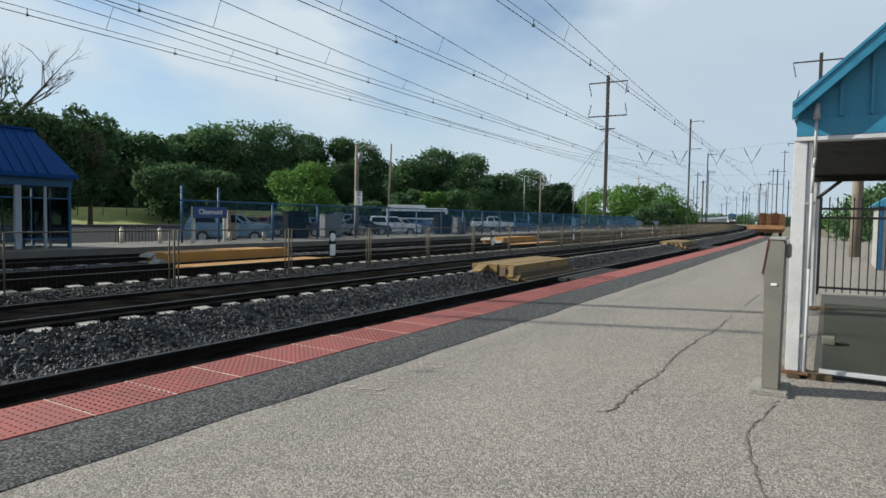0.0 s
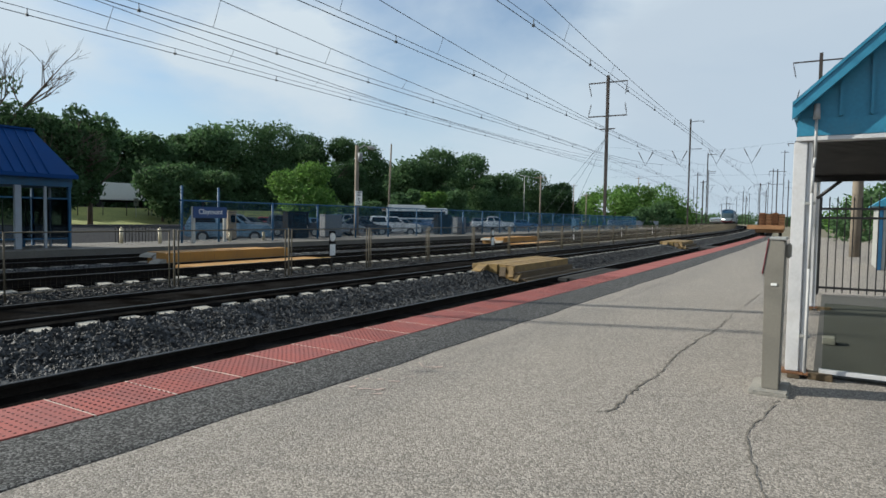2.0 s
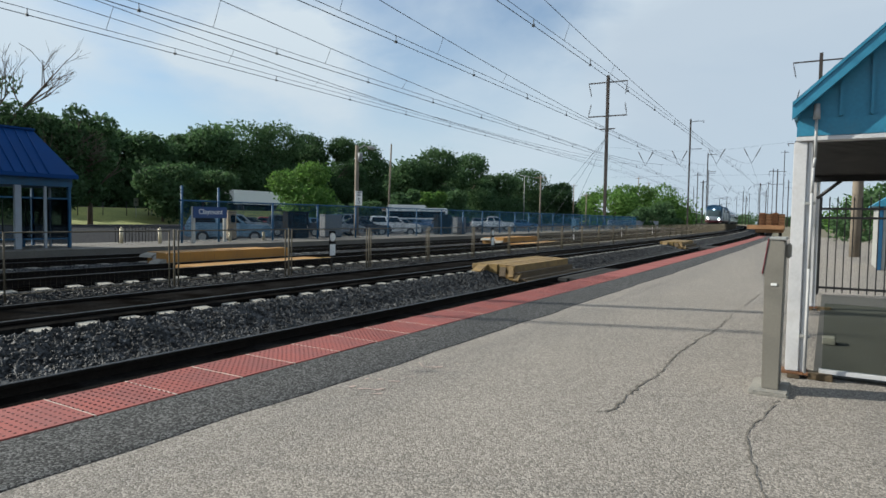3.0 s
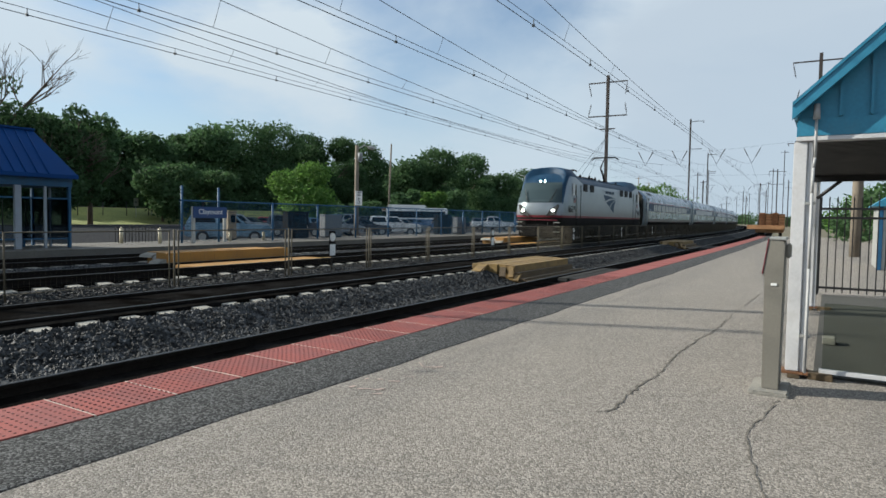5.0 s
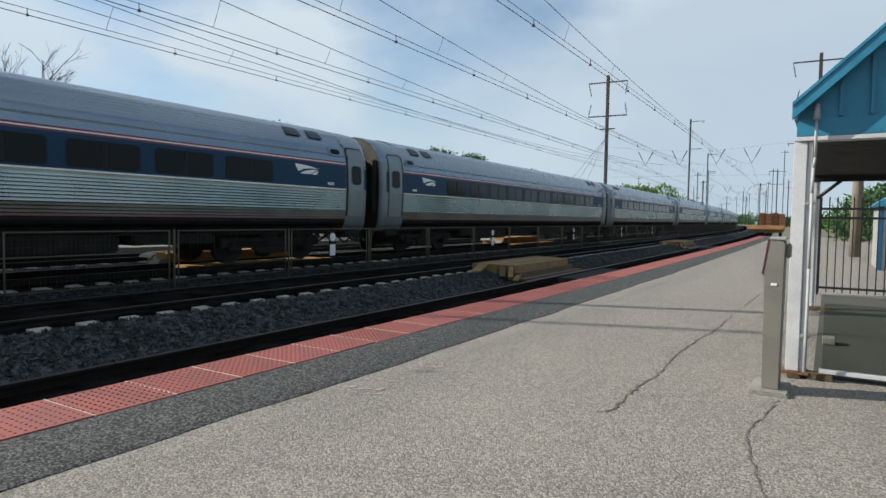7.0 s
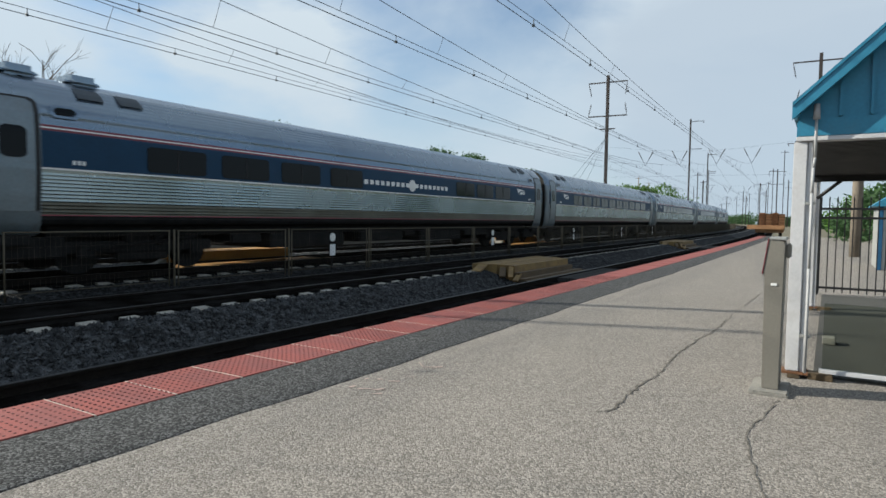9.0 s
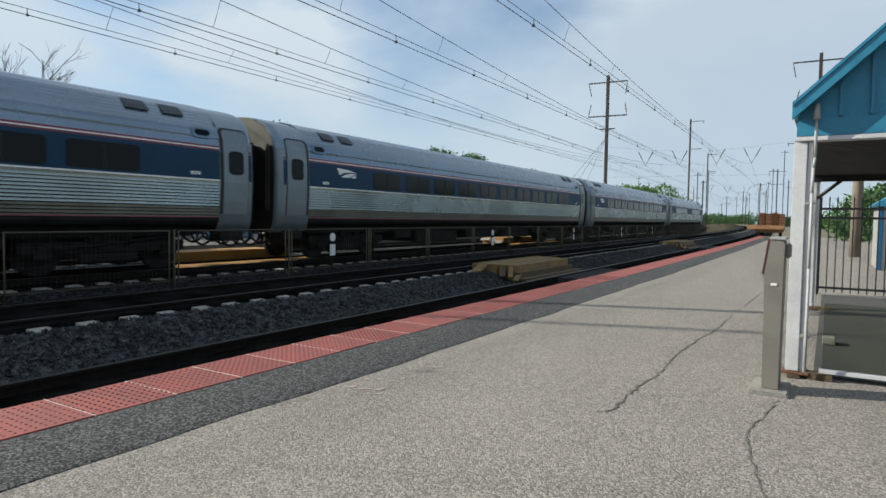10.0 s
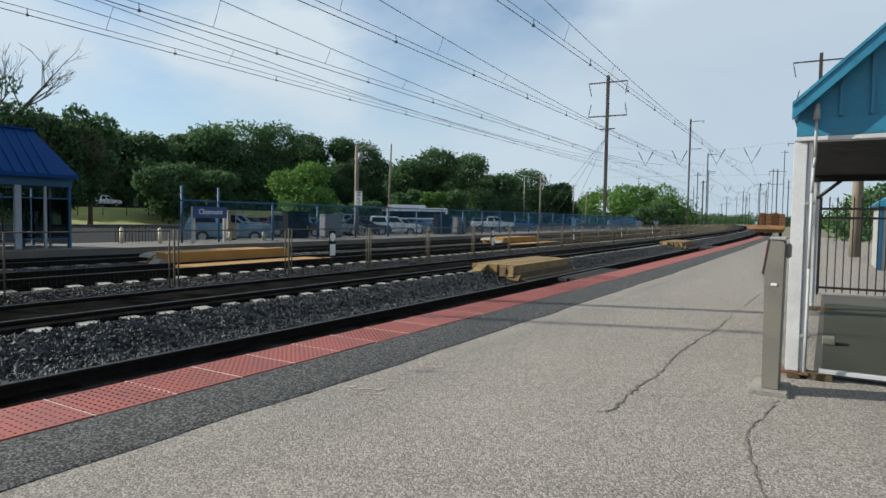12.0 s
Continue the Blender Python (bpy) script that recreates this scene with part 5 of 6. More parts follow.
extrude(bm, [(-0.380, 1.145), (-0.3735, 1.15), (-0.4095, 0.88), (-0.414, 0.885)], -0.004, 0.25)
part("red_edge", bm, M_RED, ped, "red edge strip")
part("cap", boxes((-0.375, -0.26, -0.008, 0.27, 1.135, 1.155), bevel=0.005), M_GALV, ped, "pale metal cap")
part("reader_box", boxes((-0.264, -0.232, 0.05, 0.2, 1.0, 1.11), bevel=0.01), M_KIOSK, ped)
part("label_plate", boxes((-0.352, -0.312, -0.006, 0.0, 0.80, 0.818), bevel=0.001), M_WHITE, ped, "small white label")

pf = thing("picket_fence", pose(0, 13.0, 0), "black steel picket fence behind the shelter", "fence")
for z in (0.13, 1.36, 1.52):
    part("rail", boxes((-0.15, 4.6, -0.015, 0.015, z - 0.02, z + 0.02), bevel=0.004), M_BLACK, pf)
for k in range(40):
    x = -0.13 + k * 0.12
    bm = boxes((x - 0.009, x + 0.009, -0.009, 0.009, 0.05, 1.68))
    tube(bm, (x, 0, 1.68), (x, 0, 1.74), 0.016, 0.002, n=6)
    part("picket", bm, M_BLACK, pf)
for x in (-0.16, 2.2, 4.6):
    part("fence_post", boxes((x - 0.03, x + 0.03, -0.03, 0.03, -0.05, 1.72), bevel=0.006), M_BLACK, pf)
bk = thing("paving_block", pose(0, 9.0, 0.02), "small pale concrete block on the shelter floor", "block")
part("block_body", boxes((-0.02, 0.1, -1.5, -1.3, 0.0, 0.07), bevel=0.01), M_CONC, bk)

bb = thing("blue_booth", pose(1.15, 21.0, 0), "small grey booth with blue metal roof beyond the fence", "booth")
part("wall", boxes((0, 2.4, 0, 2.6, 0, 1.75), bevel=0.02), M_GALV, bb, "pale grey wall")
bm = bmesh.new()
extrude(bm, [(-0.2, 1.75), (2.6, 1.75), (1.2, 2.75)], -0.2, 2.8)
part("roof", bm, M_TEAL, bb, "blue metal gable roof")
for x in (0.05, 0.75, 1.5):
    part("corner_post", boxes((x - 0.05, x + 0.05, -0.05, 0.0, 0, 1.75), bevel=0.01), M_BLUEP, bb)
part("door", boxes((0.85, 1.4, -0.03, 0.0, 0.05, 1.6), bevel=0.01), M_BLUEP, bb, "blue door")

# orange track machine parked past the platform's end
mc = thing("track_machine", apose(3.6, 70.0, -0.45), "orange rail work machine parked past the platform", "rail vehicle")
part("chassis", boxes((-1.3, 1.1, -2.4, 2.4, 0.75, 1.15), bevel=0.04), M_ORANGE, mc)
part("deck_beam", boxes((-2.0, 1.2, -2.7, -2.45, 1.05, 1.45), bevel=0.03), M_ORANGE, mc)
for k in range(4):
    part("load_box", boxes((-1.0 + 0.55 * k, -0.5 + 0.55 * k, -1.8, 1.6, 1.16, 2.65 - 0.1 * (k % 2)), bevel=0.04), M_ORANGE if k % 2 else M_RUST, mc, "rusty orange frame")
for k in range(5):
    part("cross_bar", boxes((-1.05, 1.2, -1.9, -1.82, 1.4 + 0.27 * k, 1.47 + 0.27 * k), bevel=0.01), M_RUST, mc)
for x in (-0.8, 0.8):
    for y in (-1.7, 1.7):
        part("wheel", tubes(((x - 0.1, y, 0.45), (x + 0.1, y, 0.45), 0.4), n=16), M_UNDER, mc)
wp = thing("wooden_pole", pose(0.86, 28.75, 0), "brown wooden utility pole beyond the fence", "pole")
part("shaft", tubes(((0, 0, -0.6), (0.02, 0, 7.2), 0.2, 0.15), n=12), M_WOODP, wp)

# ---- far platform: shelter, sign, fence, cabinets ----
M_GREYP = mat("blue_grey_post_paint", (0.27, 0.30, 0.34), 0.6, 0, 0.12, 3, 50, 0.03)
M_SMOKE = clear_glass("smoked_glass", (0.22, 0.28, 0.34))
fs = thing("far_shelter", apose(20.6, 9.62, FAR_Z), "blue-roofed glass waiting shelter on the far platform", "shelter")
# local x to the tracks, y along them; the right-hand end wall stands at y = 1.4
A0, A1, B0, B1 = -2.3, 0.05, -5.0, 1.42
for x in (0.0, -2.25):
    for y, wdt in ((-0.12, 0.09), (1.38, 0.04), (-2.4, 0.09), (-4.9, 0.09)):
        part("post", boxes((x - 0.06, x + 0.06, y - wdt, y + wdt, 0, 1.92), bevel=0.01), M_GREYP if wdt > 0.05 else M_BLUEP, fs, "pale post" if wdt > 0.05 else "blue post")
part("mullion", boxes((-0.03, 0.03, 0.62, 0.70, 0, 1.92), bevel=0.008), M_GREYP, fs)
part("end_post", boxes((-1.2, -1.1, 1.36, 1.42, 0, 1.92), bevel=0.008), M_GREYP, fs)
part("header", boxes((-2.32, 0.08, B0, B1 + 0.03, 1.92, 2.26), bevel=0.01), M_BLUEP, fs, "dark blue header beam")
for z in (0.3, 1.55):
    part("glazing_bar", boxes((-0.02, 0.02, B0, B1, z - 0.02, z + 0.02)), M_BLUEP, fs)
for y in (-1.4, 0.22, 1.02):
    part("pane", boxes((-0.008, 0.0, y - 0.34, y + 0.34, 0.32, 1.53)), M_SMOKE, fs, "clear pane")
for y in (-3.65, -1.25, 0.6):
    part("rear_pane", boxes((-2.27, -2.25, y - 1.1, y + 0.72, 0.1, 1.9)), M_SMOKE, fs, "smoked rear pane")
part("end_pane", boxes((-2.2, -0.1, B1 - 0.03, B1 - 0.02, 0.1, 1.9)), M_SMOKE, fs, "smoked end pane")
bm = bmesh.new()
r0, r1, rm = 0.30, -2.55, -1.12
eh, rh = 2.27, 3.72
a = [bm.verts.new(p) for p in ((r0, B0, eh), (r1, B0, eh), (r1, B1 + 0.1, eh), (r0, B1 + 0.1, eh), (rm, B0, rh), (rm, B1 - 0.55, rh))]
for f in ((0, 3, 5, 4), (1, 4, 5, 2), (3, 2, 5), (0, 4, 1), (0, 1, 2, 3)):
    bm.faces.new([a[i] for i in f])
bmesh.ops.recalc_face_normals(bm, faces=bm.faces)
part("roof", bm, M_BLUE, fs, "hipped blue standing-seam metal roof")
y = B0 + 0.2
while y < B1 - 0.55:
    part("roof_seam", tubes(((r0 + 0.005, y, eh + 0.012), (rm + 0.005, y, rh + 0.012), 0.02), n=5), M_BLUE, fs)
    y += 0.32
part("fascia", boxes((r0 - 0.02, r0 + 0.02, B0, B1 + 0.1, eh - 0.1, eh + 0.02), bevel=0.005), M_BLUE, fs)
part("ridge_cap", boxes((rm - 0.08, rm + 0.08, B0, B1 - 0.5, rh - 0.02, rh + 0.05), bevel=0.02), M_BLUE, fs)
for k in range(18):
    y = -4.8 + k * 0.34
    part("picket", boxes((-1.9, -1.88, y, y + 0.025, 0.08, 1.5)), M_BLACK, fs)
part("bench", boxes((-1.6, -1.2, -3.5, 1.0, 0.42, 0.47), (-1.5, -1.3, -3.2, -3.1, 0, 0.42), (-1.5, -1.3, 0.6, 0.7, 0, 0.42), bevel=0.01), M_BLUEP, fs, "blue bench")


def bollard(L, s, h=0.55):
    th = thing("bollard", apose(L, s, FAR_Z), "short cream bollard on the far platform", "bollard", "bollards")
    part("shaft", tubes(((0, 0, 0), (0, 0, h), 0.065), ((0, 0, h), (0, 0, h + 0.05), 0.065, 0.02), n=12), M_CREAM, th)


M_CREAM = mat("cream_paint", (0.55, 0.48, 0.33), 0.6, 0, 0.12, 4, 50, 0.05)
for L, s in ((22.4, 13.9), (21.6, 14.95)):
    bollard(L, s)
bollard(21.6, 18.3, 0.35)
bollard(21.6, 20.2, 0.35)
rk = thing("bike_rack", apose(22.9, 15.0, FAR_Z), "dark steel bicycle rack on the far platform", "bike rack")
for k in range(7):
    y = -0.9 + k * 0.28
    part("hoop", tubes(((0, y, 0), (0, y, 0.58), 0.014), ((0, y, 0.58), (-0.35, y + 0.1, 0.58), 0.014), ((-0.35, y + 0.1, 0.58), (-0.35, y + 0.1, 0), 0.012), n=6), M_UNDER, rk)

sg = thing("station_sign", apose(20.9, 16.66, FAR_Z), "navy station name sign with white letters on posts", "sign")
for y in (-0.74, 0.74):
    part("post", boxes((-0.05, 0.05, y - 0.06, y + 0.06, 0, 1.42), bevel=0.01), M_GALV, sg)
part("board", boxes((0.05, 0.09, -0.80, 0.80, 0.98, 1.42), bevel=0.01), M_SIGNB, sg, "navy board")
lettering("name_text", "Claymont", 0.29, M_WHITE, sg, on_side(0.094, 0.0, 1.22), "white letters")
bluefence = thing("blue_fence", Matrix(), "tall blue mesh fence along the far platform", "fence")
s = 15.7
while s < 92:
    tall = 2.35 if s < 18 else 1.82
    part("post", tubes((arc(21.3, s, 0.0), arc(21.3, s, tall), 0.045), n=8), M_BLUEP, bluefence)
    s += 1.75 if s < 17 else 3.0
bm = bmesh.new()
for z in (1.78, 0.62):
    for k in range(26):
        tube(bm, arc(21.3, 15.6 + 3 * k, z), arc(21.3, 18.6 + 3 * k, z), 0.035 if z > 1 else 0.02, n=6, cap=False)
part("rail", bm, M_BLUEP, bluefence)
bm = bmesh.new()
s = 15.6
while s < 92:
    tube(bm, arc(21.32, s, 0.15), arc(21.32, s, 1.78), 0.0050, n=3, cap=False)
    s += 0.052
for k in range(14):
    for q in range(26):
        tube(bm, arc(21.32, 15.6 + 3 * q, 0.2 + k * 0.115), arc(21.32, 18.6 + 3 * q, 0.2 + k * 0.115), 0.0048, n=3, cap=False)
tagged(part("mesh_infill", bm, M_MESH, bluefence, "blue wire mesh"), kind="stuff")


def cabinet(L, s, w, h, material, label, window=False):
    th = thing("platform_cabinet", apose(L, s, FAR_Z), label, "cabinet")
    part("case", boxes((-0.4, 0.0, -w / 2, w / 2, 0.06, h), bevel=0.02), material, th)
    part("plinth", boxes((-0.38, -0.02, -w / 2 + 0.03, w / 2 - 0.03, 0, 0.06)), M_UNDER, th)
    part("lid", boxes((-0.44, 0.04, -w / 2 - 0.03, w / 2 + 0.03, h, h + 0.05), bevel=0.015), material, th)
    part("door_panel", boxes((0.0, 0.012, -w / 2 + 0.06, w / 2 - 0.06, 0.15, h * (0.55 if window else 0.93)), bevel=0.006), material, th)
    if window:
        part("screen", boxes((0.0, 0.015, -w / 4, w / 3, h * 0.62, h * 0.9), bevel=0.005), M_TGLASS, th, "dark display pane")
    part("handle", boxes((0.012, 0.03, w / 2 - 0.14, w / 2 - 0.11, h * 0.4, h * 0.5)), M_GALV, th)


M_GREY = mat("grey_cabinet_paint", (0.22, 0.23, 0.24), 0.6, 0.1, 0.12, 3, 50, 0.03)
M_TAN = mat("tan_cabinet_paint", (0.32, 0.25, 0.17), 0.6, 0.1, 0.12, 3, 50, 0.03)
cabinet(22.3, 23.2, 1.45, 1.28, M_UNDER, "black ticket machine housing on the far platform", True)
cabinet(22.3, 25.85, 1.35, 1.16, M_GREY, "grey equipment cabinet on the far platform")
cabinet(22.6, 19.3, 0.45, 1.25, M_TAN, "tan ticket validator on the far platform", True)
cabinet(22.3, 37.7, 1.8, 1.32, M_UNDER, "black kiosk case on the far platform")
cabinet(22.4, 40.3, 1.3, 1.15, M_GREY, "low grey cabinet on the far platform")


def street_lamp(L, s, h, reach, base, label, twin=False, sign=False, wood=True):
    th = thing("street_lamp", apose(L, s, base), label, "street lamp", "street lamps")
    part("pole", tubes(((0, 0, -0.3), (0, 0, h), 0.15 if wood else 0.09, 0.11 if wood else 0.06), n=10), M_WOODP if wood else M_GALV, th)
    for e in ((1, -1) if twin else (1,)):
        part("arm", tubes(((0, 0, h - 0.25), (0.1, e * reach * 0.5, h + 0.05), 0.035), ((0.1, e * reach * 0.5, h + 0.05), (0.1, e * reach, h), 0.035)), M_GALV, th)
        bm = bmesh.new()
        bmesh.ops.create_uvsphere(bm, u_segments=12, v_segments=8, radius=1.0, matrix=Matrix.Translation((0.1, e * (reach + 0.2), h - 0.03)) @ Matrix.Diagonal((0.16, 0.34, 0.13, 1)))
        part("lamp_head", bm, M_GALV, th, "pale cobra lamp head", smooth=True)
    if sign:
        part("transformer", tubes(((0.25, 0, h - 0.95), (0.25, 0, h - 0.45), 0.14), n=12), M_GREY, th)
        sp = part("speed_sign", boxes((0.16, 0.18, -0.32, 0.32, 2.02, 2.88), bevel=0.004), M_WHITE, th, "white speed limit sign")
        lettering("speed_text", "SPEED\nLIMIT", 0.155, M_BLACK, sp, on_side(0.184, 0, 2.72))
        lettering("speed_number", "5", 0.46, M_BLACK, sp, on_side(0.184, 0, 2.27))
    return th


street_lamp(24.0, 29.95, 5.6, 1.1, -0.1, "wooden lamp pole with cobra lamp and speed sign", sign=True)
street_lamp(60.0, 151, 12.4, 2.6, -0.4, "tall grey twin-arm street lamp in the car park", twin=True, wood=False)


def utility_pole(L, s, h, base, lean, label, arm=True):
    th = thing("utility_pole", apose(L, s, base), label, "pole", "utility poles")
    part("shaft", tubes(((0, 0, -0.4), (lean, 0, h), 0.17, 0.12), n=10), M_WOODP, th)
    if arm:
        part("cross_arm", boxes((lean - 1.1, lean + 1.1, -0.06, 0.06, h - 0.55, h - 0.43)), M_WOODP, th)


utility_pole(55, 78.7, 12.5, -0.4, 0.5, "leaning weathered wooden utility pole", False)
utility_pole(40, 104, 9.3, -0.4, 0.0, "pale wooden utility pole in the car park")
utility_pole(60, 201, 13.0, -0.4, 0.0, "grey wooden utility pole far off")
for L, s, h in ((44, 150, 8), (42, 215, 16), (40, 225, 15)):
    utility_pole(L, s, h, -0.4, 0.0, "slim wooden utility pole among trees")


# ---- vehicles ----
def paint(name, c):
    return mat(name, c, 0.28, 0.2, 0.05, 2, 40, 0.0, coat=0.5)


def car(m, color, label, kind="car"):
    th = thing("parked_car", m, label, "car", "parked cars")
    hw = 0.88
    if kind == "suv":
        low, roof, tall = [(-2.3, 0.35), (2.3, 0.35), (2.32, 0.8), (2.2, 1.0), (1.0, 1.08), (-2.25, 1.08), (-2.33, 0.7)], [(0.95, 1.05), (0.3, 1.62), (-1.9, 1.66), (-2.25, 1.05)], 1.66
    elif kind == "pickup":
        low, roof, tall = [(-2.8, 0.5), (2.8, 0.5), (2.82, 0.95), (2.6, 1.12), (1.2, 1.18), (-2.8, 1.18)], [(1.25, 1.15), (0.6, 1.82), (-0.7, 1.84), (-0.95, 1.15)], 1.84
    else:
        low, roof, tall = [(-2.2, 0.3), (2.2, 0.3), (2.25, 0.68), (2.05, 0.85), (0.9, 0.95), (-1.9, 0.98), (-2.22, 0.8)], [(0.95, 0.92), (0.15, 1.42), (-1.2, 1.43), (-1.9, 0.95)], 1.43
    bm = bmesh.new()
    extrude(bm, [(y, z) for y, z in low], -hw, hw)
    bmesh.ops.bevel(bm, geom=bm.edges[:], offset=0.07, segments=2, affect="EDGES")
    rot = Matrix.Rotation(radians(90), 4, "Z")
    bmesh.ops.transform(bm, matrix=rot, verts=bm.verts)
    body = part("body", bm, color, th)
    # cabin shell with its panes set a little proud
    bm = bmesh.new()
    near = [Vector((-hw * (0.95 if z < 1.3 else 0.80), y, z)) for y, z in roof]
    far = [Vector((-q.x, q.y, q.z)) for q in near]
    a, b = [bm.verts.new(q) for q in near], [bm.verts.new(q) for q in far]
    for j in range(4):
        bm.faces.new((a[j], a[(j + 1) % 4], b[(j + 1) % 4], b[j]))
    bm.faces.new(a[::-1])
    bm.faces.new(b)
    bmesh.ops.recalc_face_normals(bm, faces=bm.faces)
    bmesh.ops.bevel(bm, geom=bm.edges[:], offset=0.05, segments=2, affect="EDGES")
    part("cabin", bm, color, th)

    def pane(c, u0, u1, v0, v1, out):
        """A glass pane on the four-cornered side c, between fractions of its width and height."""
        at = lambda u, v: c[0].lerp(c[1], u).lerp(c[2].lerp(c[3], u), v)
        vs = [at(u, v) for u, v in ((u0, v0), (u1, v0), (u1, v1), (u0, v1))]
        k = bmesh.new()
        lo, hi = [k.verts.new(q - out * 0.03) for q in vs], [k.verts.new(q + out * 0.012) for q in vs]
        k.faces.new(hi)
        for j in range(4):
            k.faces.new((lo[j], lo[(j + 1) % 4], hi[(j + 1) % 4], hi[j]))
        bmesh.ops.recalc_face_normals(k, faces=k.faces)
        part("window", k, M_TGLASS, th)

    for side, e in ((near, -1), (far, 1)):
        for u0, u1 in ((0.06, 0.44), (0.50, 0.93)):
            pane([side[0], side[3], side[1], side[2]], u0, u1, 0.14, 0.84, Vector((e, 0, 0)))
    pane([near[0], far[0], near[1], far[1]], 0.07, 0.93, 0.10, 0.90, Vector((0, 0.7, 0.7)))
    pane([near[3], far[3], near[2], far[2]], 0.09, 0.91, 0.16, 0.84, Vector((0, -0.85, 0.5)))
    wb = 1.38 if kind != "pickup" else 1.75
    for e in (-1, 1):
        for y in (-wb, wb):
            w = part("wheel", tubes(((e * 0.70, y, 0.34), (e * 0.90, y, 0.34), 0.34), n=16), M_RUBBER, th)
            part("rim", tubes(((e * 0.895, y, 0.34), (e * 0.91, y, 0.34), 0.21), n=12), M_GALV, w)
        part("headlight", boxes((e * 0.66 - 0.16, e * 0.66 + 0.16, low[2][0] - 0.08, low[2][0] + 0.02, 0.62, 0.76), bevel=0.02), M_WHITE, th)
        part("tail_light", boxes((e * 0.72 - 0.1, e * 0.72 + 0.1, -low[2][0] - 0.03, -low[2][0] + 0.06, 0.72, 0.88), bevel=0.02), M_RED, th)
    return th


LOT = -0.33
P_WHITE, P_SILVER, P_BLUE, P_DARK, P_RED = paint("white_car_paint", (0.85, 0.85, 0.84)), paint("silver_car_paint", (0.25, 0.28, 0.31)), paint("blue_car_paint", (0.08, 0.16, 0.30)), paint("dark_car_paint", (0.03, 0.035, 0.045)), paint("red_car_paint", (0.35, 0.04, 0.04))
car(apose(31.5, 44.8, LOT, -50), P_WHITE, "white sport utility car parked side-on", "suv")
car(apose(36.5, 76, LOT, -60), P_WHITE, "white pickup truck parked in the lot", "pickup")
car(apose(36.0, 31.5, LOT, -40), P_SILVER, "silver hatchback parked behind the blue fence", "suv")
car(apose(33.5, 29.0, LOT, -45), P_BLUE, "blue sedan parked behind the blue fence")
car(apose(44.5, 41.0, LOT, -45), P_DARK, "dark sedan parked in the lot")
car(apose(46.5, 45.5, LOT, -40), P_RED, "red sedan parked in the lot")
car(apose(34.5, 36.0, LOT, -48), P_DARK, "black sport utility car parked in the lot", "suv")
car(apose(34.0, 40.2, LOT, -50), P_SILVER, "silver sedan parked in the lot")
car(apose(44.0, 55.0, LOT, -55), P_SILVER, "silver pickup truck parked in the lot", "pickup")

P_LIGHT = paint("light_blue_car_paint", (0.15, 0.26, 0.36))
for L, s, colour, kind, turn, label in (
        (29.0, 24.6, P_LIGHT, "suv", -40, "pale blue sport utility car parked by the fence"),
        (40.5, 37.0, P_DARK, "car", -48, "dark sedan parked in the second row"),
        (46.0, 49.0, P_BLUE, "suv", -46, "blue sport utility car parked in the second row"),
        (37.5, 41.5, P_LIGHT, "car", -44, "pale blue sedan parked in the second row"),
        (48.0, 57.5, P_LIGHT, "pickup", -50, "pale pickup truck parked in the far row"),
        (33.0, 42.6, P_DARK, "car", -45, "dark sedan parked beside a silver one"),
        (33.5, 49.5, P_SILVER, "car", -52, "silver sedan parked near the white car"),
        (40.0, 62.5, P_BLUE, "car", -55, "blue sedan parked in the second row"),
        (37.5, 66.0, P_DARK, "suv", -55, "dark sport utility car near the pickup"),
        (45.0, 92.0, P_SILVER, "suv", -60, "silver sport utility car far down the lot"),
        (40.0, 96.0, P_BLUE, "car", -60, "blue sedan far down the lot"),
        (52.0, 70.0, P_DARK, "suv", -50, "dark sport utility car beside the bus")):
    car(apose(L, s, LOT, turn), colour, label, kind)

bus = thing("parked_bus", apose(49.5, 77.5, LOT, -40), "white transit bus with blue sides and roof unit", "bus")
bm = boxes((-1.27, 1.27, -4.6, 4.6, 0.35, 2.95), bevel=0.12)
part("body", bm, P_WHITE, bus)
for e in (-1, 1):
    part("window_band", boxes((e * 1.27 - 0.02, e * 1.27 + 0.02, -4.2, 4.2, 1.5, 2.45), bevel=0.01), M_TGLASS, bus)
    part("lower_side", boxes((e * 1.27 - 0.015, e * 1.27 + 0.015, -4.4, 4.4, 0.45, 1.35), bevel=0.01), P_BLUE, bus, "blue lower side panel")
    part("end_window", boxes((-1.1, 1.1, e * 4.6 - 0.02, e * 4.6 + 0.02, 1.3, 2.4), bevel=0.01), M_TGLASS, bus)
    part("destination_box", boxes((-0.8, 0.8, e * 4.6 - 0.03, e * 4.6 + 0.03, 2.5, 2.8), bevel=0.01), M_ORANGE, bus, "orange destination box")
    for y in (-2.9, 2.7):
        part("wheel", tubes(((e * 1.0, y, 0.48), (e * 1.29, y, 0.48), 0.48), n=18), M_RUBBER, bus)
part("roof_unit", boxes((-1.0, 1.0, -3.9, 1.4, 2.95, 3.35), bevel=0.15), M_WHITE, bus)

# road on the bank and its traffic
ROAD_Z = 2.24
slab("bank_road", 98.0, 110.0, -60, 480, 1.5, ROAD_Z, M_LOT, "grey highway on top of the grassy bank", "road", step=20)


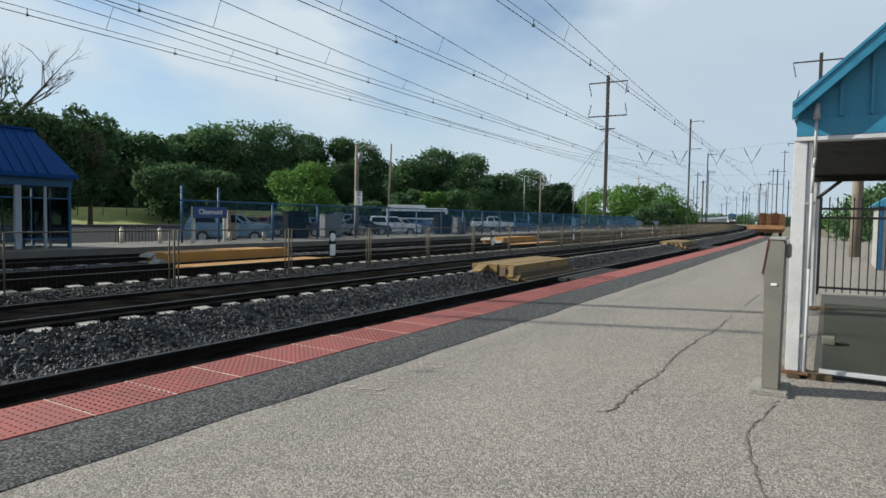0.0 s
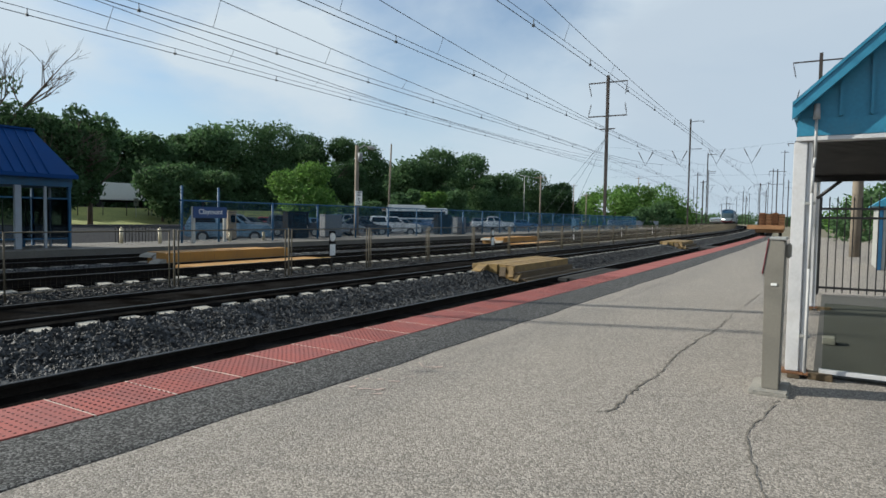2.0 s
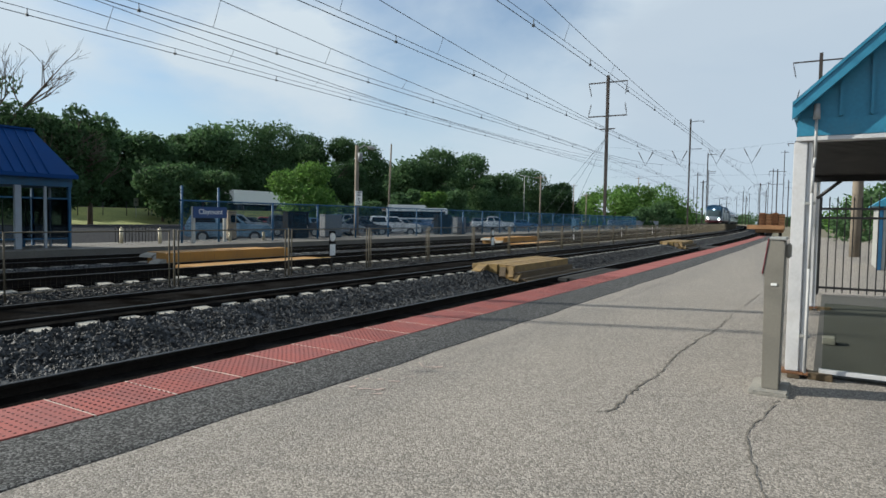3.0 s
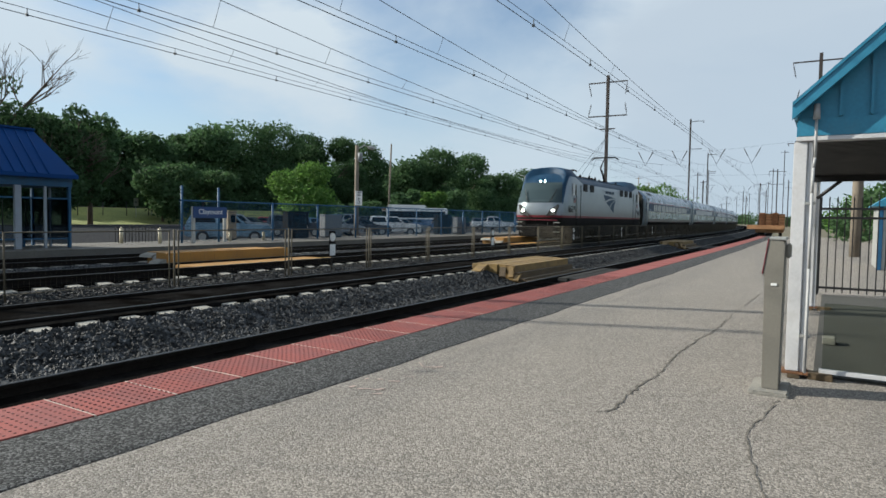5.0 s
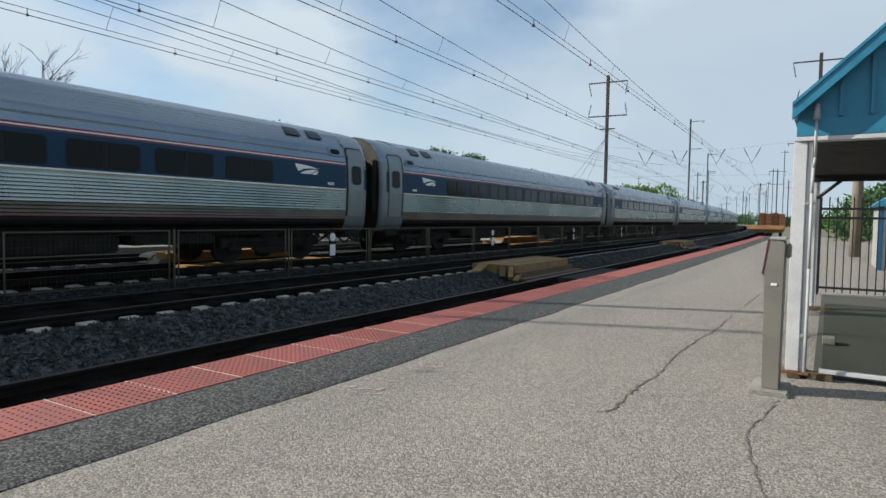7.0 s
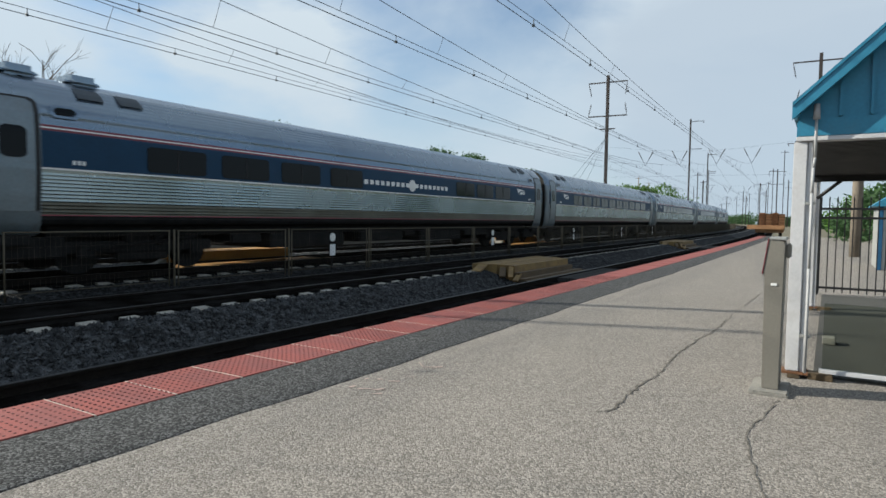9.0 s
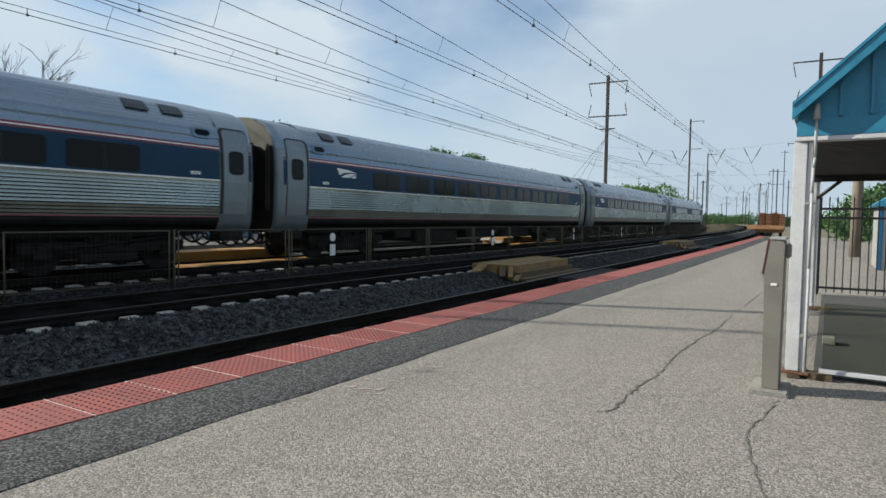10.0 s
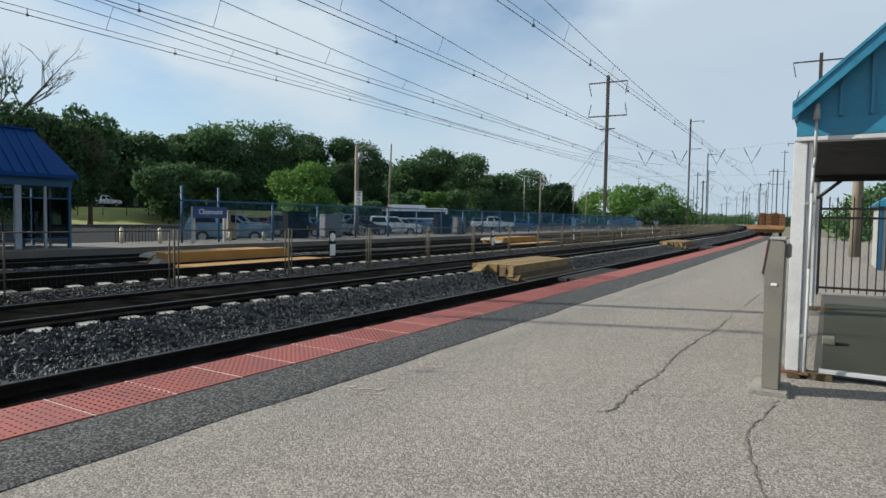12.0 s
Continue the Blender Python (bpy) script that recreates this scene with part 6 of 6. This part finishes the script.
def semi_truck(label, facing):
    th = thing("semi_truck", Matrix(), label, "truck", "road traffic")
    f = facing
    part("trailer", boxes((-1.28, 1.28, *sorted((f * -18.0, f * -4.6)), 1.15, 4.0), bevel=0.05), M_WHITE, th, "white box trailer")
    part("trailer_chassis", boxes((-0.6, 0.6, *sorted((f * -17.8, f * -4.8)), 0.85, 1.15)), M_UNDER, th)
    bm = bmesh.new()
    extrude(bm, [(-4.1, 0.9), (-0.3, 0.9), (0.0, 1.2), (-0.1, 1.75), (-1.5, 2.0), (-2.1, 2.9), (-3.2, 3.85), (-4.1, 3.9)], -1.2, 1.2)
    bmesh.ops.bevel(bm, geom=bm.edges[:], offset=0.08, segments=2, affect="EDGES")
    bmesh.ops.transform(bm, matrix=Matrix.Rotation(radians(90 if f > 0 else -90), 4, "Z"), verts=bm.verts)
    part("cab", bm, M_WHITE, th, "white aerodynamic cab")
    for e in (-1, 1):
        part("side_window", boxes((e * 1.2 - 0.02, e * 1.2 + 0.02, *sorted((f * -2.9, f * -2.1)), 2.1, 2.75), bevel=0.02), M_TGLASS, th)
        for y in (-1.1, -5.3, -6.5, -15.6, -16.8):
            part("wheel", tubes(((e * 0.75, f * y, 0.5), (e * 1.2, f * y, 0.5), 0.5), n=16), M_RUBBER, th)
        part("dark_skirt", boxes((e * 1.15 - 0.02, e * 1.15 + 0.02, *sorted((f * -4.0, f * -3.0)), 0.5, 1.1), bevel=0.02), M_GALV, th)
    return th


truck_right = semi_truck("white semi truck with box trailer on the road", 1)
truck_left = semi_truck("white box trailer truck heading the other way", -1)
road_pickup = car(Matrix(), P_WHITE, "white pickup driving on the bank road", "pickup")
tagged(road_pickup, group="road traffic")
for s in (53, 57, 61, 65, 70, 75, 80, 86):
    gpst = thing("guard_post", apose(92.5, s, 0.7), "slim dark fence post on the grassy bank", "post", "bank fence posts")
    part("shaft", tubes(((0, 0, -0.6), (0, 0, 2.2), 0.06), n=6), M_BLACK, gpst)
for s, L, h in ((66.0, 93, 3.6), (62.3, 92, 2.6)):
    rs = thing("road_sign", apose(L, s, 0.9), "pale rectangular road sign on a post", "sign", "road signs")
    part("post", tubes(((0, 0, -0.5), (0, 0, h), 0.05), n=8), M_GALV, rs)
    part("plate", boxes((0.05, 0.08, -0.42, 0.42, h - 1.1, h + 0.1), bevel=0.01), M_GALV, rs)
    part("sign_bar", boxes((0.08, 0.09, -0.2, 0.2, h - 0.7, h - 0.35)), M_GREY, rs)


# ---- trees ----
def leaf_cloud(name, lobes, n, size, material, parent, seed, label=""):
    """Many small leaf clumps over the lobes of a crown, thinner inside."""
    rng = np.random.default_rng(seed)
    lob = np.array(lobes, float)
    vol = lob[:, 3] * lob[:, 4] * lob[:, 5]
    pick = rng.choice(len(lob), n, p=vol ** 0.75 / (vol ** 0.75).sum())
    d = rng.normal(size=(n, 3))
    d /= np.linalg.norm(d, axis=1)[:, None]
    rad = rng.uniform(0.35, 1.0, n) ** 0.45 * rng.normal(1.0, 0.13, n)
    c = lob[pick, :3] + d * rad[:, None] * lob[pick, 3:6]
    u = rng.normal(size=(n, 3))
    u /= np.linalg.norm(u, axis=1)[:, None]
    w = np.cross(u, rng.normal(size=(n, 3)))
    w /= np.linalg.norm(w, axis=1)[:, None]
    sz = size * rng.uniform(0.5, 1.3, n)[:, None]
    e = rng.uniform(0.5, 1.0, (n, 1))
    q = np.stack([c - u * sz, c + w * sz * e * 0.6, c + u * sz * 1.1, c - w * sz * 0.6], 1).reshape(-1, 3)
    f = np.arange(4 * n).reshape(n, 4)
    me = bpy.data.meshes.new(name)
    me.from_pydata(q.tolist(), [], f.tolist())
    me.materials.append(material)
    ob = new(name, me)
    ob.parent = parent
    return tagged(ob, label)


def limb(bm, a, d, length, r, depth, rng):
    b = a + d * length
    tube(bm, a, b, r, r * 0.62, n=6, cap=False)
    if depth:
        for _ in range(rng.choice((2, 3))):
            q = (d + Vector((rng.uniform(-0.8, 0.8), rng.uniform(-0.8, 0.8), rng.uniform(-0.15, 0.55)))).normalized()
            limb(bm, a.lerp(b, rng.uniform(0.6, 1.0)), q, length * rng.uniform(0.55, 0.8), r * 0.55, depth - 1, rng)


def tree(L, s, h, w, base, seed, material, label, group, n=2600, leaf=0.42, low=0.12, k=13):
    rng = random.Random(seed)
    th = thing("tree", apose(L, s, base), label, "tree", group)
    bm = bmesh.new()
    tube(bm, (0, 0, -0.4), (0.1, 0, h * 0.45), 0.02 * h + 0.05, 0.012 * h, n=8)
    for k in range(5):
        an = k * 1.26 + rng.uniform(-0.3, 0.3)
        limb(bm, Vector((0, 0, h * rng.uniform(0.2, 0.42))), Vector((cos(an), sin(an), 0.9)).normalized(), h * 0.26, 0.008 * h, 1, rng)
    part("trunk", bm, M_BARK, th)
    lobes = []
    for i in range(k):
        an, t = i * 2.4 + rng.uniform(-0.4, 0.4), (i + 0.5) / k
        z = h * (low + 0.16 + (0.80 - low - 0.10) * t)
        spread = w * 0.5 * (0.62 if t < 0.7 else 0.62 * (1.25 - t) / 0.55)
        r = w * rng.uniform(0.17, 0.27) * (1.05 if t < 0.6 else 0.85) * rng.uniform(0.75, 1.2) * (13 / k) ** 0.32
        lobes.append((spread * cos(an), spread * sin(an), z, r, r, min(r * rng.uniform(0.7, 0.95), h - z)))
    leaf_cloud("crown", lobes, n, leaf, material, th, seed + 5)
    return th


def bank_z(L):
    return float(np.interp(L, [24, 84, 90, 97, 112, 900], [-0.4, -0.38, 0.2, 2.1, 2.2, 3.0]))


WOODS = [(118, 51, 14.3, 13), (122, 60, 15.1, 14), (118, 66, 14.7, 13), (126, 77, 15.5, 13), (120, 81, 14.8, 12), (126, 94, 16.9, 13), (121, 99, 17.9, 13), (125, 112, 21, 16.3), (121, 121, 21.4, 15), (125, 140, 22.8, 15.6), (119, 147, 22.2, 15), (123, 166, 21.8, 14.5), (119, 168, 16.5, 12.5),
         (88, 147, 15.2, 11), (86, 146, 18.6, 13), (88, 172, 20.3, 14), (86, 186, 15.5, 12), (84, 190, 15.3, 12.8), (88, 230, 19.0, 18), (80, 240, 14.5, 13.3), (74, 238, 15.5, 10), (118, 152, 14, 12), (119, 190, 17, 15), (119, 214, 19.5, 16), (122, 40, 14.5, 14), (120, 28, 14, 14)]
for i, (L, s, h, w) in enumerate(WOODS):
    tree(L, s, h * 1.06, w * 1.40, bank_z(L), 100 + i, M_LEAF, "dense dark green deciduous tree of the wood", "woodland trees", n=16000, leaf=0.40, low=-0.02, k=44)
for i in range(26):
    sx = 26 + i * 8.2
    tree(115.5 + 1.5 * (i % 3), sx, 7.5 + (i * 37 % 11) * 0.25, 14.0, bank_z(115), 300 + i, M_LEAF, "dark undergrowth tree at the wood's edge", "woodland edge trees", n=6000, leaf=0.42, low=-0.12, k=26)
for i in range(22):
    tree(128 + 2.0 * (i % 2), 34 + i * 9.5, 11.5 + (i * 29 % 9) * 0.3, 16.5, bank_z(128), 400 + i, M_LEAF, "dark tree deep in the wood", "woodland edge trees", n=2200, leaf=0.6, low=-0.12)
tree(85, 37.5, 14.8, 12, -0.38, 53, M_LEAF, "ragged green tree behind the shelter", "bank trees", n=6500, leaf=0.3, low=0.1)
tree(84, 43.0, 14.0, 10.5, -0.38, 51, M_LEAF, "ragged green tree behind the shelter", "bank trees", n=5200, leaf=0.3, low=0.1)
tree(86, 47.5, 13.0, 9.5, 0.0, 52, M_LEAF, "ragged green tree behind the shelter", "bank trees", n=4200, leaf=0.3, low=0.1)
tree(89, 73.0, 8.6, 9.5, bank_z(88), 47, M_LEAF, "broad dark tree on the grassy bank", "bank trees", n=5200, leaf=0.34, low=0.22)
tree(88, 64.2, 9.4, 11.0, bank_z(87), 41, M_LEAF, "broad dark tree on the grassy bank", "bank trees", n=6500, leaf=0.34, low=0.14)
tree(114, 62.5, 15.5, 10, bank_z(114), 42, M_LEAF, "narrow dark tree behind the bank road", "bank trees", n=5000, leaf=0.34, low=0.1)
tree(64, 69, 9.6, 8.8, -0.38, 43, M_LEAFL, "bright green round tree in the car park", "car park trees", n=7000, leaf=0.28, low=0.1)
for i in range(15):
    tree(80 + 3 * (i % 2), 92 + i * 8.0, 3.4 + (i * 31 % 7) * 0.25, 8.5, -0.38, 500 + i, M_LEAF, "low dark shrubby tree along the car park", "car park edge trees", n=3200, leaf=0.36, low=-0.15)
for i, (L, s, h, w) in enumerate([(60, 92, 7.0, 6), (66, 112, 7.5, 8), (70, 128, 8.0, 8), (60, 227, 12.5, 9), (43, 180, 11.8, 17), (38, 226, 14.3, 19), (36, 238, 11, 11), (38, 292, 9, 12), (36, 350, 9, 14), (34, 430, 10, 18), (41, 202, 12.6, 17)]):
    tree(L, s, h, w, -0.4, 60 + i, M_LEAFL if i in (1, 4, 5, 10) else M_LEAF, "green leafy tree beside the railway", "lineside trees", n=6500, leaf=0.40, low=-0.06, k=22)
for i, (x, y, h, w) in enumerate([(5, 44, 5.2, 5), (9.5, 46, 6, 6), (2.2, 62, 4.6, 4), (14, 40, 5.5, 6), (3.4, 52, 4.8, 6), (6.5, 56, 6.0, 7), (11, 58, 7.5, 8), (3.0, 78, 6.0, 8)]):
    t = tree(0, 0, h, w, 0, 80 + i, M_LEAFL if i % 2 else M_LEAF, "green shrubby tree beyond the platform fence", "fence side trees", n=2200, leaf=0.2, low=-0.1)
    t.matrix_world = pose(x, y, -0.5)


lw = thing("lineside_wall", Matrix(), "pale grey concrete lineside wall below trees", "wall")
for k in range(9):
    bm = bmesh.new()
    sweep(bm, [(-29.0, -0.5), (-29.3, -0.5), (-29.3, 1.35 - 0.02 * k), (-29.0, 1.35 - 0.02 * k)], 108 + 6 * k, 113.9 + 6 * k, 3.0)
    part("panel", bm, M_GREYP, lw)
tb = thing("utility_box", apose(27.0, 82.5, -0.33), "pale teal utility box beside the far track", "box")
part("case", boxes((-0.6, 0.0, -0.7, 0.7, 0.0, 1.75), bevel=0.03), P_LIGHT, tb)
part("door", boxes((0.0, 0.02, -0.6, -0.05, 0.2, 1.6), (0.0, 0.02, 0.05, 0.6, 0.2, 1.6), bevel=0.006), M_TEAL, tb, "teal doors")
part("lid", boxes((-0.65, 0.05, -0.75, 0.75, 1.75, 1.82), bevel=0.01), M_GALV, tb)
for i, (L, s, h, w) in enumerate([(31, 168, 6.2, 9), (29.5, 180, 5.0, 8), (33, 192, 7.5, 9), (30, 140, 4.5, 6)]):
    tree(L, s, h, w, -0.5, 700 + i, M_LEAF, "dense dark lineside shrub by the far track", "lineside shrubs", n=4200, leaf=0.3, low=-0.2)


def far_woods(name, s0, s1, L0, L1, h, n, seed):
    rng = random.Random(seed)
    lobes = []
    for k in range(60):
        p = arc(rng.uniform(L0, L1), rng.uniform(s0, s1), 0)
        hh = h * rng.uniform(0.6, 1.1)
        lobes.append((p.x, p.y, hh * 0.4 - 0.5, hh * 0.7, hh * 0.7, hh * 0.55))
    ob = leaf_cloud(name, lobes, n, 0.9, M_LEAF, None, seed, "distant hazy line of green trees")
    return tagged(ob, category="woods", kind="stuff")


far_woods("far_woods", 560, 760, -60, 10, 10, 9000, 1)
far_woods("far_woods", 600, 780, 22, 150, 11, 12000, 2)
far_woods("far_woods", 330, 560, 30, 60, 7, 9000, 3)
far_woods("far_woods", 150, 420, -40, -14, 5, 9000, 4)


def bare_tree(L, s, h, seed, label):
    rng = random.Random(seed)
    th = thing("bare_tree", apose(L, s, bank_z(L)), label, "tree", "half-bare trees")
    bm = bmesh.new()
    tube(bm, (0, 0, -0.4), (0.2, 0.3, h * 0.5), 0.35, 0.2, n=8, cap=False)
    for k in range(7):
        an = rng.uniform(0, 6.28)
        limb(bm, Vector((0.15, 0.25, h * rng.uniform(0.36, 0.5))), Vector((cos(an) * 0.8, sin(an) * 0.8, 1.0)).normalized(), h * 0.27, 0.20, 4, rng)
    part("bough", bm, M_BARK, th, "bare grey branches")
    lobes = [(rng.uniform(-3.5, 3.5), rng.uniform(-3.5, 3.5), h * rng.uniform(0.42, 0.8), 1.7, 1.7, 1.1) for _ in range(16)]
    leaf_cloud("crown", lobes, 2600, 0.24, M_LEAF, th, seed)
    return th


tree(84, 49.6, 16.4, 7.0, -0.38, 54, M_LEAF, "ragged thin-leaved tree behind the shelter", "bank trees", n=2600, leaf=0.3, low=0.3, k=20)
tree(84, 46.0, 17.2, 7.5, -0.38, 55, M_LEAF, "ragged thin-leaved tree behind the shelter", "bank trees", n=2600, leaf=0.3, low=0.3, k=20)
bare_tree(84, 37.0, 22.3, 3, "tall half-bare tree with sparse leaves")
bare_tree(84, 46.5, 12.0, 15, "ragged half-bare tree with thin crown")
bare_tree(84, 43.8, 13.0, 8, "dying tree with bare crooked branches")

# ---- concrete ties, piece by piece where they lie near ----


def ties(L, top, s0, s1, s2, label, pitch=0.61, material=None):
    th = tagged(new("track_ties"), label, "ties", kind="structure")
    bm = bmesh.new()
    prof = [(-1.30, -0.18), (-1.30, -0.03), (-0.95, 0.0), (-0.55, 0.0), (-0.35, -0.03), (0.35, -0.03), (0.55, 0.0), (0.95, 0.0), (1.30, -0.03), (1.30, -0.18)]
    extrude(bm, prof, -0.13, 0.13)
    first_tie = part("tie", bm, material or M_TIE, th)
    first_tie.matrix_world = apose(L, s0, top)
    n = int((s1 - s0) / pitch)
    for k in range(1, n):
        o = new("tie", first_tie.data)
        o.parent = th
        o.matrix_world = apose(L + random.uniform(-0.02, 0.02), s0 + pitch * k + random.uniform(-0.015, 0.015), top + random.uniform(-0.006, 0.006))
    bm = bmesh.new()
    s = s0 + n * pitch
    while s < s2:
        m = apose(L, s, top)
        vs = [bm.verts.new(m @ Vector(p)) for p in ((-1.3, -0.13, -0.03), (1.3, -0.13, -0.03), (1.3, 0.13, -0.03), (-1.3, 0.13, -0.03), (-1.3, -0.13, -0.15), (1.3, -0.13, -0.15), (1.3, 0.13, -0.15), (-1.3, 0.13, -0.15))]
        for f in ((0, 1, 2, 3), (0, 4, 5, 1), (1, 5, 6, 2), (2, 6, 7, 3), (3, 7, 4, 0)):
            bm.faces.new([vs[i] for i in f])
        s += pitch
    bmesh.ops.recalc_face_normals(bm, faces=bm.faces)
    tagged(part("far_ties", bm, material or M_TIE, th), kind="stuff")


ties(T[1], -0.222, 2.34, 70, 260, "pale concrete ties of the second track in ballast")
ties(T[2], -0.165, 3.75, 75, 260, "pale concrete ties of the third track in ballast")
ties(T[3], -0.135, 5.0, 60, 200, "pale concrete ties of the far track in ballast")


# ---- what moves ----
def motions():
    times = [0.5 * k for k in range(25)]
    for k, vehicle in enumerate(train):
        back = 10.65 if k == 0 else 20.6 + 26.0 * (k - 1) + 13.0
        walk(vehicle, [(t, apose(T[2], 251.29 - 43.35 * t - 0.0887 * t * t + back - 0.06, TOR[2] + 0.03)) for t in times])
    walk(truck_right, [(t, apose(101.0, 61.5 + 32.0 * (t - 1.5), ROAD_Z)) for t in times])
    walk(truck_left, [(t, apose(106.5, 67.1 + 30.0 * (11.9 - t) - 18.0, ROAD_Z)) for t in times])
    walk(road_pickup, [(t, apose(101.0, 59.3 + 33.0 * (t - 11.9), ROAD_Z)) for t in times])


motions()
